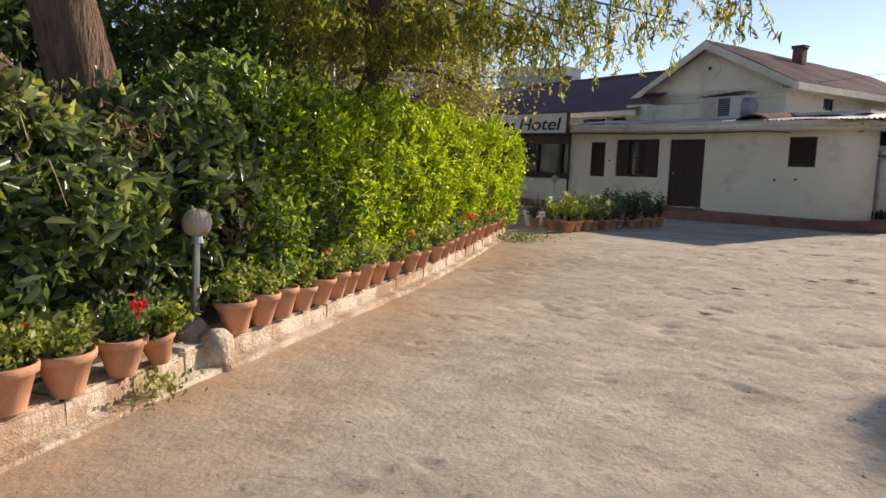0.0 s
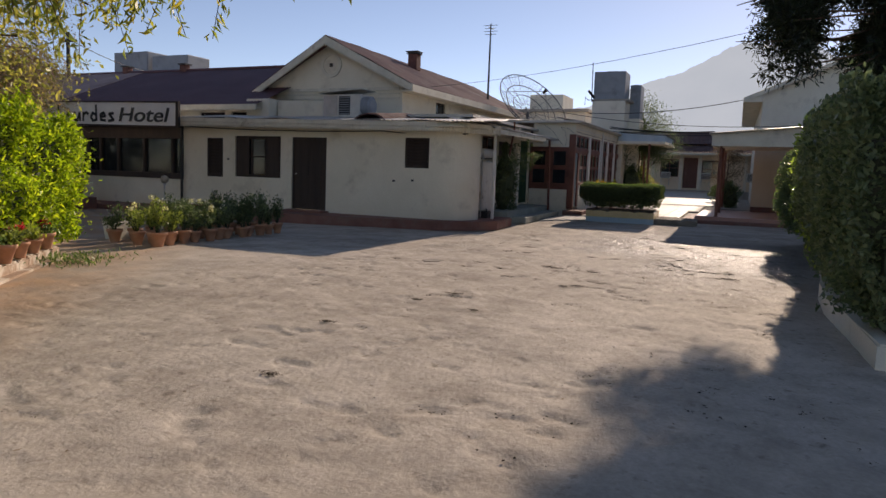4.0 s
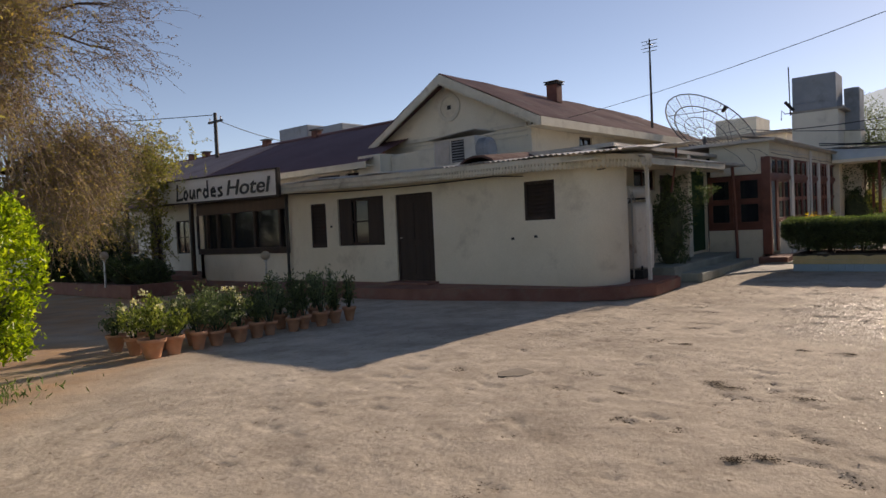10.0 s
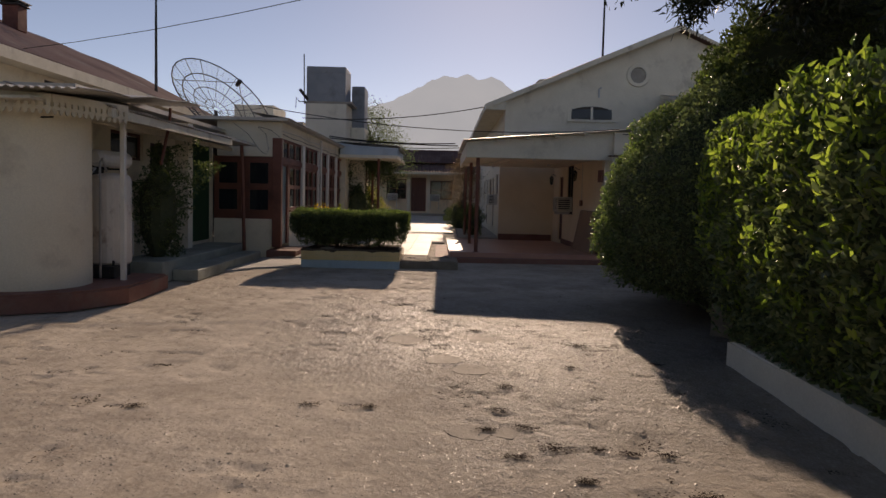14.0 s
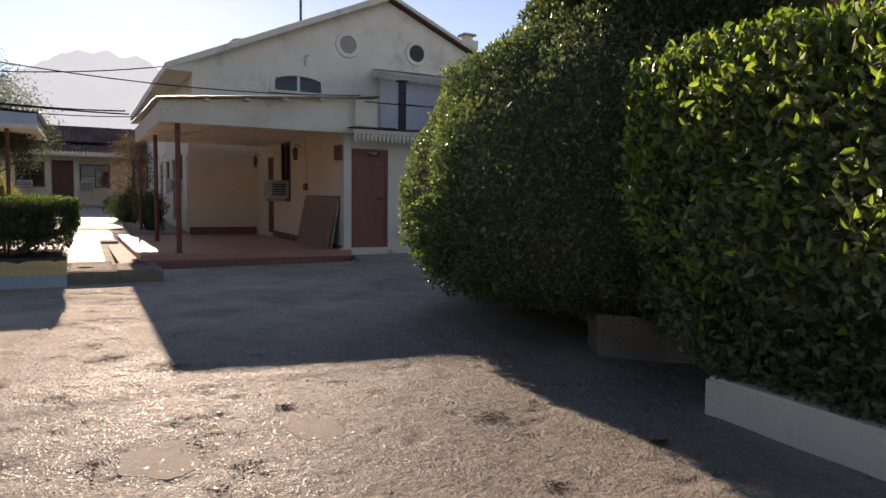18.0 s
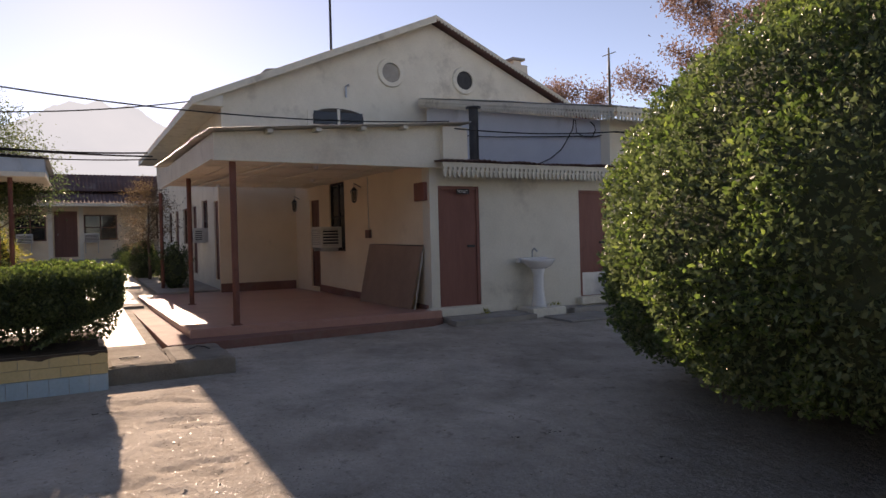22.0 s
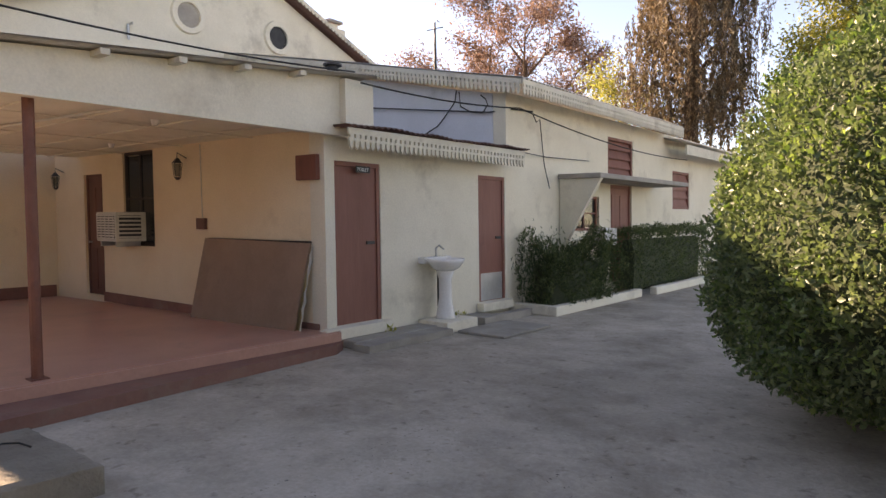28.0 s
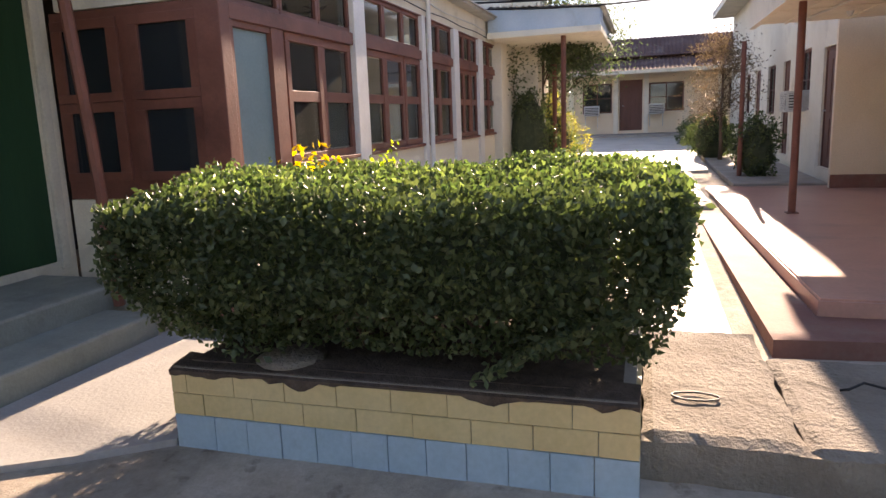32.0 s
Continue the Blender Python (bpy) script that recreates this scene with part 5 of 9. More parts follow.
def build_passage():
    e = thing("glazed_passage", 29, 6.5, "long passage glazed with brown timber sashes", "house")
    part("low_wall", GF.box(25.4, 34.0, -0.2, -0.02, 0, 1.12), PLASTER, e)
    part("head_wall", GF.box(24.63, 34.0, -0.2, 0.0, 2.86, 3.25), PLASTER, e)
    part("end_wall", wall_mesh(Face(24.42, 0, 0, 1, -1, 0), 5.75, 7.29, 2.42, 3.25, 0.2), PLASTER, e)
    part("roof", box(24.2, 34.1, 5.55, 8.6, 3.25, 3.33, 0.01), TIN_GREY, e)
    part("eave_sheet", corrugated((24.2, 6.4, 3.45), (24.2, 5.5, 3.30), (34.1, 6.4, 3.45), 0.1, 0.014, 2), TIN_GREY, e)
    # the passage's inner dimness is in this wall's colour
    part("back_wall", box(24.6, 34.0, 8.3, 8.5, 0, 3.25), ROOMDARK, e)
    part("passage_floor", box(24.6, 34.0, 5.96, 8.3, 0, 0.3), CONCRETE, e)
    part("corner_post", box(24.36, 24.49, 5.73, 5.95, 0.25, 2.86, 0.008), RUST, e)
    for u0, u1, lab in ((26.76, 27.06, "white painted post"), (29.06, 29.20, "white painted post"), (30.66, 30.96, "white painted post"), (32.34, 32.66, "white painted post")):
        part("post", GF.box(u0, u1, -0.16, 0.03, 0.0, 2.86, 0.008), ENAMEL, e, lab)
    part("rain_pipe", tube([GF.at(29.26, 0.06, 0.1), GF.at(29.26, 0.06, 3.2)], 0.035, 8), ENAMEL, e, "white rain pipe")
    # blue glass door next to the corner
    part("door_jamb", GF.box(24.495, 24.537, -0.12, 0.01, 0.3, 2.26), RUST, e)
    part("door_leaf", GF.box(24.54, 25.10, -0.075, -0.045, 0.3, 2.21), BLUEDOOR, e, "pale blue obscured glass door leaf")
    part("door_stile", GF.box(25.105, 25.30, -0.1, 0.0, 0.3, 2.26), RUST, e)
    part("door_head", GF.box(24.54, 25.10, -0.1, -0.01, 2.215, 2.26), RUST, e)
    # sashes: a tall upper light over a low one
    bays = [(25.36, 26.75, 2), (27.07, 29.05, 3), (29.30, 30.65, 2), (30.97, 32.33, 3), (32.67, 34.0, 2)]
    pale = 0
    for u0, u1, n in bays:
        part("sill", GF.box(u0, u1, -0.14, 0.03, 1.08, 1.12, 0.006), RUST, e)
        step = (u1 - u0) / n
        for k in range(n):
            a, b = u0 + step * k, u0 + step * (k + 1)
            w = window(GF, a + 0.004, b - 0.004, 1.121, 2.26, e, RUST, 1, 1, 0.02 + 0.006 * (k % 2), 0.075, GLASS, False, "sash_window", depth=0.05)
            part("middle_rail", GF.box(a + 0.08, b - 0.08, -0.068, -0.024, 1.66, 1.76, 0.004), RUST, w)
            pale += 1
            if pale % 3 != 1:
                part("blind", GF.box(a + 0.08, b - 0.08, -0.105, -0.09, 1.2, 1.655), CURTAIN_PALE, w, "pale cloth behind the lower pane")
    for u0, u1, cuts in ((24.5, 26.75, (0.0, 0.36, 0.68, 1.0)), *[(a, b, tuple(k / c for k in range(c + 1))) for a, b, c in bays[1:]]):
        part("transom", GF.box(u0, u1, -0.11, 0.012, 2.261, 2.385, 0.006), RUST, e)
        for f0, f1 in zip(cuts, cuts[1:]):
            window(GF, u0 + (u1 - u0) * f0 + 0.003, u0 + (u1 - u0) * f1 - 0.003, 2.386, 2.845, e, RUST, 1, 1, 0.02, 0.045, GLASS, False, "fanlight", depth=0.05)
    part("head_rail", GF.box(24.5, 34.0, -0.12, 0.014, 2.846, 2.859), RUST, e)
    # cables that loop down the end wall and run under the eave
    for pts in ([(24.40, 6.9, 3.2), (24.40, 6.55, 2.95), (24.40, 6.25, 2.55), (24.40, 6.12, 2.46), (24.40, 6.05, 2.6), (24.40, 6.12, 2.95), (24.40, 6.3, 3.1)], [(24.40, 6.3, 3.12), (24.40, 6.0, 3.05), (24.40, 5.78, 2.88)]):
        part("loose_cable", tube(pts, 0.005, 5), CABLE, e)
    part("eave_cable", tube([GF.at(24.5 + k * 0.95, 0.025, 3.03 + 0.02 * (k % 3)) for k in range(11)], 0.012, 5), PLASTIC, e)
    part("eave_cable", tube([GF.at(24.5 + k * 0.95, 0.03, 2.93 + 0.025 * ((k + 1) % 2)) for k in range(11)], 0.008, 5), CABLE, e)
    part("far_door", GF.box(34.001, 34.02, -0.2, 0.0, 0.2, 2.6), BROWN, e)
    # timber end screen that faces the yard
    P = Face(24.42, 0, 0, 1, -1, 0)
    s = part("end_screen", P.box(5.955, 7.36, -0.06, -0.01, 0.92, 2.41), RUST, e, "brown timber screen with small dark panes")
    for a, b in ((6.055, 6.50), (6.80, 7.24)):
        for c, dd in ((1.14, 1.62), (1.77, 2.265)):
            fr = bmesh.new()
            for q in ((a - 0.10, b + 0.10, c - 0.07, c), (a - 0.10, b + 0.10, dd, dd + 0.075), (a - 0.10, a, c, dd), (b, b + 0.10, c, dd)):
                P.add(fr, q[0], q[1], -0.009, 0.02, q[2], q[3], 0.004)
            f = part("screen_sash", fr, RUST, s)
            part("pane", P.box(a, b, -0.008, -0.003, c, dd), DARKGLASS, f)
            # dark sheet for the shade behind each small pane
            part("pane_shade_sheet", P.box(a, b, -0.0095, -0.0085, c, dd), ROOMDARK, f)
    part("screen_base", P.box(5.96, 7.36, -0.2, 0.0, 0, 0.915), PLASTER, e)
    part("threshold", box(24.06, 25.4, 5.3, 6.0, 0, 0.2, 0.02), REDPLINTH, e)
    part("side_plinth", GF.box(25.4, 34.0, -0.018, 0.12, 0, 0.12), CONCRETE, e)

    e.location.y -= 0.09


build_passage()


# ---- the gabled house with the red verandah ----
def build_gabled_house():
    e = thing("gabled_house", 36, -6, "tall cream gabled house with round vents and a red verandah", "house")
    G = Face(32.5, 0, 0, 1, -1, 0)
    out = [(-0.24, 0), (-0.24, 5.02), (-6.26, 7.6), (-12.3, 4.92), (-12.3, 0)]
    gb = bmesh.new()
    add_prism(gb, out, lambda u, v, d: G.at(u, d, v), -0.3, 0)
    part("gable_wall", gb, WHITE_WALL, e)
    for u in (-4.93, -7.35):
        ob = bmesh.new()
        ring = []
        for k in range(24):
            a = 2 * math.pi * k / 24
            ring.append([ob.verts.new(G.at(u + r * math.cos(a), n, 6.02 + r * math.sin(a))) for r, n in ((0.28, 0.001), (0.42, 0.001), (0.40, 0.07), (0.28, 0.06))])
        for k in range(24):
            for j in range(4):
                ob.faces.new((ring[k][j], ring[k][(j + 1) % 4], ring[(k + 1) % 24][(j + 1) % 4], ring[(k + 1) % 24][j]))
        o = part("oculus", ob, WHITE_WALL, e, "round gable vent")
        db = bmesh.new()
        db.faces.new([db.verts.new(G.at(u + 0.285 * math.cos(2 * math.pi * k / 24), 0.004, 6.02 + 0.285 * math.sin(2 * math.pi * k / 24))) for k in range(24)])
        part("oculus_grille", db, DARKMETAL if u < -6 else CONCRETE, o)
    # arched attic window
    ab = bmesh.new()
    def arched(w, h0, h1, top):
        return [(-3.32 - w, h0)] + [(-3.32 - w * math.cos(math.pi * k / 12), h1 + top * math.sin(math.pi * k / 12)) for k in range(13)] + [(-3.32 + w, h0)]
    add_prism(ab, arched(0.86, 4.40, 4.74, 0.26), lambda u, v, d: G.at(u, d, v), 0.001, 0.05)
    w = part("arched_window", ab, WHITE_WALL, e, "white moulded arch")
    lb = bmesh.new()
    add_prism(lb, arched(0.72, 4.42, 4.68, 0.20), lambda u, v, d: G.at(u, d, v), 0.051, 0.054)
    # dark sheet on the arch for the unlit attic
    part("opening_shade", lb, ROOMDARK, w)
    for u0, u1 in ((-4.02, -3.36), (-3.28, -2.62)):
        part("pane", G.box(u0, u1, 0.056, 0.060, 4.44, 4.78), DARKGLASS, w)
    part("mullion", G.box(-3.36, -3.28, 0.055, 0.075, 4.42, 4.86), WHITE_WALL, w)
    part("sill", G.box(-4.2, -2.44, 0.0, 0.09, 4.34, 4.40), WHITE_WALL, w)
    # roof: steep slopes with a flatter skirt over the side verandah
    part("roof", corrugated((32.16, -6.26, 7.73), (32.16, 0.5, 4.83), (48, -6.26, 7.73), 0.14, 0.016, 4, 0.02), TIN_RED, e)
    part("roof", corrugated((32.16, -6.26, 7.73), (32.16, -12.6, 4.94), (48, -6.26, 7.73), 0.14, 0.016, 4, 0.02), TIN_RED, e)
    part("eave_board", box(32.17, 48, 0.46, 0.50, 4.64, 4.82), FASCIA, e)
    part("eave_soffit", box(32.51, 48, -0.23, 0.455, 4.66, 4.69), FASCIA, e)
    part("barge_fringe", scalloped((32.13, -6.26, 7.73), (32.13, -12.6, 4.94), 0.08, 0.12, 0.06), FASCIA, e)
    bb = bmesh.new()
    add_prism(bb, [(-6.26, 7.74), (0.5, 4.84), (0.5, 4.66), (-6.26, 7.54)], lambda u, v, d: Vector((d, u, v)), 32.12, 32.16)
    part("bargeboard", bb, FASCIA, e)
    eb = bmesh.new()
    add_prism(eb, [(-0.24, 4.66), (0.46, 4.66), (0.46, 4.80), (-0.24, 5.12)], lambda u, v, d: Vector((d, u, v)), 32.18, 32.49)
    part("eave_end", eb, FASCIA, e)
    c = part("chimney", box(32.8, 33.4, -9.95, -9.35, 5.6, 6.82, 0.02), WHITE_WALL, e)
    part("chimney_pot", box(32.95, 33.25, -9.8, -9.5, 6.82, 6.98, 0.01), WHITE_WALL, c)
    part("chimney_cap", box(32.85, 33.35, -9.9, -9.4, 6.98, 7.06, 0.01), CONCRETE, c)
    lb = bmesh.new()
    add_prism(lb, [(-1.35, 5.3), (-1.35, 5.74), (-1.45, 5.83), (-1.62, 5.86), (-1.82, 5.86), (-1.95, 5.80), (-2.0, 5.70), (-2.0, 5.3)], lambda u, v, d: Vector((d, u, v)), 32.7, 33.3)
    part("chimney", lb, CONCRETE, e, "low rounded cement chimney stub")
    part("wall_pipe", tube([G.at(-3.55, 0.06, 5.2), G.at(-3.55, 0.06, 5.5), G.at(-3.62, 0.12, 5.54)], 0.03, 8), METAL, e)
    # long side wall with doors and windows
    L = Face(0, -0.24, 1, 0, 0, 1)
    holes = [(33.0, 33.9, 0.3, 2.4), (34.9, 35.9, 1.3, 2.5), (36.9, 37.7, 0.3, 2.4), (38.7, 39.8, 1.2, 2.4), (41, 41.9, 0.3, 2.4), (43, 44, 1.2, 2.4)]
    part("side_wall", wall_mesh(L, 32.81, 48, 0, 4.7, 0.25, holes), WHITE_WALL, e)
    for u0, u1, z0, z1 in holes:
        if z0 < 0.5:
            plank_door(L, u0, u1, z0, z1, e, BROWN)
        else:
            window(L, u0, u1, z0, z1, e, BROWN, 2, 2, 0.05)
    part("far_gable_wall", box(47.7, 48, -12.3, -0.5, 0, 4.4), WHITE_WALL, e)
    # verandah in front: floor, back wall, canopy
    fl = bmesh.new()
    add_prism(fl, [(24.76, 1.70), (32.9, 1.76), (32.9, -2.3), (24.86, -2.3), (24.66, -2.12)], lambda u, v, d: Vector((u, v, d)), 0.1, 0.40)
    bmesh.ops.bevel(fl, geom=[x for x in fl.edges if x.verts[0].co.z > 0.3 and x.verts[1].co.z > 0.3], offset=0.015, segments=2, affect="EDGES")
    fo = part("verandah_floor", fl, REDFLOOR, e, "polished oxide red cement verandah floor", lift=False)
    fo.matrix_parent_inverse = Matrix.Translation(-e.location)
    st = bmesh.new()
    add_prism(st, [(24.2, 2.05), (31.0, 2.1), (31.0, 1.76), (24.755, 1.705), (24.655, -2.14), (24.5, -1.9)], lambda u, v, d: Vector((u, v, d)), 0.05, 0.285)
    so = part("verandah_step", st, REDPLINTH, e, "dusty red cement step", lift=False)
    so.matrix_parent_inverse = Matrix.Translation(-e.location)
    V = Face(0, -2.05, 1, 0, 0, 1)
    part("verandah_back_wall", wall_mesh(V, 24.91, 32.5, 0, 2.75, 0.25, [(30.5, 31.2, 0.2, 2.3), (28.78, 29.75, 1.1, 2.61)]), PEACH, e, "peach plastered verandah wall")
    part("verandah_end_wall", box(32.40, 32.499, -2.049, -0.10, 0.0, 2.75), PEACH, e)
    part("skirting", box(24.95, 30.49, -2.049, -2.02, 0.12, 0.28), REDPLINTH, e)
    part("skirting", box(32.37, 32.399, -2.0, -0.1, 0.05, 0.28), REDPLINTH, e)
    plank_door(V, 30.5, 31.2, 0.12, 2.3, e, BROWN)
    window(V, 28.78, 29.75, 1.1, 2.61, e, DARKWOOD, 2, 2, 0.03)
    # canopy: fascia that climbs to the right, underside and sheet
    C = Face(24.7, 0, 0, 1, -1, 0)
    cb = bmesh.new()
    add_prism(cb, [(1.34, 2.53), (1.34, 2.91), (-2.2, 3.22), (-2.62, 3.22), (-2.62, 2.53)], lambda u, v, d: C.at(u, d, v), -0.12, 0)
    part("canopy_front", cb, WHITE_WALL, e, "pale washed canopy fascia")
    part("canopy_side", box(24.83, 31.4, 1.26, 1.34, 2.56, 2.91), WHITE_WALL, e)
    part("canopy_ceiling", box(24.83, 31.4, -2.3, 1.255, 2.62, 2.66), WHITE_WALL, e)
    for y in (-1.55, -0.75, 0.05, 0.85):
        part("ceiling_batten", box(24.84, 31.39, y - 0.02, y + 0.02, 2.602, 2.619), WHITE_WALL, e)
    for x in (26.2, 27.9, 29.7):
        part("ceiling_batten", box(x - 0.02, x + 0.02, -2.04, 1.25, 2.59, 2.6015), WHITE_WALL, e)
    part("ceiling_conduit", tube([(25.0, 0.2, 2.585), (31.2, 0.75, 2.585)], 0.014, 6), PLASTIC, e, "white surface conduit")
    for x, y in ((25.6, -0.4), (28.3, -1.2), (30.2, 0.3)):
        part("bulb_holder", tube([(x, y, 2.589), (x, y, 2.53)], [0.05, 0.03], 10), PORCELAIN, e)
    part("canopy_sheet", corrugated((24.52, -2.7, 3.275), (24.52, 1.43, 2.934), (31.5, -2.7, 3.40), 0.12, 0.014, 3, 0.02), TIN_GREY, e, "rusty corrugated canopy sheet")
    for k, y in enumerate((0.6, -0.1, -0.8, -1.5)):
        part("rafter_end", box(24.50, 24.82, y - 0.04, y + 0.04, 2.845 - 0.084 * (y - 1.5), 2.895 - 0.084 * (y - 1.5)), FASCIA, e)
    part("canopy_pier", box(24.60, 24.86, -2.66, -2.2, 2.67, 3.19), WHITE_WALL, e)
    for x in (24.92, 29.15, 34.2):
        pb = bmesh.new()
        add_tube(pb, [(x, 1.05, (0.398 if x < 33 else 0.11 + rise(x)) - rise(x)), (x, 1.05, 2.63)], 0.047 if x < 25 else 0.045, 10)
        add_box(pb, x - 0.07, x + 0.07, 0.98, 1.12, 0.398 - rise(x), 0.41 - rise(x)) if x < 33 else None
        part("canopy_post", pb, RUST, e, "rust brown steel pipe post")
    part("side_terrace", box(32.91, 46, -0.2, 1.3, 0, 0.1, 0.02), CONCRETE, e)
    # wash room block
    T = Face(24.86, 0, 0, 1, -1, 0)
    part("washroom_wall", wall_mesh(T, -6.0, -2.2, 0, 2.62, 0.22, [(-3.02, -2.21, 0.24, 2.25), (-5.94, -5.2, 0.24, 2.22)]), WHITE_WALL, e)
    part("washroom_pier", T.box(-2.2, -2.045, -0.22, 0.04, 0, 2.66), WHITE_WALL, e)
    plank_door(T, -3.02, -2.21, 0.24, 2.25, e, MAROON, 0.03, False, label="maroon painted flush washroom door", knob=0)
    plank_door(T, -5.94, -5.2, 0.24, 2.22, e, MAROON, 0.03, False, knob=0)
    part("door_kickplate", T.box(-5.87, -5.27, -0.029, -0.02, 0.25, 0.68), METAL, e)
    part("washroom_roof", corrugated((24.40, -5.99, 2.64), (28.0, -5.99, 2.78), (24.40, -2.08, 2.63), 0.1, 0.013, 3, 0.03), TIN_OLD, e, "dull plum tin over the wash room")
    part("washroom_fringe", scalloped((24.46, -2.1, 2.60), (24.46, -5.92, 2.615), 0.15, 0.085, 0.10, holes=True), FASCIA, e, "cream scalloped fascia board")
    part("washroom_plinth", box(24.5, 24.855, -5.1, -2.2, 0, 0.1, 0.02), CONCRETE, e)
    part("door_sill", box(24.72, 24.859, -3.1, -1.95, 0.101, 0.235, 0.012), WHITE_WALL, e, "flaking whitewashed sill")
    part("door_sill", box(24.72, 24.859, -5.98, -5.12, 0.101, 0.235, 0.012), WHITE_WALL, e)
    # tall lean-to block behind and beyond it
    part("block_side_wall", wall_mesh(Face(0, -6.0, 1, 0, 0, 1), 25.12, 32.4, 0.0, 3.62, 0.25), PALE_BLUE, e, "pale blue washed wall")
    upb = bmesh.new()
    add_prism(upb, [(25.12, 3.621), (32.4, 3.621), (32.4, 5.1)], lambda u, v, d: Vector((u, d, v)), -6.25, -6.0)
    part("block_side_wall", upb, PALE_BLUE, e)
    holes = [(-11.15, -9.86, 2.36, 3.26), (-11.08, -9.98, 0.2, 2.26), (-9.44, -8.3, 1.30, 1.99), (-14.9, -13.65, 1.78, 2.75)]
    part("block_front_wall", wall_mesh(T, -21.0, -6.0, 0, 3.62, 0.25, holes), PLASTER, e)
    for u0, u1, z0, z1 in holes:
        if z0 < 0.5:
            plank_door(T, u0, u1, z0, z1, e, MAROON)
        elif z0 > 1.5:
            shutter(T, u0, u1, z0, z1, e, MAROON, 4, "window", "maroon boarded window")
        else:
            window(T, u0, u1, z0, z1, e, MAROON, 2, 2, 0.05)
    part("block_roof", corrugated((24.36, -5.70, 3.74), (32.3, -5.70, 5.33), (24.36, -13.0, 3.74), 0.13, 0.016, 4, 0.03), TIN_GREY, e, "corrugated tin lean-to roof")
    part("block_roof", corrugated((24.36, -13.02, 3.42), (32.3, -13.02, 5.0), (24.36, -21, 3.42), 0.13, 0.016, 4, 0.03), TIN_GREY, e)
    part("verge_fringe", scalloped((24.38, -5.70, 3.72), (32.3, -5.70, 5.31), 0.15, 0.09, 0.10, holes=True), FASCIA, e)
    part("eave_fringe", scalloped((24.36, -5.72, 3.72), (24.36, -13.0, 3.72), 0.15, 0.09, 0.10, holes=True), FASCIA, e)
    part("eave_board", box(24.34, 24.38, -21, -13.2, 3.1, 3.34), FASCIA, e)
    part("porch_slab", box(24.0, 24.85, -12.3, -7.7, 2.27, 2.36, 0.01), CONCRETE, e)
    br = bmesh.new()
    add_prism(br, [(24.84, 2.27), (24.02, 2.27), (24.84, 0.9)], lambda u, v, d: Vector((u, d, v)), -7.85, -7.75)
    part("porch_cheek", br, PLASTER, e)
    part("roof_flue", tube([(27.3, -4.45, 2.7), (27.3, -4.45, 4.1)], 0.10, 12), DARKMETAL, e, "sooty grey stove flue")
    part("flue_cap", tube([(27.3, -4.45, 4.101), (27.3, -4.45, 4.13)], 0.16, 12), DARKMETAL, e)

    e.location.x -= 0.11
    e.location.y -= 0.13


build_gabled_house()


# ---- far house across the inner court ----
def build_far_house():
    e = thing("court_house", 50, 3, "low cream rooms across the sunny inner court", "house")
    F = Face(49.0, 0, 0, 1, -1, 0)
    holes = [(2.85, 3.75, 0.62, 2.65), (4.05, 5.25, 1.35, 2.55), (1.25, 2.6, 1.35, 2.5), (7.2, 8.4, 1.35, 2.5), (9.2, 10.1, 0.62, 2.6), (11, 12.2, 1.35, 2.5), (-1.6, -0.4, 1.35, 2.5)]
    part("front_wall", wall_mesh(F, -6, 16, 0, 2.9, 0.25, holes), PEACH, e)
    for u0, u1, z0, z1 in holes:
        if z0 < 1:
            plank_door(F, u0, u1, z0, z1, e, BROWN)
        else:
            window(F, u0, u1, z0, z1, e, BROWN, 2, 2, 0.05)
    part("terrace", box(47.2, 48.99, -6, 16, 0, 0.5, 0.02), CONCRETE, e)
    for y in (-0.1, 2.7, 3.9, 5.7, 8.8, 10.6):
        part("pilaster", box(48.85, 48.99, y - 0.09, y + 0.09, 0.5, 2.9), WHITE_WALL, e)
    part("verandah_roof", corrugated((50.0, -6, 3.55), (47.6, -6, 2.95), (50.0, 16, 3.55), 0.16, 0.02, 2, 0.02), TIN_OLD, e)
    part("eave_board", box(47.56, 47.6, -6, 16, 2.82, 2.95), FASCIA, e)
    part("roof", corrugated((51.5, -6, 4.50), (49.6, -6, 3.6), (51.5, 16, 4.50), 0.16, 0.02, 2), TIN_OLD, e, "dark plum corrugated roof")
    part("back_roof", corrugated((51.5, -6, 4.50), (54.2, -6, 3.7), (51.5, 16, 4.50), 0.16, 0.02, 2), TIN_OLD, e)
    part("back_wall", box(54.0, 54.2, -6, 16, 0, 3.7), PEACH, e)
    for k, y in enumerate((4.85, 2.3)):
        a = thing("air_conditioner", 48.8, y, "small window air conditioner in the court", "air conditioner", "air conditioners in the court")
        part("casing", box(48.55, 48.985, y - 0.3, y + 0.3, 1.25, 1.66, 0.015), PLASTIC, a)
        for j in range(5):
            part("grille_slat", box(48.53, 48.549, y - 0.27, y + 0.27, 1.30 + 0.065 * j, 1.33 + 0.065 * j), DARKMETAL, a)
        for s in (-0.26, 0.24):
            part("bracket_leg", box(48.62, 48.65, y + s, y + s + 0.03, 0.78, 1.249), METAL, a)


build_far_house()


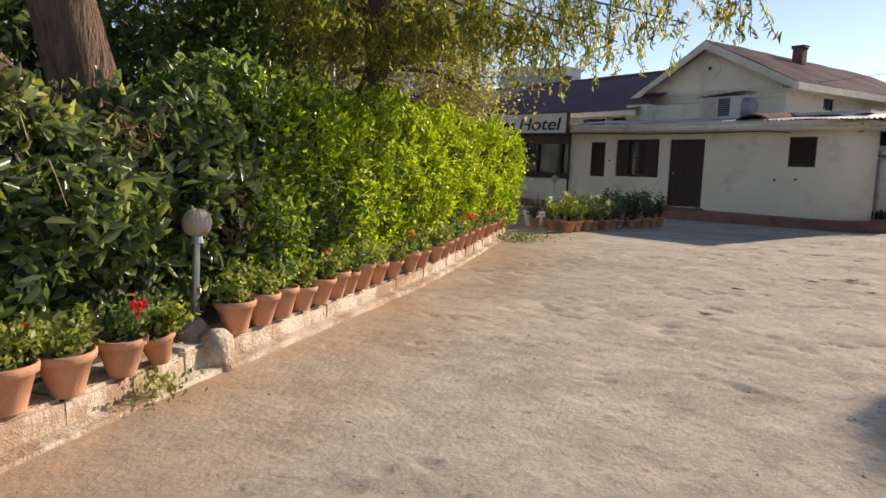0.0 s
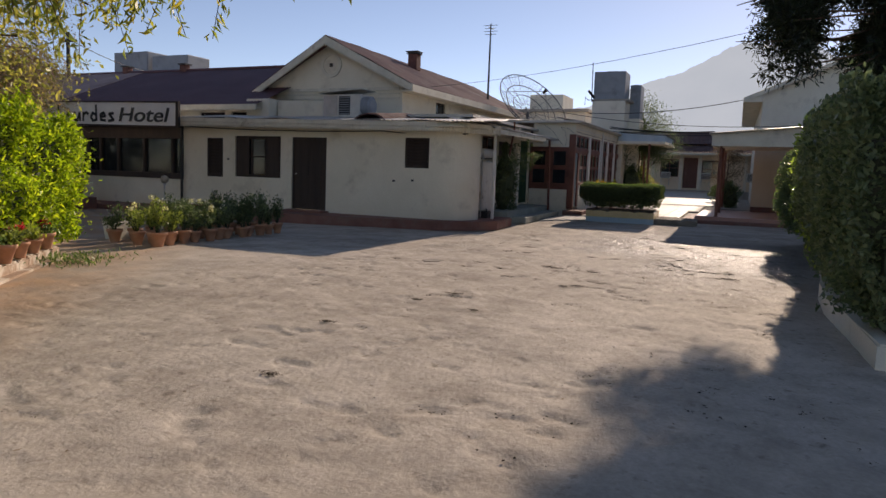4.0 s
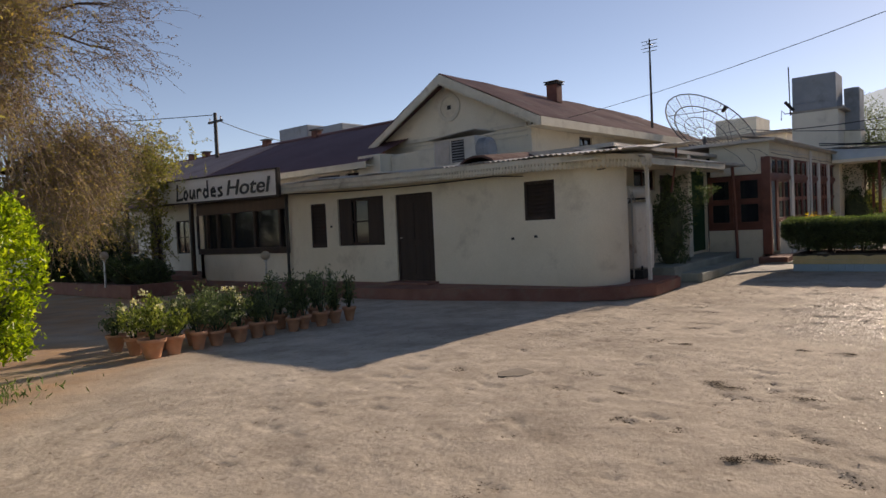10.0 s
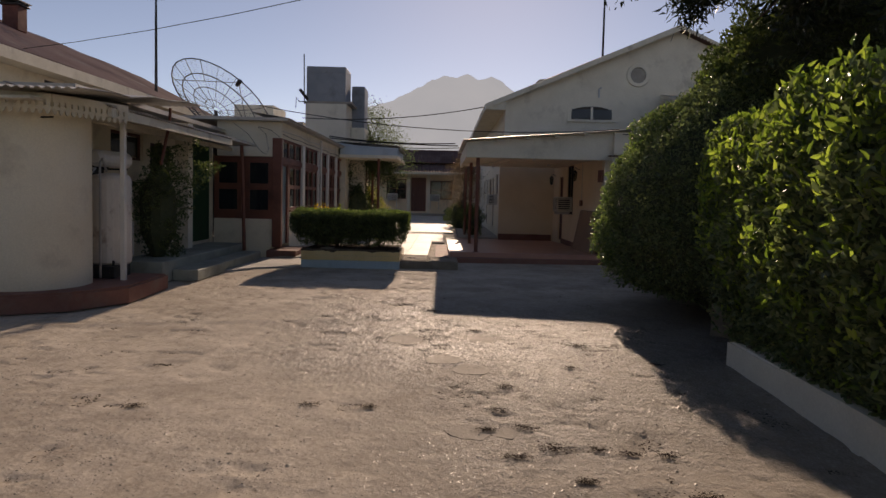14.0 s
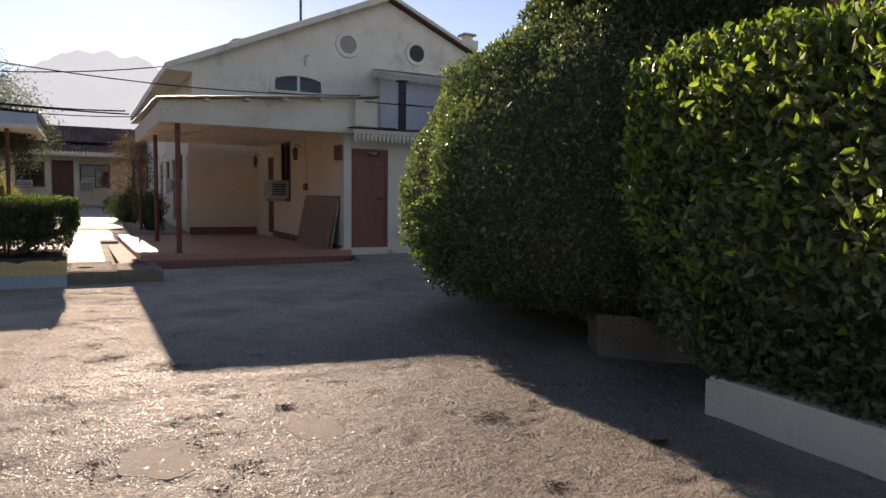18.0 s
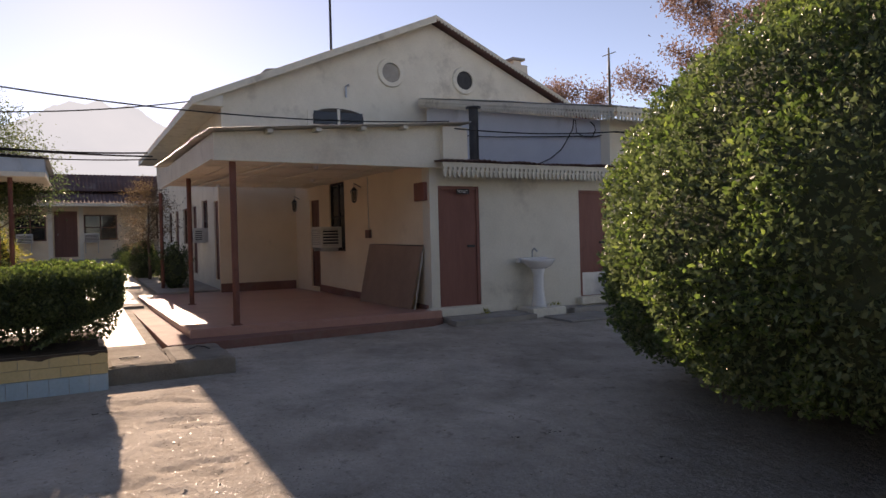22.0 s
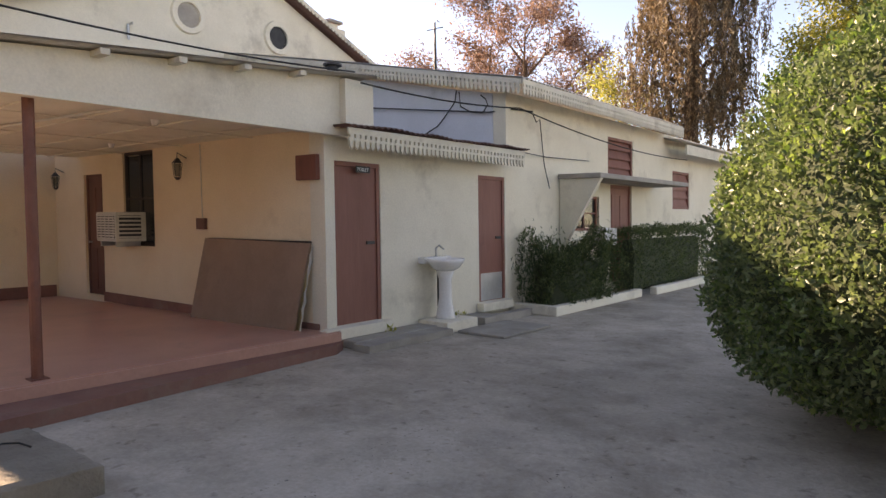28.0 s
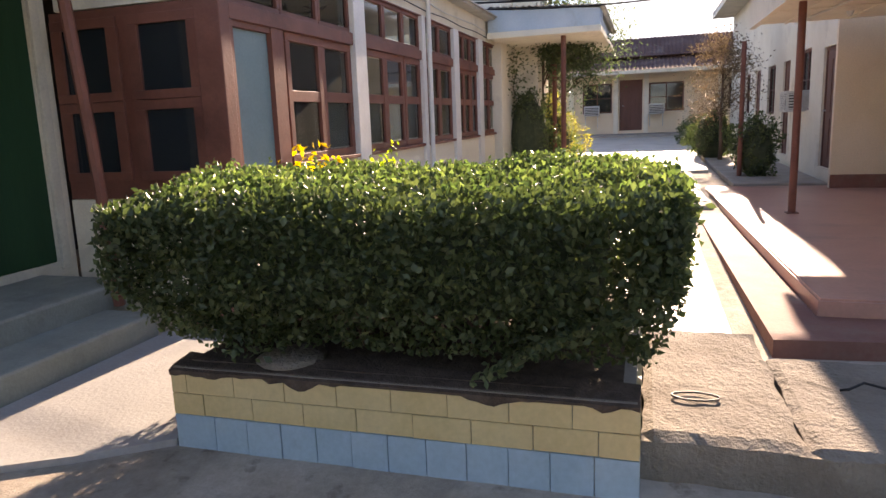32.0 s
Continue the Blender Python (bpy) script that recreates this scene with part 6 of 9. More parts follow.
# ---- water tower, dish, antenna, tanks ----
def build_tower():
    e = thing("tank_tower", 34.6, 6.3, "cream masonry tower that carries the water tanks", "tower")
    part("shaft", box(33.75, 35.4, 5.5, 7.05, 0, 4.95, 0.02), WHITE_WALL, e)
    part("stair_wing", box(35.0, 36.6, 4.95, 5.499, 0, 4.2, 0.02), WHITE_WALL, e)
    part("slab", box(33.74, 35.4, 5.3, 7.1, 4.951, 5.03), CONCRETE, e)
    t = thing("water_tank", 34.5, 6.3, "square grey steel water tank on a tower", "water tank", "roof tanks")
    part("shell", box(33.77, 35.2, 5.55, 7.02, 5.031, 6.33, 0.02), TANKGREY, t)
    for z in (5.3, 6.1):
        part("rib", box(33.75, 33.769, 5.58, 6.98, z, z + 0.03), TANKGREY, t)
    part("lid", box(34.2, 34.7, 6.0, 6.5, 6.351, 6.40), METAL, t)
    part("inlet_pipe", tube([(33.7, 7.08, 4.9), (33.66, 7.10, 6.75)], 0.022, 6), DARKMETAL, t)
    part("overflow_pipe", tube([(33.78, 6.98, 5.10), (33.55, 7.22, 5.42)], 0.06, 10), DARKMETAL, t, "stub of black overflow pipe")
    part("overflow_pipe", tube([(33.75, 7.02, 5.0), (33.6, 7.25, 4.98), (33.55, 7.35, 5.12), (33.55, 7.37, 4.75)], 0.02, 6), DARKMETAL, t)
    c = thing("water_tank", 34.7, 5.05, "narrow upright grey water tank beside the square one", "water tank", "roof tanks")
    part("shell", box(35.25, 36.4, 5.0, 5.52, 4.21, 5.85, 0.03), TANKGREY, c)
    part("lid", box(35.5, 36.1, 5.1, 5.4, 5.851, 5.89, 0.01), METAL, c)
    # tanks on the roof behind the long house
    for k, y in enumerate((33.5, 37.0)):
        r = thing("roof_tank", 35.6, y, "pale grey roof tank behind the long house", "water tank", "far roof tanks")
        part("shell", box(34.6, 36.6, y, y + 3.1, 6.6, 8.3 + 0.35 * k, 0.06), TANKGREY, r)
    h = thing("back_house", 36, 36, "flat roofed pale house behind", "house")
    part("wall", box(34, 42, 30, 46, 0, 6.4), WHITE_WALL, h)
    part("roof_slab", box(33.7, 42.3, 29.7, 46.3, 6.4, 6.6), CONCRETE, h)
    h2 = thing("distant_house", 62, 17, "two storey pale house beyond the roofs", "house")
    part("wall", box(58, 70, 12.5, 22, 0, 6.5), WHITE_WALL, h2)
    part("roof_slab", box(57.7, 70.3, 12.2, 22.3, 6.5, 6.75), CONCRETE, h2)
    part("stair_head", box(60, 64, 15, 18, 6.75, 8.2), WHITE_WALL, h2)
    for y in (13.5, 15.5, 17.5, 19.5):
        part("window", box(57.97, 57.999, y, y + 0.9, 4.2, 5.5), DARKWOOD, h2)


def build_dish():
    cx, cy, cz = 29.8, 9.05, 4.15
    e = thing("satellite_dish", cx, cy, "large mesh satellite dish on the roof, tilted to the sky", "satellite dish")
    ax = Vector((-0.37, -0.65, 0.60)).normalized()
    s = ax.cross(Vector((0, 0, 1))).normalized()
    u = s.cross(ax)
    R = 1.75
    def at(r, a):
        return Vector((cx, cy, cz)) + s * r * math.cos(a) + u * r * math.sin(a) + ax * (0.42 * (r / R) ** 2)
    for r in (0.4, 0.85, 1.3, 1.75):
        part("ring", tube([at(r, 2 * math.pi * k / 28) for k in range(29)], 0.014 if r < 1.2 else 0.022, 5), DISHGREY, e)
    for k in range(16):
        a = 2 * math.pi * k / 16
        part("rib", tube([at(0.1, a), at(0.65, a), at(1.2, a), at(1.75, a)], 0.011, 5), DISHGREY, e)
    for k in range(3):
        a = 2 * math.pi * k / 3 + 0.4
        part("feed_strut", tube([at(1.6, a), Vector((cx, cy, cz)) + ax * 1.25], 0.012, 5), DISHGREY, e)
    part("feed_horn", tube([Vector((cx, cy, cz)) + ax * 1.12, Vector((cx, cy, cz)) + ax * 1.34], [0.05, 0.08], 10), DARKMETAL, e)
    part("mast", tube([(cx, cy, 2.9), Vector((cx, cy, cz)) - ax * 0.05], 0.06, 10), DISHGREY, e)
    # fine mesh between the ribs
    bm = bmesh.new()
    for k in range(48):
        a = 2 * math.pi * k / 48
        add_tube(bm, [at(0.4, a), at(1.1, a), at(1.74, a)], 0.0035, 3, False)
    for r in np.linspace(0.4, 1.7, 20):
        add_tube(bm, [at(r, 2 * math.pi * k / 24) for k in range(25)], 0.0035, 3, False)
    part("wire_mesh", bm, DISHGREY, e)


def build_antenna(x, y, z0, z1, label, bars=4, name="antenna_mast"):
    e = thing(name, x, y, label, "antenna")
    part("mast", tube([(x, y, z0), (x, y, z0 + 0.7 * (z1 - z0)), (x, y, z1)], [0.05, 0.04, 0.025], 8), DARKMETAL, e)
    for k in range(bars):
        z = z1 - 0.08 - 0.13 * k
        w = 0.32 - 0.05 * (k % 2)
        part("element", tube([(x, y - w, z), (x, y + w, z)], 0.012, 6), DARKMETAL, e)
    part("boom", tube([(x - 0.3, y, z1 - 0.2), (x + 0.3, y, z1 - 0.2)], 0.014, 6), DARKMETAL, e)


build_tower()
build_dish()
build_antenna(29.75, 10.96, 4.6, 8.0, "tall thin television antenna mast on the roof")
build_antenna(36, -4.6, 6.5, 10.5, "thin aerial rod on the gabled roof", 0, "aerial_rod")
build_antenna(31, -12, 4.7, 7.2, "thin aerial rod behind the lean-to roof", 0, "aerial_rod")


def build_utility_pole(x, y, h):
    e = thing("utility_pole", x, y, "dark steel utility pole with a cross arm", "utility pole")
    part("pole", tube([(x, y, 0), (x, y, h)], [0.12, 0.08], 10), DARKMETAL, e)
    part("cross_arm", box(x - 0.05, x + 0.05, y - 0.55, y + 0.55, h - 0.45, h - 0.36), DARKMETAL, e)
    for d in (-0.45, 0.0, 0.45):
        part("insulator", tube([(x, y + d, h - 0.36), (x, y + d, h - 0.2)], [0.04, 0.03], 8), PORCELAIN, e)


build_utility_pole(22.4, 28.6, 7.15)


def cable(points, r=0.012, sag=0.3, label="black sagging overhead cable", n=14):
    (x0, y0, z0), (x1, y1, z1) = points
    pts = [(x0 + (x1 - x0) * k / n, y0 + (y1 - y0) * k / n, z0 + (z1 - z0) * k / n - 4 * sag * (k / n) * (1 - k / n)) for k in range(n + 1)]
    tagged(part("overhead_cable", tube(pts, r, 5), CABLE, lift=False), label, "cable", "overhead cables")


cable(((22.4, 28.6, 7.2), (4, 46, 7.6)), 0.018, 0.5)
cable(((22.4, 28.6, 7.0), (34, 34, 7.3)), 0.018, 0.4)
cable(((27, 19, 5.3), (12, -5.6, 5.0)), 0.006, 0.9)
cable(((24.4, 6.2, 3.80), (24.4, -2.4, 3.44)), 0.010, 0.28)
cable(((24.4, -2.5, 3.33), (24.4, -6.0, 3.48)), 0.012, 0.06)
cable(((24.4, -6.0, 3.48), (24.45, -14, 3.2)), 0.012, 0.15)
cable(((33.0, 7.0, 4.66), (32.3, 0.4, 5.1)), 0.016, 0.2)
cable(((33.0, 6.0, 3.95), (31.8, 1.3, 3.66)), 0.02, 0.05)
cable(((33.0, 6.0, 4.02), (31.8, 1.4, 3.74)), 0.02, 0.10)
cable(((33.0, 6.2, 3.86), (31.8, 1.2, 3.60)), 0.014, 0.12)


def wall_wire(points, r=0.012, label="black cable looped over the lean-to wall"):
    tagged(part("wall_cable", tube(points, r, 5), CABLE, lift=False), label, "cable", "cables on the lean-to")


wall_wire([(30.9, -6.08, 4.42), (28.6, -6.08, 4.02), (26.84, -6.08, 3.76), (25.6, -6.08, 3.58), (25.06, -6.08, 3.50), (24.72, -6.3, 3.54), (24.70, -6.9, 3.57)])
wall_wire([(25.72, -6.08, 3.95), (25.75, -6.07, 3.75), (26.0, -6.07, 3.5), (26.14, -6.07, 3.38), (26.5, -6.07, 3.24), (27.0, -6.07, 3.16)])
wall_wire([(25.66, -6.07, 3.92), (25.62, -6.06, 3.66), (25.40, -6.06, 3.54), (25.16, -6.06, 3.50), (25.06, -6.06, 3.62), (25.1, -6.06, 3.72), (25.2, -6.06, 3.80)])
wall_wire([(24.69, -6.85, 3.57), (24.69, -7.0, 3.40), (24.69, -7.12, 3.46), (24.69, -7.2, 3.0), (24.69, -7.26, 2.67), (24.69, -7.36, 2.45), (24.69, -7.44, 2.27)], 0.009)
wall_wire([(24.69, -6.1, 2.86), (24.69, -7.3, 2.82), (24.69, -9.0, 2.86)], 0.008)
cable(((16.6, 15.9, 2.62), (16.56, 9.0, 2.52)), 0.012, 0.06)
cable(((16.56, 9.0, 2.52), (16.85, 6.7, 2.48)), 0.012, 0.05)


# ---- pale blue canopy at the passage end ----
def build_blue_canopy():
    e = thing("entry_canopy", 36, 5, "pale blue flat canopy over the court entrance", "canopy")
    sl = bmesh.new()
    add_prism(sl, [(3.50, 3.02), (3.50, 3.32), (5.60, 3.43), (5.60, 3.02)], lambda u, v, d: Vector((d, u, v)), 33.0, 33.74)
    part("front_fascia", sl, BLUETRIM, e)
    part("slab", box(33.741, 38.0, 3.55, 5.45, 3.02, 3.32, 0.02), BLUETRIM, e)
    part("soffit_ledge", box(32.98, 38.0, 3.48, 5.62, 2.90, 3.019, 0.015), WHITE_WALL, e)
    part("sheet", corrugated((32.9, 3.42, 3.36), (38.1, 3.42, 3.36), (32.9, 5.6, 3.48), 0.12, 0.014, 2), TIN_GREY, e)
    for x, y in ((33.3, 4.20), (35.2, 4.62)):
        part("post", tube([(x, y, 0), (x, y, 2.90)], 0.05, 8), RUST, e)


build_blue_canopy()


# ---- walkway and steps round the planter ----
def build_walkway():
    p = bmesh.new()
    add_prism(p, [(24.0, 5.72), (24.0, 2.1), (30.25, 2.1), (30.25, 1.7), (47.2, 1.7), (47.2, 5.72)], lambda u, v, d: Vector((u, v, d)), -0.02, 0.055)
    walk_bed = tagged(part("pavement", p, CONCRETE), "pale worn concrete walkway in full sun", "walkway", kind="structure")
    rnd = random.Random(14)
    x = 24.02
    while x < 34.5:
        w = rnd.uniform(0.85, 1.1)
        for y0, y1 in ((2.12, 2.66), (2.67, 3.7), (3.71, 4.7), (4.71, 5.6)) if x < 30 else ((1.75, 2.66), (2.67, 3.7), (3.71, 4.7), (4.71, 5.6)):
            part("paving_slab", box(x + 0.006, x + w - 0.006, y0, y1 - 0.004, 0.056, 0.068 + rnd.uniform(-0.002, 0.002)), PAVING, walk_bed)
        x += w
    ct = bmesh.new()
    add_prism(ct, [(36.0, 0.05), (36.02, 0.072), (47.19, 0.41), (47.19, 0.0), (36.0, 0.0)], lambda u, v, d: Vector((u, d, v)), 1.32, 9.5)
    tagged(part("pavement", ct, PAVING), "pale cement court that slopes up to the rooms", "court", kind="structure")
    ap = bmesh.new()
    add_prism(ap, [(22.4, 4.74), (22.9, 4.80), (24.0, 4.80), (24.0, 5.94), (21.2, 5.94), (21.9, 5.55), (22.15, 5.1)], lambda u, v, d: Vector((u, v, d)), -0.02, 0.035)
    tagged(part("pavement", ap, APRON), "pale concrete apron beside the planter", "walkway", kind="structure")
    s = thing("inspection_slab", 23.3, 2.0, "thick cracked concrete slab with wire lifting handles", "slab")
    def rough_slab(x0, x1, y0, y1, top, seed):
        """A cast slab: chipped rim, pocked top."""
        bm, n, m = bmesh.new(), 22, 14
        def at(i, j, z):
            u, v = i / n, j / m
            edge = min(i, n - i, j, m - j) == 0
            x, y = x0 + (x1 - x0) * u, y0 + (y1 - y0) * v
            d = 0.022 * noise.noise((x * 6, y * 6, seed))
            zz = z + (0.006 * noise.noise((x * 9, y * 9, seed)) + 0.004 * noise.noise((x * 26, y * 26, seed)) - (0.018 + 0.02 * abs(noise.noise((x * 11, y * 11, seed))) if edge else 0)) if z > 0.05 else z
            return (x + (d if i in (0, n) else 0), y + (d if j in (0, m) else 0), zz)
        g = [[bm.verts.new(at(i, j, top)) for j in range(m + 1)] for i in range(n + 1)]
        for i in range(n):
            for j in range(m):
                bm.faces.new((g[i][j], g[i + 1][j], g[i + 1][j + 1], g[i][j + 1]))
        ring = [(i, 0) for i in range(n)] + [(n, j) for j in range(m)] + [(i, m) for i in range(n, 0, -1)] + [(0, j) for j in range(m, 0, -1)]
        low = [bm.verts.new(at(i, j, 0.0)) for i, j in ring]
        for k in range(len(ring)):
            q = (k + 1) % len(ring)
            bm.faces.new((g[ring[k][0]][ring[k][1]], g[ring[q][0]][ring[q][1]], low[q], low[k]))
        return bm
    part("slab_half", rough_slab(22.56, 23.99, 2.045, 2.645, 0.19, 1.0), EARTHY, s)
    part("slab_half", rough_slab(22.55, 23.6, 1.41, 2.04, 0.188, 5.0), EARTHY, s)
    oval = [(22.96 + 0.045 * math.cos(a), 2.42 + 0.10 * math.sin(a), 0.203) for a in [2 * math.pi * k / 16 for k in range(17)]]
    part("wire_handle", tube(oval, 0.005, 6), CABLE, s)
    part("wire_handle", tube([(23.10, 1.58, 0.195), (23.17, 1.62, 0.215), (23.20, 1.70, 0.225), (23.15, 1.77, 0.21), (23.17, 1.80, 0.195)], 0.006, 6), CABLE, s)

build_walkway()


# ---- tiled planter with its clipped hedge ----
def build_planter():
    e = thing("planter_box", 23.2, 3.75, "low planter faced with yellow and blue glazed tiles", "planter")
    part("wall", box(22.42, 23.98, 2.72, 4.76, 0, 0.395), CONCRETE, e)
    part("soil", box(22.47, 23.93, 2.77, 4.71, 0.396, 0.42), SOIL, e)
    part("rim", box(22.40, 22.469, 2.71, 4.77, 0.396, 0.409, 0.004), EARTHY, e)
    rnd = random.Random(4)
    def tile(name, y0, y1, z0, z1, mat):
        o = rnd.uniform(-0.003, 0.003)
        part(name, box(22.395 + o, 22.419, y0 + 0.002, y1 - 0.002, z0 + 0.002, z1 - 0.002), mat, e)
    for z0, z1, w, mat, off in ((0.01, 0.18, 0.17, BTILE, 0.0), (0.18, 0.285, 0.25, YTILE, 0.1), (0.285, 0.385, 0.25, YTILE, 0.0)):
        y = 2.70
        first = True
        while y < 4.779:
            y1 = min(4.78, y + (w - off if first and off else w) * (1 + rnd.uniform(-0.02, 0.02)))
            if 4.78 - y1 < 0.05:
                y1 = 4.78
            tile("tile", y, y1, z0, z1, mat)
            y, first = y1, False
    for z0, z1, mat in ((0.01, 0.18, BTILE), (0.18, 0.285, YTILE), (0.285, 0.385, YTILE)):
        x = 22.42
        while x < 23.97:
            for yy in (2.70, 4.76):
                part("tile", box(x + 0.002, min(x + 0.25, 23.98) - 0.002, yy, yy + 0.02, z0 + 0.002, z1 - 0.002), mat, e)
            x += 0.25
    sp = bmesh.new()
    n = 60
    rows = []
    for k in range(n + 1):
        y = 2.70 + 2.08 * k / n
        f = max(0.0, noise.noise((y * 3.0, 3.3, 0)) + 0.8 * noise.noise((y * 13.0, 1.3, 0)) - 0.12)
        rows.append([sp.verts.new(v) for v in ((22.55, y, 0.425 + 0.02 * noise.noise((y * 4, 0, 0))), (22.42, y, 0.412), (22.384, y, 0.398 - 0.003 * f), (22.386, y, 0.388 - 0.05 * f), (22.44, y, 0.36))])
    for a, b in zip(rows, rows[1:]):
        for q in range(4):
            sp.faces.new((a[q], a[q + 1], b[q + 1], b[q]))
    part("spilled_soil", sp, SOIL, e, "dark earth spilling over the tiled rim")
    st = bmesh.new()
    add_lathe(st, [(0.02, 0.40), (0.15, 0.41), (0.165, 0.425), (0.12, 0.445), (0.03, 0.452)], 16, 22.58, 4.25)
    part("stone", st, EARTHY, e, "flat grey stone in the soil", smooth=True)
    e.location.y -= 0.05
    e.location.z -= 0.015
    h = thing("box_hedge", 23.2, 3.7, "clipped dark green box hedge in the tiled planter", "hedge")
    line = [(23.15, 2.50), (23.15, 3.2), (23.15, 4.0), (23.15, 4.95)]
    P, N = hedge_points(line, 1.78, 0.50, 1.185, 68000, 11, 0.06, 0.25, 0.5)
    low = np.clip((0.92 + lump(P, 2.5, 0.12, 6) - P[:, 2]) / 0.4, 0, 1)
    P[:, 1] = 3.72 + (P[:, 1] - 3.72) * (1 - 0.17 * low)
    leaf_object("foliage", P, N, 0.037, BOXLEAF, h, 12, 0.6, 0.6, 0.3)
    # lighter green leaves colour the top as if the sun lay on it
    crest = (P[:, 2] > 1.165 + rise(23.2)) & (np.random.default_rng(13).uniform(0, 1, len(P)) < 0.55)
    leaf_object("sunlit_crest", P[crest] + N[crest] * 0.015, N[crest], 0.033, GREEN, h, 14, 0.6, 0.6, 0.3)
    part("shade_core", hedge_core([(23.15, 2.62), (23.15, 3.3), (23.15, 4.0), (23.15, 4.83)], 1.7, 0.62, 1.22, 0.2), TWIG, h)
    rnd = random.Random(8)
    for k in range(16):
        x, y = 22.75 + 0.95 * rnd.random(), 2.95 + 1.6 * rnd.random()
        part("stem", tube([(x, y, 0.40), (x + rnd.uniform(-0.05, 0.05), y + rnd.uniform(-0.05, 0.05), 0.85)], [0.022, 0.014], 6), BARK, h)
    rng = np.random.default_rng(5)
    Q = np.column_stack([rng.normal(23.6, 0.05, 40), rng.normal(4.55, 0.09, 40), rng.uniform(1.18, 1.34, 40) + rise(23.6)])
    leaf_object("yellow_shoots", Q, np.tile((0, 0, 1.0), (40, 1)), 0.055, YELLOW, h, 6, 0.5, kind="stuff")
    Q = np.column_stack([rng.normal(23.8, 0.03, 30), rng.normal(4.15, 0.05, 30), rng.uniform(1.18, 1.34, 30) + rise(23.6)])
    leaf_object("fresh_shoots", Q, np.tile((0, 0, 1.0), (30, 1)), 0.05, LIME, h, 7, 0.5, kind="stuff")


build_planter()


# ---- left garden edge: kerb wall, pots, hedge, lamp, trees ----
KERB = [(-3.4, 1.2), (-2.2, 2.05), (-1.18, 2.83), (-0.15, 3.57), (0.95, 4.27), (1.81, 4.85), (2.75, 5.47), (3.9, 6.32), (5.22, 7.36), (6.0, 7.98), (6.75, 8.56), (7.45, 9.1)]


def offset_line(line, d):
    out = []
    for k, p in enumerate(line):
        a, b = Vector(line[max(k - 1, 0)]), Vector(line[min(k + 1, len(line) - 1)])
        t = (b - a).normalized()
        out.append((p[0] - t.y * d, p[1] + t.x * d))
    return out


def build_kerb_wall():
    e = thing("garden_kerb", 2, 5, "low flaking whitewashed garden kerb wall", "kerb wall")
    rnd = random.Random(3)
    inner, wide = offset_line(KERB, 0.10), offset_line(KERB, 0.42)
    for k in range(len(KERB) - 1):
        n = 3
        for j in range(n):
            def mix(line, f):
                return Vector((*line[k], 0)).lerp(Vector((*line[k + 1], 0)), f)
            f0, f1 = j / n + 0.004, (j + 1) / n - 0.004
            h = 0.165 + rnd.uniform(-0.014, 0.014)
            bm = bmesh.new()
            a = [mix(inner, f0), mix(inner, f1), mix(wide, f1), mix(wide, f0)]
            lo = [bm.verts.new(p + Vector((0, 0, 0.0))) for p in a]
            hi = [bm.verts.new(p + Vector((rnd.uniform(-0.012, 0.012), rnd.uniform(-0.012, 0.012), h))) for p in a]
            bm.faces.new(list(reversed(lo)))
            bm.faces.new(hi)
            for q in range(4):
                bm.faces.new((lo[q], lo[(q + 1) % 4], hi[(q + 1) % 4], hi[q]))
            bmesh.ops.bevel(bm, geom=[x for x in bm.edges if x.verts[0].co.z > 0.1 and x.verts[1].co.z > 0.1], offset=0.02, segments=2, affect="EDGES")
            part("kerb_stone", bm, KERBWASH, e)
    fb = bmesh.new()
    outer = KERB
    for k in range(len(KERB) - 1):
        vs = [fb.verts.new((*p, z)) for p, z in ((outer[k], 0.03), (outer[k + 1], 0.03), (inner[k + 1], 0.035), (inner[k], 0.035), (outer[k], -0.03), (outer[k + 1], -0.03))]
        fb.faces.new(vs[:4])
        fb.faces.new((vs[0], vs[4], vs[5], vs[1]))
    part("kerb_foot", fb, KERBWASH, e)
    bed = bmesh.new()
    back = offset_line(KERB, 5.0)
    for k in range(len(KERB) - 1):
        bed.faces.new([bed.verts.new((*p, 0.14)) for p in (wide[k], wide[k + 1], back[k + 1], back[k])])
    tagged(part("ground", bed, SOIL), "dark planted garden soil behind the kerb", "ground", kind="structure")


build_kerb_wall()


def pot_mesh(r, h):
    bm = bmesh.new()
    add_lathe(bm, [(r * 0.54, 0), (r * 0.56, 0.01), (r * 0.90, h * 0.80), (r * 0.93, h * 0.80), (r * 1.02, h * 0.81), (r * 1.05, h * 0.98), (r * 1.03, h), (r * 0.92, h), (r * 0.88, h * 0.88)], 20)
    return bm


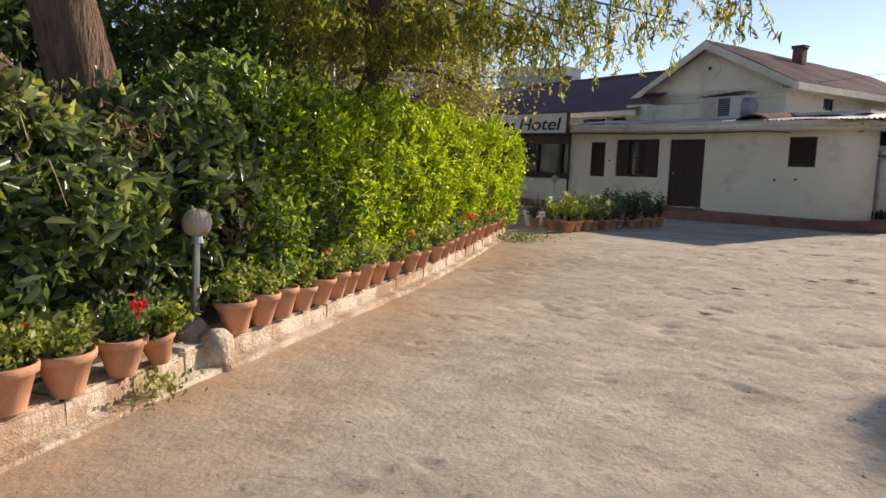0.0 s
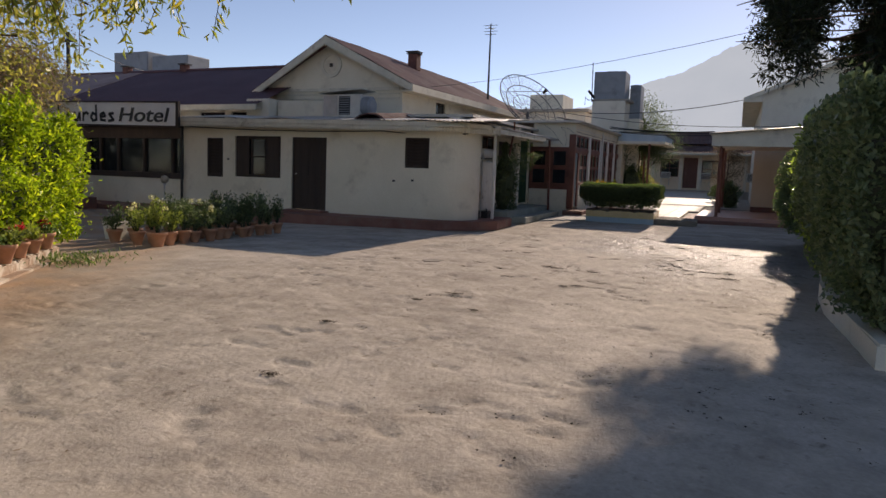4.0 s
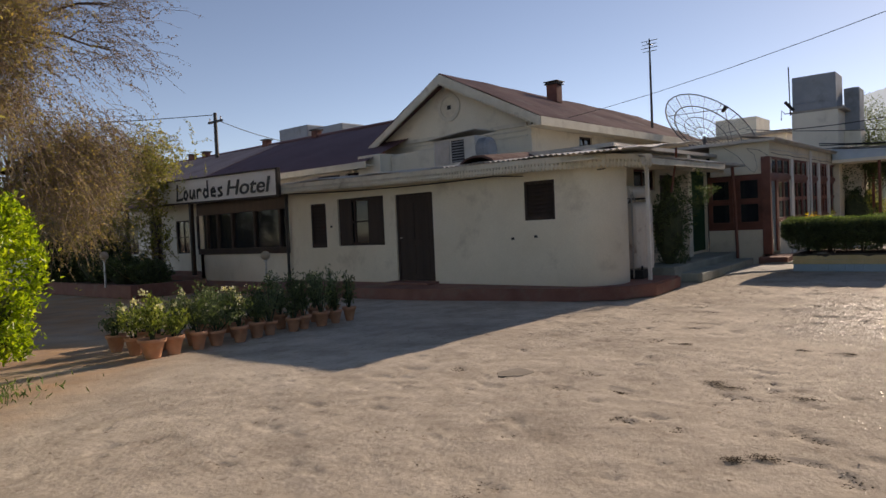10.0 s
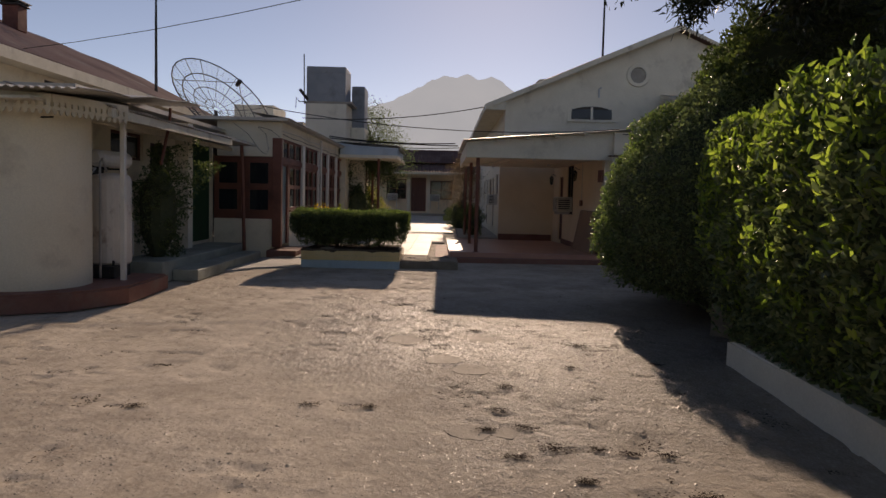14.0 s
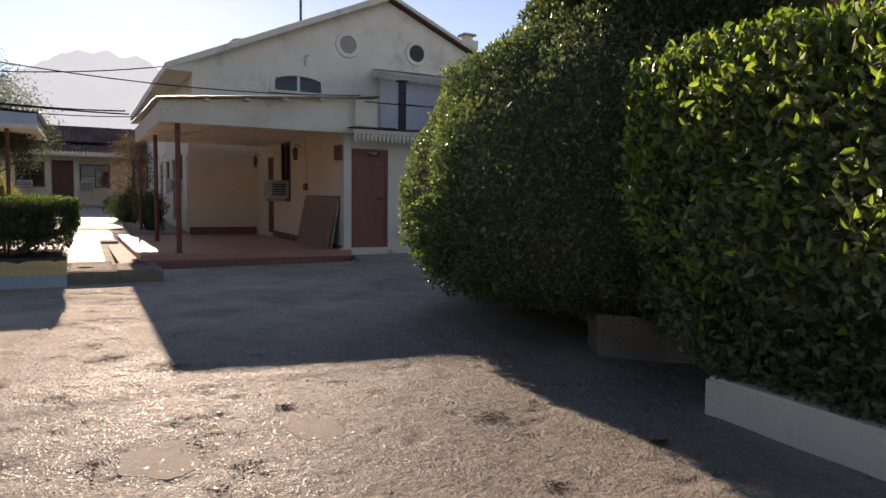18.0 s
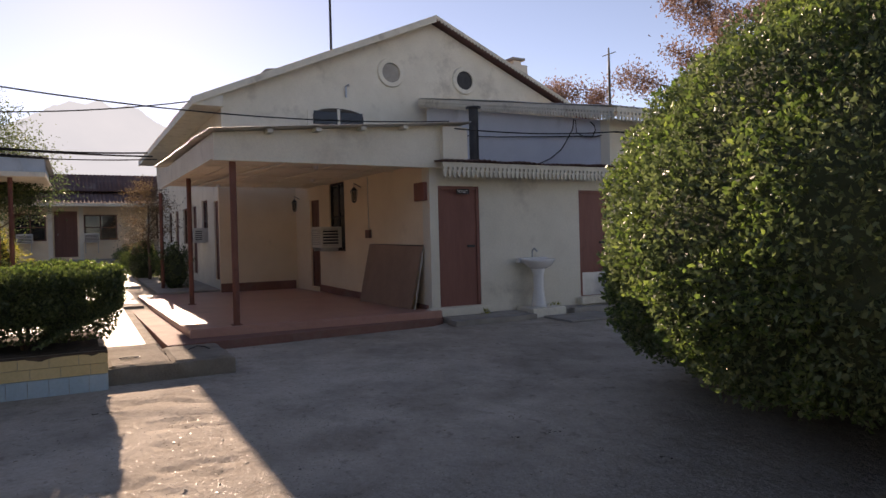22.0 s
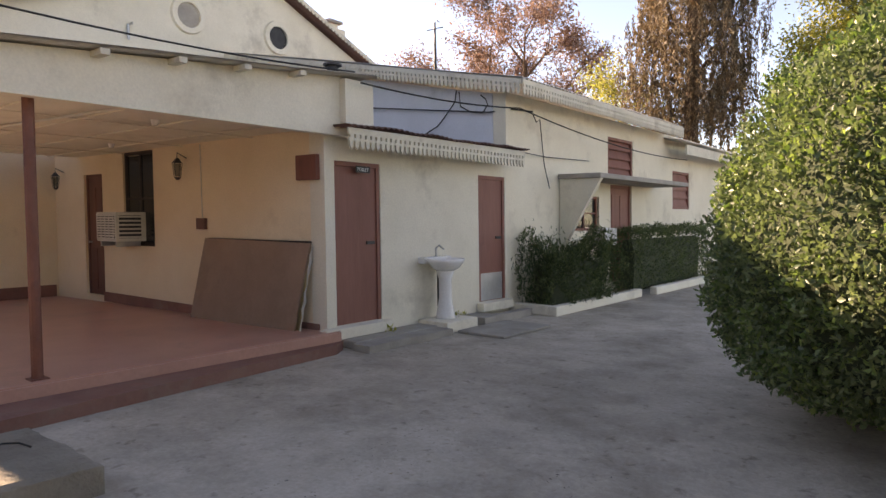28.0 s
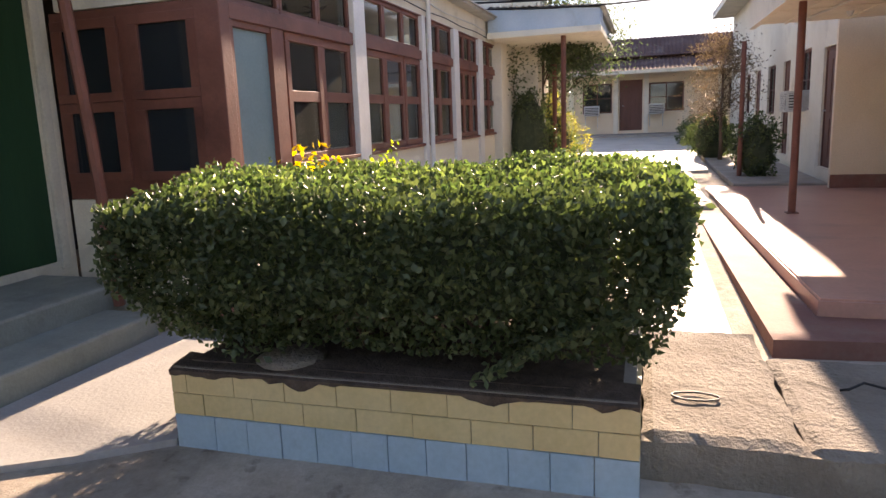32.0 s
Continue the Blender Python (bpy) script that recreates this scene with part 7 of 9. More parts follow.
def potted_plant(x, y, z, r, h, leaves, spread, tall, mat, size, seed, label, flower=0, ratio=0.6, group="pots along the kerb", petal=REDPETAL):
    e = local_thing("potted_plant", label, "potted plant", group)
    part("pot", pot_mesh(r, h), TERRACOTTA, e, lift=False, smooth=True)
    sb = bmesh.new()
    add_lathe(sb, [(r * 0.86, h * 0.86), (r * 0.86, h * 0.9), (r * 0.3, h * 0.93)], 14)
    part("soil", sb, SOIL, e, lift=False)
    rng = np.random.default_rng(seed)
    tips = np.column_stack([rng.normal(0, spread * 0.6, 9), rng.normal(0, spread * 0.6, 9), h + rng.uniform(0.4, 1.0, 9) * tall])
    st = bmesh.new()
    for t in tips:
        add_tube(st, [(t[0] * 0.15, t[1] * 0.15, h * 0.88), (t[0] * 0.6, t[1] * 0.6, h + (t[2] - h) * 0.55), tuple(t)], [0.008, 0.006, 0.004], 4, False)
    part("stem_growth", st, TWIG, e, lift=False)
    i = rng.integers(0, 9, leaves)
    f = rng.uniform(0.35, 1.05, (leaves, 1))
    base = np.array((0, 0, h * 0.9))
    P = base + (tips[i] - base) * f + rng.normal(0, spread * 0.28, (leaves, 3)) * np.array((1, 1, 0.7))
    P[:, 2] = np.maximum(P[:, 2], h * 0.85)
    leaf_object("foliage", P, unit(P - np.array((0, 0, h))), size, mat, e, seed, ratio, 0.5, 0.3)
    if flower:
        n = 26 * flower
        c = tips[rng.integers(0, 9, flower)] + np.array((0, 0, 0.03))
        Q = np.repeat(c, 26, axis=0) + rng.normal(0, 0.022, (n, 3))
        leaf_object("blossom", Q, unit(Q - np.repeat(c, 26, axis=0)), 0.035, petal, e, seed + 1, 0.8)
    e.matrix_basis = pose(x, y, z, 0, 0, rng.uniform(0, 360))
    return e


def build_kerb_pots():
    spots = [(-1.62, 2.75), (-1.36, 2.92), (-1.13, 3.07), (-0.88, 3.21), (-0.6, 3.40), (-0.37, 3.55), (0.21, 3.95), (0.43, 4.08), (0.64, 4.22), (0.87, 4.37), (1.09, 4.52), (1.32, 4.68), (1.51, 4.80), (1.72, 4.93), (1.99, 5.11), (2.3, 5.31), (2.68, 5.56), (2.98, 5.77), (3.41, 6.09), (3.75, 6.36), (4.05, 6.60), (4.38, 6.86), (4.72, 7.12), (5.1, 7.42), (5.45, 7.7), (5.85, 8.02), (6.25, 8.34), (6.65, 8.66), (7.05, 8.98)]
    rnd = random.Random(21)
    for k, (x, y) in enumerate(spots):
        r = rnd.uniform(0.125, 0.142) if k < 9 else rnd.uniform(0.112, 0.138)
        h = r * rnd.uniform(1.58, 1.8)
        if k == 5:
            r, h = 0.105, 0.19
        fl = 1 if k in (3, 4, 9, 11, 16, 22) else (3 if k in (1, 23, 26, 28) else 0)
        p = potted_plant(x, y, 0.172, r, h, 560 if k < 14 else 300, 0.125, 0.17, GERANIUM if k % 4 else GREEN, 0.036 if k < 14 else 0.042, 100 + k, "tapered terracotta pot with leafy geranium on the kerb" + (", in red flower" if fl else ""), fl, 0.75)
        p.rotation_euler.x, p.rotation_euler.y = radians(rnd.uniform(-2.5, 2.5)), radians(rnd.uniform(-2.5, 2.5))
        if k == 5:
            p.rotation_euler = (radians(12), radians(-12), 0)


build_kerb_pots()


def build_yard_pots():
    """The block of potted shrubs that stands in the yard before the dining bay."""
    rnd = random.Random(33)
    k = 0
    for row, (y0, n) in enumerate(((9.28, 12), (9.75, 10), (10.25, 9))):
        for j in range(n):
            x = 9.27 + 3.58 * j / (n - 1) + rnd.uniform(-0.05, 0.05)
            y = y0 + 0.025 * j + rnd.uniform(-0.05, 0.05)
            big = j == 0 and row == 0
            r, h = (0.17, 0.25) if big else (rnd.uniform(0.11, 0.14), rnd.uniform(0.20, 0.25))
            tall = rnd.uniform(0.35, 0.65) + (0.12 if j > 6 else 0)
            potted_plant(x, y, rise(x), r, h, 460, 0.15, tall, GERANIUM if j < 2 and row < 2 else (BOXLEAF if k % 3 else DEEP), 0.055, 300 + k, "terracotta pot with a pale flowering shrub in the yard" if k % 4 == 0 else "terracotta pot with a leafy green shrub in the yard", 2 if k % 4 == 0 else 0, 0.4, "potted shrubs in the yard", WHITEPETAL)
            k += 1
    e = thing("stone_trough", 9.72, 10.74, "pale square stone planter beside the pots", "planter")
    tb = bmesh.new()
    lo = [(9.54, 10.55), (9.92, 10.59), (9.90, 10.93), (9.52, 10.89)]
    ends = [[tb.verts.new((9.72 + (x - 9.72) * f, 10.74 + (y - 10.74) * f, z)) for x, y in lo] for f, z in ((0.82, 0.0), (1.0, 0.29), (1.0, 0.33), (0.84, 0.33), (0.8, 0.25))]
    for a, b in zip(ends, ends[1:]):
        for k in range(4):
            tb.faces.new((a[k], a[(k + 1) % 4], b[(k + 1) % 4], b[k]))
    tb.faces.new(ends[0][::-1])
    tb.faces.new(ends[-1])
    part("body", tb, WHITE_WALL, e)


build_yard_pots()


def build_hedges():
    far, close = offset_line(KERB[4:] + [(8.2, 9.8)], 1.12), offset_line(KERB[4:] + [(8.2, 9.8)], 0.5)
    line = [tuple(Vector(a).lerp(Vector(b), (k / (len(far) - 1)) ** 1.5)) for k, (a, b) in enumerate(zip(far, close))]
    e = thing("tall_hedge", 2.5, 6.5, "tall leafy hedge, lime green where the sun comes through", "hedge")
    P, N = hedge_points(line, 1.1, 0.2, 2.0, 76000, 41, 0.35, 0.12, 2.3)
    # two leaf colours put the hedge's sunlit and shaded stretches into the foliage
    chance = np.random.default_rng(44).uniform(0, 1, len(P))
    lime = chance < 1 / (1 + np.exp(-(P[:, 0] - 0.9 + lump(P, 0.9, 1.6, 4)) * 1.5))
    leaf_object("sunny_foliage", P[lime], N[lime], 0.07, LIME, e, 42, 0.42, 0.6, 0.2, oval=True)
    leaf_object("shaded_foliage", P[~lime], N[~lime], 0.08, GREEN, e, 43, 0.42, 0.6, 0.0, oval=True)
    part("shade_core", hedge_core(line, 1.05, 0.2, 2.05, 0.2), TWIG, e)
    # overgrown creeper bank behind the first stretch
    c = thing("creeper_bank", -1.2, 5.4, "overgrown dark green creeper with dry brown twigs", "shrub")
    bank = offset_line(KERB[:5], 1.38)
    P, N = hedge_points(bank, 1.5, 0.2, 1.66, 40000, 51, 0.5, 0.05, 2.0)
    dry = lump(P, 1.3, 1.0, 9) + 0.25 * np.random.default_rng(55).normal(0, 1, len(P)) > 0.34
    leaf_object("green_foliage", P[~dry][::2], N[~dry][::2], 0.125, CREEPER, c, 52, 0.42, 0.5, -0.1, oval=True)
    leaf_object("dry_foliage", P[dry], N[dry], 0.085, BROWNDRY, c, 53, 0.35, 0.5, -0.3)
    # a few paler leaves carry flecks of sun in their colour
    sunny = ~dry & (np.random.default_rng(57).uniform(0, 1, len(P)) < 0.07)
    leaf_object("sunlit_foliage", P[sunny] + N[sunny] * 0.07, N[sunny], 0.10, GERANIUM, c, 56, 0.42, 0.5, -0.1, oval=True)
    part("shade_core", hedge_core(bank, 1.5, 0.1, 1.54, 0.35), TWIG, c)
    rnd = random.Random(91)
    for k in range(46):
        p = Vector((-1.75 + 0.9 * rnd.random(), 3.75 + 0.75 * rnd.random(), 0.9 + 0.75 * rnd.random()))
        pts = [p]
        for q in range(4):
            pts.append(pts[-1] + Vector((rnd.uniform(-0.10, 0.12), rnd.uniform(-0.10, 0.06), rnd.uniform(-0.16, 0.08))))
        part("dry_twig", tube(pts, [0.006, 0.006, 0.005, 0.004, 0.002], 5), DRYTWIG, c)
    # bright clipped hedge on the white kerb to the south
    s = thing("square_hedge", 11.5, -1.7, "broad clipped hedge with glossy bright leaves on a white kerb", "hedge")
    line = [(6.9, -1.40), (8, -1.38), (10, -1.36), (11.2, -1.42), (12.6, -1.60), (14, -1.85), (15.5, -2.08)]
    P, N = hedge_points(line, 2.0, 0.28, 2.26, 84000, 61, 0.3, 0.34)
    leaf_object("foliage", P, N, 0.07, DEEP, s, 62, 0.5, 0.6, 0.35)
    # pale sprigs, and paler leaves that put sunlight on the rim and far end
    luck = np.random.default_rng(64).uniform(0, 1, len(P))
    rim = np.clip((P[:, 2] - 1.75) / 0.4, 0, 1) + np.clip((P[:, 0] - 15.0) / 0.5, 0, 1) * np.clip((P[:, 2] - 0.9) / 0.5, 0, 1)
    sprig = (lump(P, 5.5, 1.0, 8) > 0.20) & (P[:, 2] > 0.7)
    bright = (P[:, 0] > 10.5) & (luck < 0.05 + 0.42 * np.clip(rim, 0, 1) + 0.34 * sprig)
    leaf_object("sunlit_growth", P[bright] + N[bright] * 0.06, N[bright], 0.072, SUNLIT_FRESH, s, 63, 0.42, 0.5, 0.7, oval=True)
    # low shoots that hang over the kerb
    rng = np.random.default_rng(66)
    n = 5200
    x = rng.uniform(11.6, 15.0, n)
    y = np.interp(x, (10.5, 12.5, 14.92), (-0.80, -1.06, -1.23)) + rng.uniform(-0.28, 0.07, n)
    z = 0.20 + 0.30 * rng.uniform(0, 1, n) + np.clip(lump(np.column_stack([x, y, y * 0]), 3.0, 0.12, 5), -0.1, 0.1) * (x < 14.5)
    leaf_object("low_foliage", np.column_stack([x, y, z]), np.tile((0, 0.8, 0.3), (n, 1)), 0.07, DEEP, s, 67, 0.46, 0.6, -0.2)
    part("shade_core", hedge_core(line, 1.75, 0.15, 2.2, 0.25), TWIG, s)
    k = thing("hedge_kerb", 11.3, -0.9, "low white plastered kerb under the hedge", "kerb wall")
    kb = bmesh.new()
    add_prism(kb, [(6.8, -0.72), (8.0, -0.69), (9.3, -0.64), (10.5, -0.70), (12.5, -0.96), (14.92, -1.13), (15.15, -2.6), (14.97, -2.6), (14.76, -1.31), (12.5, -1.14), (10.5, -0.88), (9.3, -0.82), (8.0, -0.87), (6.8, -0.90)], lambda u, v, d: Vector((u, v, d)), -0.15, 0.20)
    bmesh.ops.bevel(kb, geom=[x for x in kb.edges if x.verts[0].co.z > 0.1 and x.verts[1].co.z > 0.1], offset=0.02, segments=2, affect="EDGES")
    part("kerb_run", kb, WHITE_WALL, k)
    b = thing("stone_block", 16.6, -2.1, "low rough cement kerb with a loose brick on it", "stone block")
    part("block", box(16.50, 16.82, -2.12, -1.86, 0.325, 0.45, 0.02), CHIMNEY, b, "worn red brick")
    bb = bmesh.new()
    add_prism(bb, [(16.50, -1.60), (16.05, -2.03), (15.8, -2.53), (16.1, -2.73), (16.4, -2.28), (16.9, -1.83)], lambda u, v, d: Vector((u, v, d)), -0.13, 0.32)
    part("base", bb, EARTHY, b)
    # big clipped dome
    t = thing("round_topiary", 17.73, -3.30, "huge rounded clipped evergreen bush", "topiary")
    prof = [(1.35, 0.2), (2.1, 0.28), (2.58, 0.54), (2.84, 1.0), (2.84, 1.35), (2.66, 2.0), (2.24, 2.65), (1.68, 3.2), (1.0, 3.65), (0.05, 3.92)]
    P, N = dome_points(17.73, -3.30, prof, 135000, 71, 0.19)
    keep = P[:, 1] > -5.6
    leaf_object("foliage", P[keep], N[keep], 0.048, DEEP, t, 72, 0.55, 0.6, 0.25)
    # lighter green over the sun's half of the dome, light held in leaf colour
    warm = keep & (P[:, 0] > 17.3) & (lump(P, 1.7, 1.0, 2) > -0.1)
    leaf_object("sunward_leaves", P[warm][::2] + N[warm][::2] * 0.03, N[warm][::2], 0.048, GREEN, t, 73, 0.55, 0.6, 0.25)
    # dark solid that gives the dome its inner shade
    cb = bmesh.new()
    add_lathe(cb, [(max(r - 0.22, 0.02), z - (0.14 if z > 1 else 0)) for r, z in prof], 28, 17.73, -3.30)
    part("shade_core", cb, TWIG, t)
    part("trunk", tube([(17.73, -3.30, 0), (17.73, -3.30, 0.5)], 0.2, 10), BARK, t)
    # dark conical evergreen behind it
    u = thing("evergreen_bush", 17.15, -3.2, "dark upright evergreen rising through the round bush", "shrub")
    prof = [(0.5, 0.2), (0.7, 1.5), (1.2, 2.7), (1.48, 3.3), (1.3, 3.8), (0.85, 4.25), (0.05, 4.6)]
    P, N = dome_points(17.15, -3.2, prof, 34000, 75, 0.5)
    P, N = P[P[:, 2] > 2.4], N[P[:, 2] > 2.4]
    leaf_object("foliage", P, N, 0.075, BOXLEAF, u, 76, 0.4, 0.5, 0.5)
    cb = bmesh.new()
    add_lathe(cb, [(max(r - 0.3, 0.02), z) for r, z in prof], 20, 17.15, -3.2)
    part("shade_core", cb, TWIG, u)
    part("trunk", tube([(17.15, -3.2, 0), (17.15, -3.2, 0.5)], 0.15, 8), BARK, u)
    # bed in front of the lean-to block
    d = thing("bed_kerb", 24, -9, "low white kerb round the shrub bed", "kerb wall")
    part("kerb_run", box(23.85, 24.0, -9.6, -6.15, 0, 0.16, 0.02), WHITE_WALL, d)
    part("kerb_run", box(23.75, 23.9, -16.0, -10.1, 0, 0.16, 0.02), WHITE_WALL, d)
    part("kerb_return", box(24.0, 24.85, -6.3, -6.15, 0, 0.16, 0.02), WHITE_WALL, d)
    for (y0, y1, seed, lab) in ((-8.9, -6.5, 81, "loose dark shrub by the wash room"), (-14.5, -10.0, 84, "clipped dark hedge by the porch")):
        g = thing("shrub", 24.4, (y0 + y1) / 2, lab, "shrub", "shrubs in the bed")
        line = [(24.42, y0), (24.42, (y0 + y1) / 2), (24.42, y1)]
        loose = seed == 81
        P, N = hedge_points(line, 0.85, 0.1, 1.12 if loose else 1.36, 14000, seed, 0.6 if loose else 0.3, 0.0, 3.2 if loose else 1.0)
        leaf_object("foliage", P, N, 0.085 if loose else 0.055, BOXLEAF, g, seed + 1, 0.16 if loose else 0.35, 0.5, 0.7)
        part("shade_core", hedge_core(line, 0.7, 0.05, 0.95 if loose else 1.3, 0.2), TWIG, g)
    # creeper by the boiler
    v = thing("wall_creeper", 20.2, 6.95, "dark bushy creeper against the shaded wall", "shrub")
    P, N = dome_points(20.3, 6.85, [(0.2, 0.35), (0.42, 0.7), (0.5, 1.3), (0.36, 2.0), (0.05, 2.45)], 8000, 91, 0.8)
    leaf_object("foliage", P, N, 0.06, BOXLEAF, v, 92, 0.4, 0.4, -0.2)
    cb = bmesh.new()
    add_lathe(cb, [(0.1, 0.36), (0.3, 0.8), (0.3, 1.5), (0.05, 2.1)], 12, 20.3, 6.85)
    part("shade_core", cb, TWIG, v)
    # shrubs round the court walk
    for k, (x, y, r, h, m, lab) in enumerate(((36.4, 4.95, 0.75, 1.75, OLIVE, "sunny yellow green shrub by the court walk"), (38.2, 5.1, 0.8, 1.6, GREEN, "green shrub by the court walk"), (34.9, 5.15, 0.6, 2.0, BOXLEAF, "tall dark shrub at the passage end"), (39.6, 0.95, 0.62, 1.45, BOXLEAF, "dark shrub beside the terrace"), (34.3, 0.6, 0.42, 1.25, BOXLEAF, "small round shrub on the terrace"), (43.5, 1.1, 0.5, 1.1, BOXLEAF, "dark shrub beside the terrace"))):
        g = thing("shrub", x, y, lab, "shrub", "shrubs in the court")
        prof = [(r * 0.5, 0.1), (r * 0.95, 0.3 * h), (r, 0.55 * h), (r * 0.7, 0.85 * h), (0.03, h)]
        P, N = dome_points(x, y, prof, 5000, 120 + k, 0.5)
        leaf_object("foliage", P, N, 0.065, m, g, 130 + k, 0.45, 0.5, 0.2)
        cb = bmesh.new()
        add_lathe(cb, [(max(a * 0.72, 0.02), z * 0.92) for a, z in prof], 14, x, y)
        part("shade_core", cb, TWIG, g)


build_hedges()


def build_trees():
    limb_tree("court_tree", 35.6, 4.95, 4.1, 0.07, 1.5, BOXLEAF, 0.08, 16000, "slim dark tree at the passage end", seed=2, clump=0.5)
    limb_tree("court_tree", 37.4, 5.0, 5.9, 0.09, 1.9, DEEP, 0.08, 9000, "thin dark leaved tree behind the blue canopy", seed=3, clump=0.7)
    limb_tree("creeper_tree", 38.6, 0.85, 3.7, 0.05, 1.0, BROWNDRY, 0.065, 5000, "thin leafless climber on the terrace posts", seed=4, clump=0.45)
    # big feathery trees over the left hedge
    limb_tree("garden_tree", -0.42, 5.75, 8.0, 0.34, 3.4, GREEN, 0.12, 24000, "large dark trunked tree behind the hedge", seed=5, clump=0.8, droop=0.15, first=0.58)
    limb_tree("garden_tree", 3.25, 7.3, 7.5, 0.26, 2.8, GREEN, 0.10, 5000, "dark stemmed tree in the garden shade", seed=26, clump=0.7, first=0.5)
    limb_tree("garden_tree", 2.9, 8.9, 7.0, 0.20, 3.8, OLIVE, 0.085, 15000, "feathery yellow green tree hanging over the hedge", seed=6, clump=0.75, droop=0.5, first=0.42)
    limb_tree("garden_tree", 4.7, 11.4, 6.0, 0.16, 3.0, OLIVE, 0.075, 16000, "yellow green tree beyond the hedge", seed=7, clump=0.8, droop=0.35)
    limb_tree("garden_tree", 9.9, 18.2, 9.5, 0.26, 3.9, BROWNDRY, 0.055, 34000, "tall tree with thin yellowing foliage", seed=8, clump=0.9, droop=0.3, twigs=3000)
    limb_tree("garden_tree", 8.9, 16.9, 8.8, 0.22, 4.0, OLIVE_DULL, 0.068, 80000, "dense twiggy brown tree beside the drive", seed=27, clump=1.0, droop=0.35, first=0.40, twigs=14000)
    # a standard shrub and a climber on the post by the name board
    limb_tree("standard_shrub", 14.2, 22.0, 2.7, 0.05, 1.5, OLIVE, 0.075, 7000, "yellow green shrub on a thin bare stem", "shrub", seed=9, clump=0.45, first=0.72, twigs=500)
    e = thing("climber", 15.75, 21.7, "yellow green climber on the post beside the name board", "climbing plant")
    part("stem", tube([(15.75, 21.7, 0), (15.8, 21.65, 1.2), (15.72, 21.8, 2.6), (15.8, 22.0, 4.0)], [0.035, 0.03, 0.025, 0.012], 7), BARK, e)
    rng = np.random.default_rng(92)
    S = np.concatenate([np.column_stack([rng.normal(15.75, 0.35, 700), rng.normal(22.1, 0.85, 700), rng.normal(4.05, 0.42, 700)]), np.column_stack([rng.normal(15.75, 0.15, 260), rng.normal(21.75, 0.22, 260), rng.uniform(1.0, 3.9, 260)])])
    line = add_twigs(e, S, unit(rng.normal(0, 1, S.shape)), 0.6, 0.006, 0.15, 93, DRYTWIG)
    leaf_object("foliage", along(line, 11000, 94), unit(rng.normal(0, 1, (11000, 3))), 0.085, OLIVE, e, 95, 0.45, 0.3, -0.2)
    e = thing("shrub", 14.0, 25.0, "dense dark evergreen behind the red kerbed bed", "shrub")
    P, N = hedge_points([(13.6, 23.6), (14.2, 25.0), (14.6, 27.0)], 1.3, 0.1, 2.3, 16000, 96, 0.4, 0.1, 1.5)
    leaf_object("foliage", P, N, 0.075, BOXLEAF, e, 97, 0.42, 0.5, 0.1)
    part("shade_core", hedge_core([(13.6, 23.6), (14.2, 25.0), (14.6, 27.0)], 1.2, 0.05, 2.2, 0.25), TWIG, e)
    limb_tree("garden_tree", 10.0, 23.0, 5.0, 0.12, 2.3, LIME, 0.10, 6000, "bushy green tree by the garden bed", seed=10, clump=0.6, first=0.15)
    limb_tree("garden_tree", -4.0, 9.5, 8.5, 0.26, 3.8, GREEN, 0.14, 22000, "tall green tree deep in the garden", seed=15, clump=0.9)
    limb_tree("garden_tree", -3.0, 8.2, 4.8, 0.12, 2.4, BOXLEAF, 0.15, 15000, "dense dark shrubby tree in the garden shade", seed=31, clump=0.8, first=0.2)
    limb_tree("garden_tree", -0.4, 9.4, 4.6, 0.12, 2.2, BOXLEAF, 0.15, 11000, "dense dark shrubby tree in the garden shade", seed=32, clump=0.7, first=0.2)
    limb_tree("garden_tree", 2.2, 10.4, 4.2, 0.10, 2.0, GREEN, 0.14, 9000, "leafy green shrubby tree behind the hedge", seed=33, clump=0.7, first=0.2)
    limb_tree("garden_tree", 0.5, 12.5, 8.5, 0.24, 3.8, BROWNDRY, 0.13, 16000, "tall yellowing tree deep in the garden", seed=16, clump=0.9)
    # sprays of long leaflets that hang over the yard from the feathery tree
    e = thing("hanging_branch", 3.2, 8.3, "drooping feathery branch that reaches over the yard", "branch")
    rnd = random.Random(23)
    bb = bmesh.new()
    Q, D = [], []
    for (ex, ey, ez) in ((4.8, 5.25, 2.62), (4.85, 4.7, 2.75), (4.95, 3.9, 2.85), (4.9, 3.2, 2.95), (4.6, 5.9, 2.75), (4.2, 6.6, 2.8), (3.6, 6.9, 2.8), (2.6, 6.8, 2.7), (1.8, 6.4, 2.8), (3.1, 6.5, 2.7), (4.7, 5.5, 2.9)):
        p, q = Vector((2.9, 8.5, 3.9)), Vector((ex, ey, ez))
        add_tube(bb, [p, p.lerp(q, 0.5) + Vector((0, 0, 0.25)), q], [0.03, 0.018, 0.007], 5, False)
        for k in range(32):
            c = p.lerp(q, rnd.uniform(0.55, 1.0)) + Vector((rnd.uniform(-0.35, 0.35), rnd.uniform(-0.35, 0.35), rnd.uniform(0.0, 0.3)))
            L = rnd.uniform(0.3, 0.6)
            tip = c + Vector((rnd.uniform(-0.2, 0.2), rnd.uniform(-0.2, 0.2), -L))
            add_tube(bb, [c, c.lerp(tip, 0.5) + Vector((rnd.uniform(-0.05, 0.05), rnd.uniform(-0.05, 0.05), 0)), tip], 0.004, 3, False)
            for j in range(26):
                f = j / 25
                Q.append(tuple(c.lerp(tip, f) + Vector((rnd.uniform(-0.05, 0.05), rnd.uniform(-0.05, 0.05), 0))))
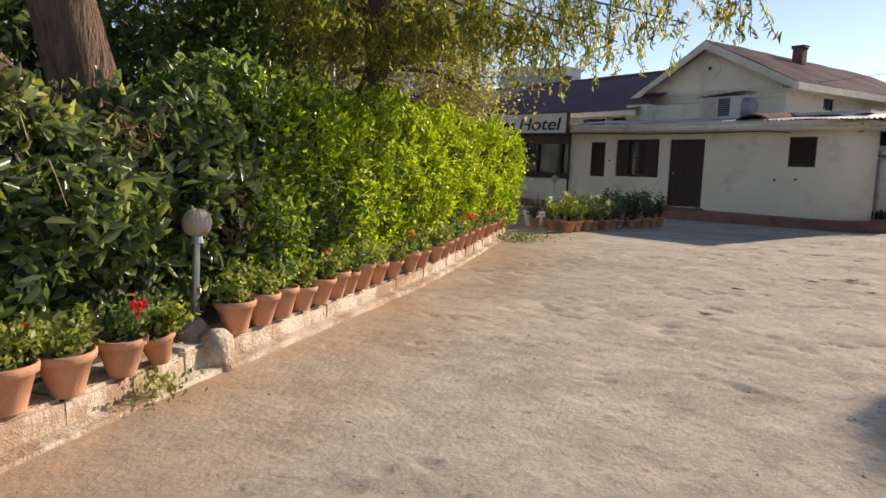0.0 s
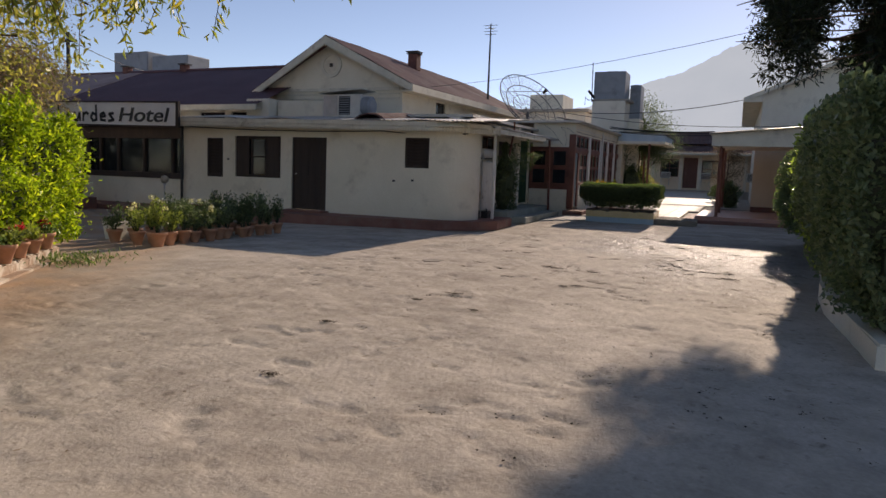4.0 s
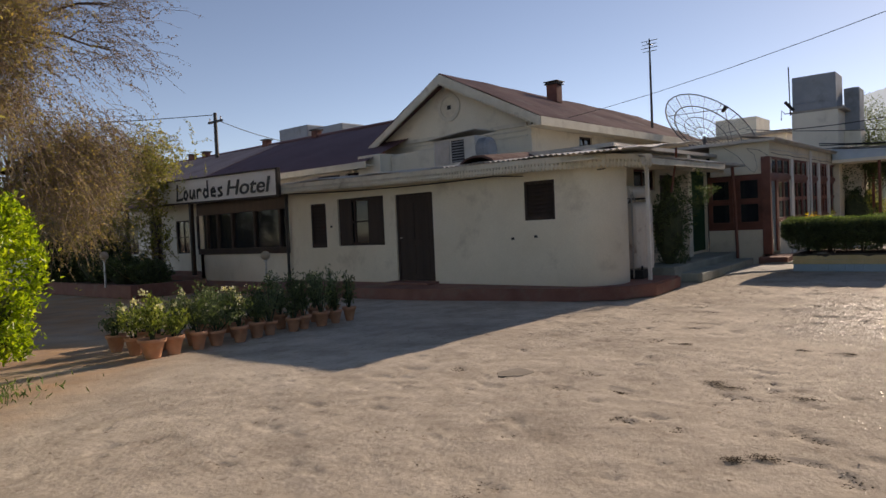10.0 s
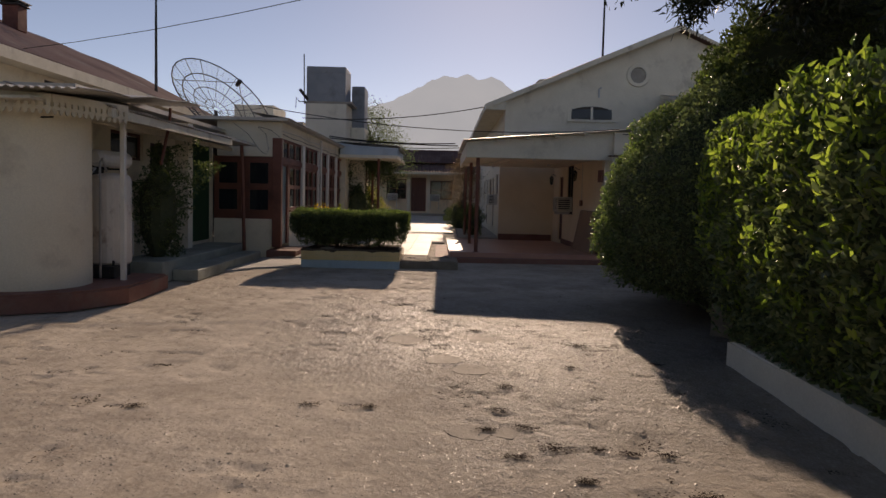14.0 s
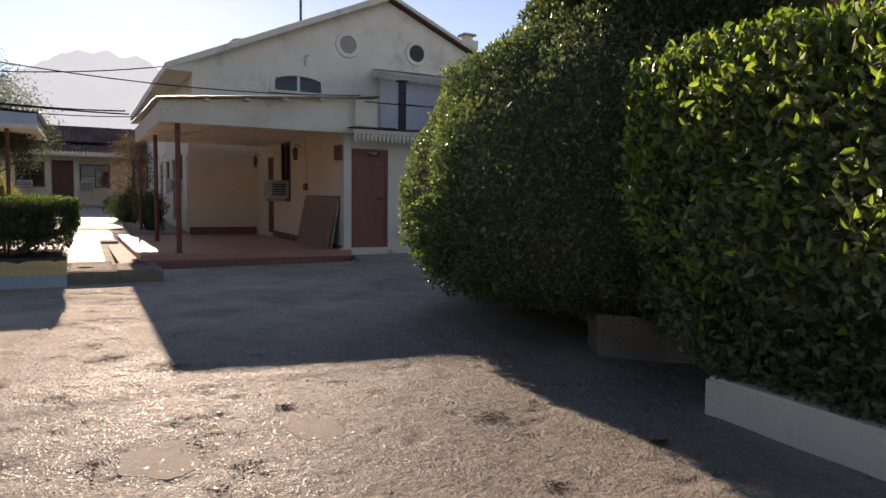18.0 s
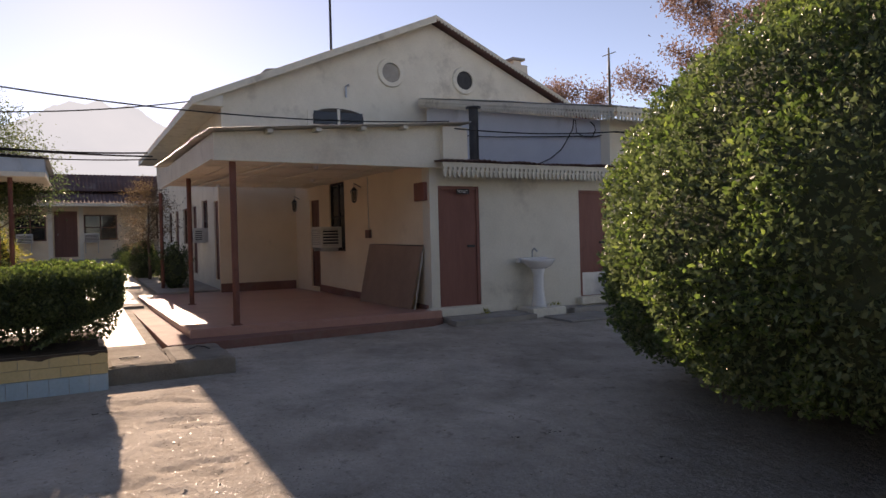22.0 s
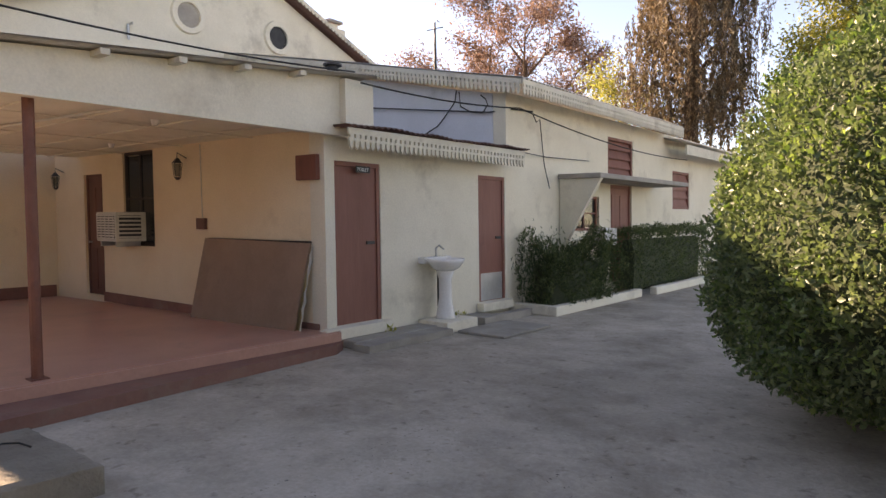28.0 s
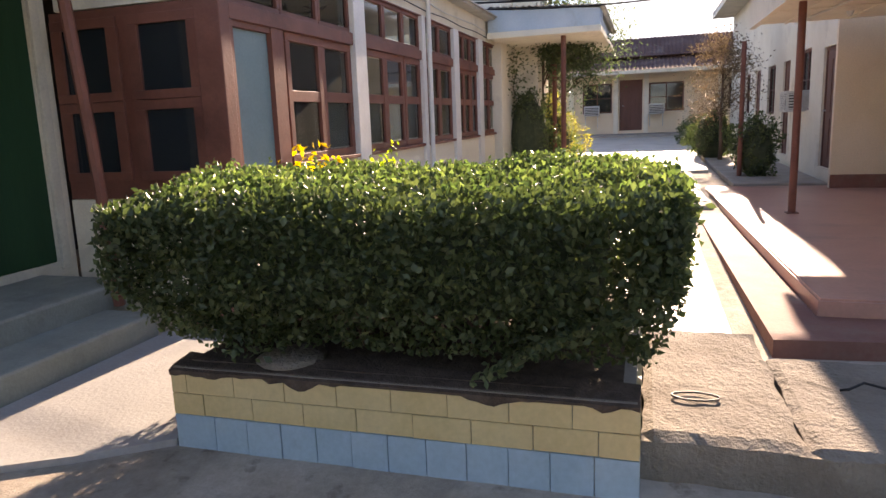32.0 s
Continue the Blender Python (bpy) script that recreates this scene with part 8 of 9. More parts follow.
                D.append((rnd.uniform(-0.8, 0.8), rnd.uniform(-0.8, 0.8), -0.7))
    part("twig_spray", bb, BARK, e)
    leaf_object("feathery_foliage", np.array(Q), unit(np.array(D)), 0.10, FEATHER, e, 24, 0.2, 0.9, -0.35)
    # behind the gabled house
    limb_tree("background_tree", 38.5, -29, 14.0, 0.30, 7.4, PINKDRY, 0.19, 24000, "half bare tree with dry pinkish leaves", seed=11, clump=0.8, first=0.3)
    limb_tree("background_tree", 47, -24, 11.5, 0.25, 4.2, PINKDRY, 0.18, 8000, "half bare pinkish tree behind the roof", seed=12, clump=0.8)
    e = thing("weeping_tree", 26.3, -20, "tall dry brown tree hung with dense weeping twigs", "tree")
    part("trunk", tube([(26.3, -20, 0), (26.4, -20.1, 4), (26.2, -19.9, 8), (26.3, -20, 12)], [0.32, 0.26, 0.18, 0.06], 10), BARK, e, smooth=True)
    rng = np.random.default_rng(58)
    lb = bmesh.new()
    for k in range(14):
        a, z = k * 2.4, 5.5 + 0.45 * k
        add_tube(lb, [(26.3, -20, z), (26.3 + 0.9 * math.cos(a), -20 + 0.9 * math.sin(a), z + 0.7), (26.3 + 1.7 * math.cos(a), -20 + 1.7 * math.sin(a), z + 0.5)], [0.09, 0.06, 0.02], 6, False)
    part("branching", lb, BARK, e)
    n = 1500
    a, q = rng.uniform(0, 6.283, n), rng.uniform(0.25, 1.0, n) ** 0.6
    zt = rng.uniform(5.2, 13.0, n)
    wide = 2.15 * np.sqrt(np.clip(1 - ((zt - 8.2) / 5.2) ** 2, 0.05, 1)) * (1 + 0.25 * np.sin(3 * a + zt))
    top = np.column_stack([26.3 + wide * q * np.cos(a), -20 + wide * q * np.sin(a), zt])
    f = rng.uniform(0, 1, (n, 36, 1))
    P = top[:, None, :] + f * np.column_stack([rng.normal(0, 0.18, n), rng.normal(0, 0.18, n), -rng.uniform(0.7, 2.0, n)])[:, None, :]
    P = (P + rng.normal(0, 0.035, P.shape)).reshape(-1, 3)
    leaf_object("hanging_foliage", P, np.tile((0, 0, -1.0), (len(P), 1)), 0.15, BROWNDRY, e, 59, 0.22, 1.2, -0.5)
    limb_tree("background_tree", 21.5, -22, 11, 0.32, 4.0, OLIVE, 0.13, 22000, "tall yellow green tree at the yard's end", seed=14, clump=0.9)
    limb_tree("background_tree", 29.5, -22, 8, 0.2, 2.8, OLIVE, 0.13, 7000, "bright yellow green tree over the lean-to roof", seed=18, clump=0.7)
    # pine behind the south hedge, with boughs that reach over the yard
    e = thing("pine_tree", 15.0, -4.4, "dark pine with drooping needled boughs over the hedge", "tree")
    part("trunk", tube([(15.0, -4.4, 0), (15.05, -4.2, 3), (14.95, -4.1, 8)], [0.22, 0.17, 0.07], 10), BARK, e, smooth=True)
    rnd = random.Random(17)
    lb = bmesh.new()
    T, near = [], []
    # several tips are added for the shadow they throw across the yard
    tips = [(14.9, 0.7, 4.1), (14.5, 0.1, 4.0), (14.8, -0.4, 4.2), (12.5, 0.05, 3.15), (13.2, 0.1, 4.2), (12.9, -0.2, 4.0), (14.0, -0.1, 4.8), (13.6, -0.4, 4.5), (13.4, -0.5, 3.7), (12.6, -0.8, 3.1), (13.0, -1.3, 3.05), (17.6, -1.5, 4.35), (17.2, -1.4, 4.3), (13.8, 0.65, 4.6), (14.2, 0.4, 4.7), (13.4, 0.5, 4.4), (14.7, 0.3, 5.0), (13.0, 0.7, 4.3), (14.6, -1.0, 3.25), (15.4, -1.8, 3.4), (13.63, -0.05, 4.4), (14.43, -0.05, 4.4), (15.3, 0.0, 4.4), (15.8, -0.1, 4.4), (16.2, -0.3, 4.3), (14.9, -0.5, 4.4)]
    for k in range(41):
        if k < len(tips):
            tip, p = Vector(tips[k]) - Vector((0, 0.12, 0)), Vector((15.0, -4.15, 3.5 + 0.12 * k))
        else:
            a = k * 2.4
            p = Vector((15.0, -4.1, 4.2 + 3.5 * (k - 9) / 16))
            tip = p + Vector((math.cos(a), math.sin(a), 0)) * (1.9 - 1.0 * (k - 9) / 16) + Vector((0, 0, -0.35))
        mid = p.lerp(tip, 0.5) + Vector((0, 0, 0.25))
        add_tube(lb, [p, mid, tip], [0.045, 0.028, 0.008], 5, False)
        for j in range(13):
            f = 0.35 + 0.65 * j / 12
            c = (p.lerp(mid, f * 2) if f < 0.5 else mid.lerp(tip, f * 2 - 1)) + Vector((rnd.uniform(-0.27, 0.27), rnd.uniform(-0.27, 0.27), rnd.uniform(-0.12, 0.12)))
            T.append(c)
            near.append(5.0 if k < len(tips) else 1.0)
    part("branching", lb, BARK, e)
    rng = np.random.default_rng(19)
    C = np.array([tuple(t) for t in T])
    # needle clusters are kept or dropped by where their shadow lands on the yard
    side, far = C[:, 1] + 0.18 * C[:, 2], C[:, 0] - 2.32 * C[:, 2]
    w = np.array(near) * (side < np.where(far > 5.6, 0.92 - 0.5 * (far - 5.6), 0.95)) * ~((side > -0.7) & (side < 0.02) & (far > 3.5) & (far < 8))
    i = rng.choice(len(C), 84000, p=w / w.sum())
    P = C[i] + rng.normal(0, 0.13, (84000, 3))
    P[:, 2] += rise(15)
    leaf_object("needles", P, unit(P - C[i]), 0.13, NEEDLE, e, 20, 0.07, 0.9, -0.1)


build_trees()


# ---- loose things of the yard and verandah ----
def build_lamp_standard(x, y, h):
    e = thing("street_lamp", x, y, "thin steel lamp post with a boxy grey floodlight head", "street lamp")
    part("post", tube([(x, y, 0.1), (x, y, h)], [0.045, 0.032], 10), METAL, e)
    part("arm", tube([(x, y, h - 0.06), (x - 0.16, y - 0.02, h - 0.02)], 0.02, 8), METAL, e)
    hb = bmesh.new()
    add_prism(hb, [(-0.13, -0.08), (0.13, -0.11), (0.15, 0.06), (-0.10, 0.10)], lambda u, v, d: Vector((x - 0.24 + u, y + d, h + v)), -0.12, 0.10)
    head = part("lamp_head", hb, PLASTIC, e, "grey floodlight case")
    part("lens", box(x - 0.35, x - 0.13, y - 0.135, y - 0.121, h - 0.06, h + 0.05, 0.004), GLASS, head)


build_lamp_standard(3.42, 8.75, 3.2)


def build_garden_lamp(x, y, z0, label, post=0.62, lean=0.0, rad=0.115):
    e = thing("garden_lamp", x, y, label, "garden lamp", "globe lamps")
    part("post", tube([(x, y, z0), (x, y, z0 + post)], [0.03, 0.022], 10), METAL, e)
    part("collar", tube([(x, y, z0 + post), (x, y, z0 + post + 0.05)], [0.05, 0.035], 12), METAL, e)
    gb = bmesh.new()
    bmesh.ops.create_uvsphere(gb, u_segments=20, v_segments=12, radius=rad)
    bmesh.ops.translate(gb, verts=gb.verts, vec=(x, y, z0 + post + 0.04 + rad))
    part("globe", gb, GLOBE, e, "cloudy tan globe shade", smooth=True)
    for k in range(10):
        wb = bmesh.new()
        a = math.pi * k / 10
        pts = [(x + rad * 1.03 * math.cos(t) * math.cos(a), y + rad * 1.03 * math.cos(t) * math.sin(a), z0 + post + 0.04 + rad + rad * 1.03 * math.sin(t)) for t in [2 * math.pi * j / 20 for j in range(21)]]
        add_tube(wb, pts, 0.002, 3, False)
        part("guard_wire", wb, GLOBE, e)
    e.rotation_euler = (0, radians(lean), 0)


build_garden_lamp(0.03, 4.27, 0.15, "globe garden lamp on a leaning steel post by the hedge", 0.59, 2, 0.095)
build_garden_lamp(15.6, 15.72, 0.0, "globe garden lamp in front of the bay", 0.84)
build_garden_lamp(13.2, 19.6, 0.3, "globe garden lamp in the red kerbed bed", 0.7)

g = thing("gate_stone", 0.0, 3.82, "squat pair of rounded whitewashed stones in the kerb", "stone")
for name, sx, sy, sr, sh in (("stone", 0.02, 3.80, 0.115, 0.25), ("back_stone", -0.07, 3.95, 0.11, 0.31)):
    sb = bmesh.new()
    add_lathe(sb, [(sr, -0.02), (sr * 1.02, sh * 0.5), (sr * 0.9, sh * 0.78), (sr * 0.6, sh * 0.94), (sr * 0.15, sh)], 18, sx, sy)
    for v in sb.verts:
        v.co += Vector((0, 0, 1)).cross(v.co - Vector((sx, sy, 0))) * 0.0 + (v.co - Vector((sx, sy, v.co.z))) * 0.35 * noise.noise(v.co * 7)
    part(name, sb, KERBWASH, g, smooth=True)

r = thing("flower_bed", 13.7, 21, "raised garden bed with a red painted kerb", "planter")
part("kerb", box(13.3, 13.5, 18.4, 25, 0, 0.36, 0.02), REDPLINTH, r)
part("kerb_end", box(13.501, 15.5, 18.4, 18.6, 0, 0.36, 0.02), REDPLINTH, r)
part("soil", box(13.501, 15.5, 18.601, 25, 0, 0.3), SOIL, r)
for k, (x, y, rr, h) in enumerate(((14.2, 19.3, 0.6, 1.0), (14.2, 20.6, 0.7, 1.2), (14.3, 22.4, 0.9, 2.0), (14.3, 24.1, 0.9, 2.1))):
    q = thing("shrub", x, y, "dark leafy shrub in the red kerbed bed", "shrub", "shrubs by the bay")
    prof = [(rr * 0.5, 0.3), (rr, 0.5 * h), (rr * 0.8, 0.8 * h), (0.03, h)]
    P, N = dome_points(x, y, prof, 5500, 160 + k, 0.3)
    leaf_object("foliage", P, N, 0.075, BOXLEAF, q, 170 + k, 0.45, 0.5, 0.2)
    cb = bmesh.new()
    add_lathe(cb, [(max(a * 0.7, 0.02), max(z * 0.9, 0.28)) for a, z in prof], 12, x, y)
    part("shade_core", cb, TWIG, q)


def split_ac(name, F, u0, u1, n0, n1, z0, z1, label):
    """A casing with a barred front and a louvred flank; dark sheets on its faces colour the gaps as shade."""
    p = F.at((u0 + u1) / 2, 0, 0)
    e = thing(name, p.x, p.y, label, "air conditioner")
    part("casing", F.box(u0, u1, n0, n1, z0, z1, 0.012), PLASTIC, e)
    part("front_gap_shade", F.box(u0 + 0.035, u1 - 0.035, n1 + 0.001, n1 + 0.004, z0 + 0.035, z1 - 0.035), DARKMETAL, e)
    k = 10
    for j in range(k):
        z = z0 + 0.05 + (z1 - z0 - 0.1) * j / (k - 1)
        part("grille_slat", F.box(u0 + 0.03, u1 - 0.03, n1 + 0.005, n1 + 0.014, z - 0.012, z + 0.012), PLASTIC, e)
    for j in range(5):
        u = u0 + 0.06 + (u1 - u0 - 0.12) * j / 4
        part("grille_bar", F.box(u - 0.013, u + 0.013, n1 + 0.015, n1 + 0.019, z0 + 0.03, z1 - 0.03), PLASTIC, e)
    part("flank_gap_shade", F.box(u0 - 0.003, u0 - 0.0005, n0 + 0.22, n1 - 0.05, z0 + 0.05, z1 - 0.05), DARKMETAL, e)
    for j in range(6):
        z = z0 + 0.07 + (z1 - z0 - 0.14) * j / 5
        part("flank_louvre", F.box(u0 - 0.014, u0 - 0.0035, n0 + 0.22, n1 - 0.05, z - 0.015, z + 0.012), PLASTIC, e)
    return e


V = Face(0, -2.05, 1, 0, 0, 1)
a = split_ac("window_air_conditioner", V, 29.05, 29.7, -0.2, 0.42, 1.18, 1.64, "cream window air conditioner that juts from the wall")
part("support_arm", box(29.1, 29.14, -2.04, -1.66, 1.10, 1.179), METAL, a)
part("support_arm", box(29.6, 29.64, -2.04, -1.66, 1.10, 1.179), METAL, a)
L2 = Face(0, -0.24, 1, 0, 0, 1)
split_ac("window_air_conditioner", L2, 35.1, 35.75, -0.1, 0.35, 1.28, 1.7, "window air conditioner on the long side wall")
split_ac("window_air_conditioner", Face(24.86, 0, 0, 1, -1, 0), -9.75, -9.15, -0.1, 0.35, 1.0, 1.35, "window air conditioner by the porch")
q = thing("roof_cooler", 18.3, 11.4, "pale metal air cooler under a tin lid on the roof", "air cooler")
K = Face(18.2, 0, 0, 1, -1, 0)
part("casing", K.box(10.72, 12.02, -0.7, 0, 2.98, 3.66, 0.012), PLASTIC, q)
# dark plate on the casing colours the gaps between slats as shade
part("grille_gap_shade", K.box(11.05, 11.44, 0.001, 0.006, 3.06, 3.60), DARKMETAL, q)
for k in range(8):
    part("grille_slat", K.box(11.05, 11.44, 0.007, 0.022, 3.075 + 0.067 * k, 3.10 + 0.067 * k), TANKGREY, q)
part("side_panel", K.box(11.5, 11.98, 0.001, 0.014, 3.04, 3.62, 0.004), METAL, q)
lb = bmesh.new()
add_prism(lb, [(10.6, 3.80), (12.1, 3.69), (12.1, 3.675), (10.6, 3.785)], lambda u, v, d: Vector((d, u, v)), 18.05, 18.95)
part("lid", lb, TIN_GREY, q)
part("blower", tube([(18.5, 10.73, 3.32), (18.5, 10.48, 3.32), (18.5, 10.42, 3.32)], [0.29, 0.29, 0.2], 20), TANKGREY, q, "grey drum shaped blower")
for y in (10.8, 11.9):
    part("foot", box(18.3, 18.8, y, y + 0.06, 2.88, 2.979), METAL, q)


def build_boiler():
    e = thing("water_heater", 18.35, 6.78, "tall white cylindrical water heater with rust marks", "water heater")
    b = bmesh.new()
    add_lathe(b, [(0.26, 0.43), (0.29, 0.46), (0.29, 1.70), (0.26, 1.76), (0.08, 1.80)], 24, 18.46, 6.78)
    part("tank", b, RUSTY_ENAMEL, e)
    for dx, dy in ((-0.17, -0.17), (0.17, -0.17), (-0.17, 0.17), (0.17, 0.17)):
        part("leg", tube([(18.35 + dx, 6.78 + dy, 0.24), (18.35 + dx, 6.78 + dy, 0.5)], 0.02, 6), DARKMETAL, e)
    part("pipe", tube([(18.02, 6.72, 0.26), (18.02, 6.72, 1.95), (18.2, 6.78, 2.0), (18.33, 6.78, 1.82)], 0.018, 6), METAL, e)
    part("pipe", tube([(17.70, 6.75, 0.26), (17.70, 6.72, 1.7), (17.95, 6.75, 1.85), (18.2, 7.2, 1.85)], 0.018, 6), METAL, e)
    part("upper_tank", tube([(18.3, 6.95, 2.02), (18.36, 6.95, 2.02), (19.25, 6.95, 2.02), (19.32, 6.95, 2.02)], [0.08, 0.13, 0.13, 0.08], 14), ENAMEL, e, "small white tank lying on brackets")
    for x in (18.5, 19.1):
        part("tank_bracket", box(x, x + 0.04, 6.85, 7.298, 1.86, 1.889), DARKMETAL, e)
    part("burner_box", box(18.1, 18.62, 6.56, 7.0, 0.242, 0.42, 0.01), DARKMETAL, e)
    part("feed_pipe", tube([(18.62, 6.62, 0.5), (18.74, 6.58, 0.55), (18.74, 6.58, 1.05), (18.64, 6.62, 1.1)], 0.016, 6), METAL, e)
    part("meter_box", box(18.75, 19.05, 7.18, 7.298, 1.55, 1.95, 0.01), DARKMETAL, e)


build_boiler()


def build_sink():
    e = thing("pedestal_sink", 24.6, -4.05, "white porcelain pedestal wash basin by the wall", "sink")
    pb = bmesh.new()
    add_lathe(pb, [(0.15, 0.14), (0.13, 0.2), (0.09, 0.45), (0.09, 0.7), (0.13, 0.82)], 18, 24.62, -4.05)
    part("pedestal", pb, PORCELAIN, e, smooth=True)
    bb = bmesh.new()
    add_lathe(bb, [(0.12, 0.82), (0.2, 0.86), (0.27, 0.95), (0.28, 0.985), (0.25, 0.99), (0.2, 0.93), (0.06, 0.89)], 24, 0, 0)
    for v in bb.verts:
        v.co.x, v.co.y = 24.60 + v.co.x * 0.8, -4.05 + v.co.y * 1.15
    part("basin", bb, PORCELAIN, e, smooth=True)
    part("back_ledge", box(24.74, 24.855, -4.36, -3.74, 0.92, 1.01, 0.012), PORCELAIN, e)
    part("tap", tube([(24.78, -4.05, 1.01), (24.78, -4.05, 1.13), (24.72, -4.05, 1.17), (24.64, -4.05, 1.12)], 0.014, 8), METAL, e)
    part("waste_pipe", tube([(24.8, -4.12, 0.3), (24.8, -4.12, 0.8)], 0.02, 8), DARKMETAL, e)
    part("base_block", box(24.33, 24.84, -4.42, -3.72, 0, 0.155, 0.015), WHITE_WALL, e, "whitewashed base block")
    for y0, y1, w, hh in ((-3.72, -2.15, 0.62, 0.085), (-5.95, -4.62, 0.5, 0.11)):
        g = thing("wash_ledge", 24.5, (y0 + y1) / 2, "worn grey cement ledge with a broken edge", "ledge", "ledges by the wash room")
        lb = bmesh.new()
        rim = [(24.85 - w + 0.05 * noise.noise((y * 3.1, hh * 9, 2)), y) for y in np.linspace(y0, y1, 14)]
        add_prism(lb, [(24.495, y0), *[(min(x, 24.47), y) for x, y in rim], (24.495, y1)], lambda u, v, d: Vector((u, v, d)), 0.0, hh)
        part("ledge", lb, CONCRETE, g)
    s = thing("drain_cover", 23.9, -4.3, "flat concrete drain cover by the sink", "slab")
    part("cover", box(23.55, 24.3, -5.1, -3.9, 0, 0.035, 0.01), CONCRETE, s)


build_sink()


def build_board():
    e = thing("leaning_board", 25.8, -1.8, "large brown hardboard sheet leaning on the verandah wall", "board")
    b = bmesh.new()
    add_prism(b, [(25.05, 0.19), (27.30, 0.165), (27.18, 1.27), (24.93, 1.255)], lambda u, v, d: Vector((u, -1.95 + d - 0.17 * (v - 0.19), v)), -0.012, 0.012)
    part("sheet", b, BOARD, e)
    part("top_edge", box(24.95, 27.1, -2.165, -2.125, 1.256, 1.276), DARKWOOD, e, "dark split top edge")
    # torn padding that shows along the free edge
    c = bmesh.new()
    pts = [(24.985 + 0.014 * math.sin(9 * k) - 0.06 * k / 11, 0.19 + 1.02 * k / 11) for k in range(12)]
    add_tube(c, [(x, -1.985 - 0.16 * (z - 0.19), z) for x, z in pts], [0.013 + 0.006 * math.sin(5 * k) for k in range(12)], 6)
    part("torn_padding", c, CURTAIN_PALE, e, "torn pale padding")
    d = bmesh.new()
    add_prism(d, [(25.02, 0.19), (26.9, 0.165), (26.8, 1.22), (24.94, 1.21)], lambda u, v, d: Vector((u, -2.01 + d - 0.12 * (v - 0.19), v)), -0.02, 0.005)
    part("second_sheet", d, CURTAIN, e, "worn padded sheet behind")

build_board()


def build_lantern(x, y, z):
    e = thing("wall_lantern", x, y, "small black wall lantern under the canopy", "wall lamp")
    part("bracket", tube([(x, -2.045, z + 0.18), (x, y, z + 0.25), (x, y, z + 0.16)], 0.008, 6), DARKMETAL, e)
    lb = bmesh.new()
    add_lathe(lb, [(0.075, z + 0.10), (0.02, z + 0.17)], 6, x, y)
    part("cap", lb, DARKMETAL, e)
    for k in range(6):
        a = math.pi * k / 3
        part("bar", tube([(x + 0.045 * math.cos(a), y + 0.045 * math.sin(a), z - 0.1), (x + 0.068 * math.cos(a), y + 0.068 * math.sin(a), z + 0.1)], 0.005, 4), DARKMETAL, e)
    gb = bmesh.new()
    add_lathe(gb, [(0.036, z - 0.09), (0.056, z + 0.09)], 6, x, y)
    part("glass", gb, GLASS, e)
    fb = bmesh.new()
    add_lathe(fb, [(0.02, z - 0.14), (0.05, z - 0.1)], 6, x, y)
    part("foot", fb, DARKMETAL, e)


build_lantern(27.7, -1.9, 2.24)
build_lantern(31.9, -1.9, 2.2)
f = thing("fuse_box", 25.0, -2.0, "flat reddish wooden fuse box on the wall", "fuse box")
part("case", box(24.90, 25.27, -2.049, -1.98, 2.01, 2.31, 0.008), MAROON, f)
f = thing("switch_box", 27.2, -2.0, "small brown wooden switch box", "switch box")
part("case", box(27.20, 27.42, -2.049, -2.00, 1.39, 1.55, 0.006), BROWN, f)
part("conduit", tube([(27.31, -2.04, 1.551), (27.33, -2.04, 2.6)], 0.008, 6), PLASTIC, f)


def build_toilet_sign():
    e = thing("door_sign", 24.8, -2.67, "small white toilet sign over the door", "sign")
    part("plate", box(24.805, 24.815, -2.79, -2.55, 2.12, 2.20), BLACKPAINT, e)
    cu = bpy.data.curves.new("word", "FONT")
    cu.body, cu.size, cu.extrude = "TOILET", 0.062, 0.001
    tmp = bpy.data.objects.new("word", cu)
    me = bpy.data.meshes.new_from_object(tmp)
    bpy.data.objects.remove(tmp)
    me.transform(Matrix(((0, 0, -1, 24.803), (-1, 0, 0, -2.56), (0, 1, 0, 2.138 + rise(24.8)), (0, 0, 0, 1))))
    me.materials.append(SIGNWHITE)
    ob = new("lettering", me)
    ob.parent = e
    ob.matrix_parent_inverse = Matrix.Translation(-e.location)


build_toilet_sign()


for ob in list(scene.objects):
    if ob.parent is None and ob.name.split(".")[0] in ("pedestal_sink", "wash_ledge", "drain_cover", "fuse_box", "door_sign"):
        ob.location.x -= 0.11
        ob.location.y -= 0.13
    if ob.parent is None and ob.name.split(".")[0] in ("window_air_conditioner", "wall_lantern", "switch_box"):
        ob.location.y -= 0.13


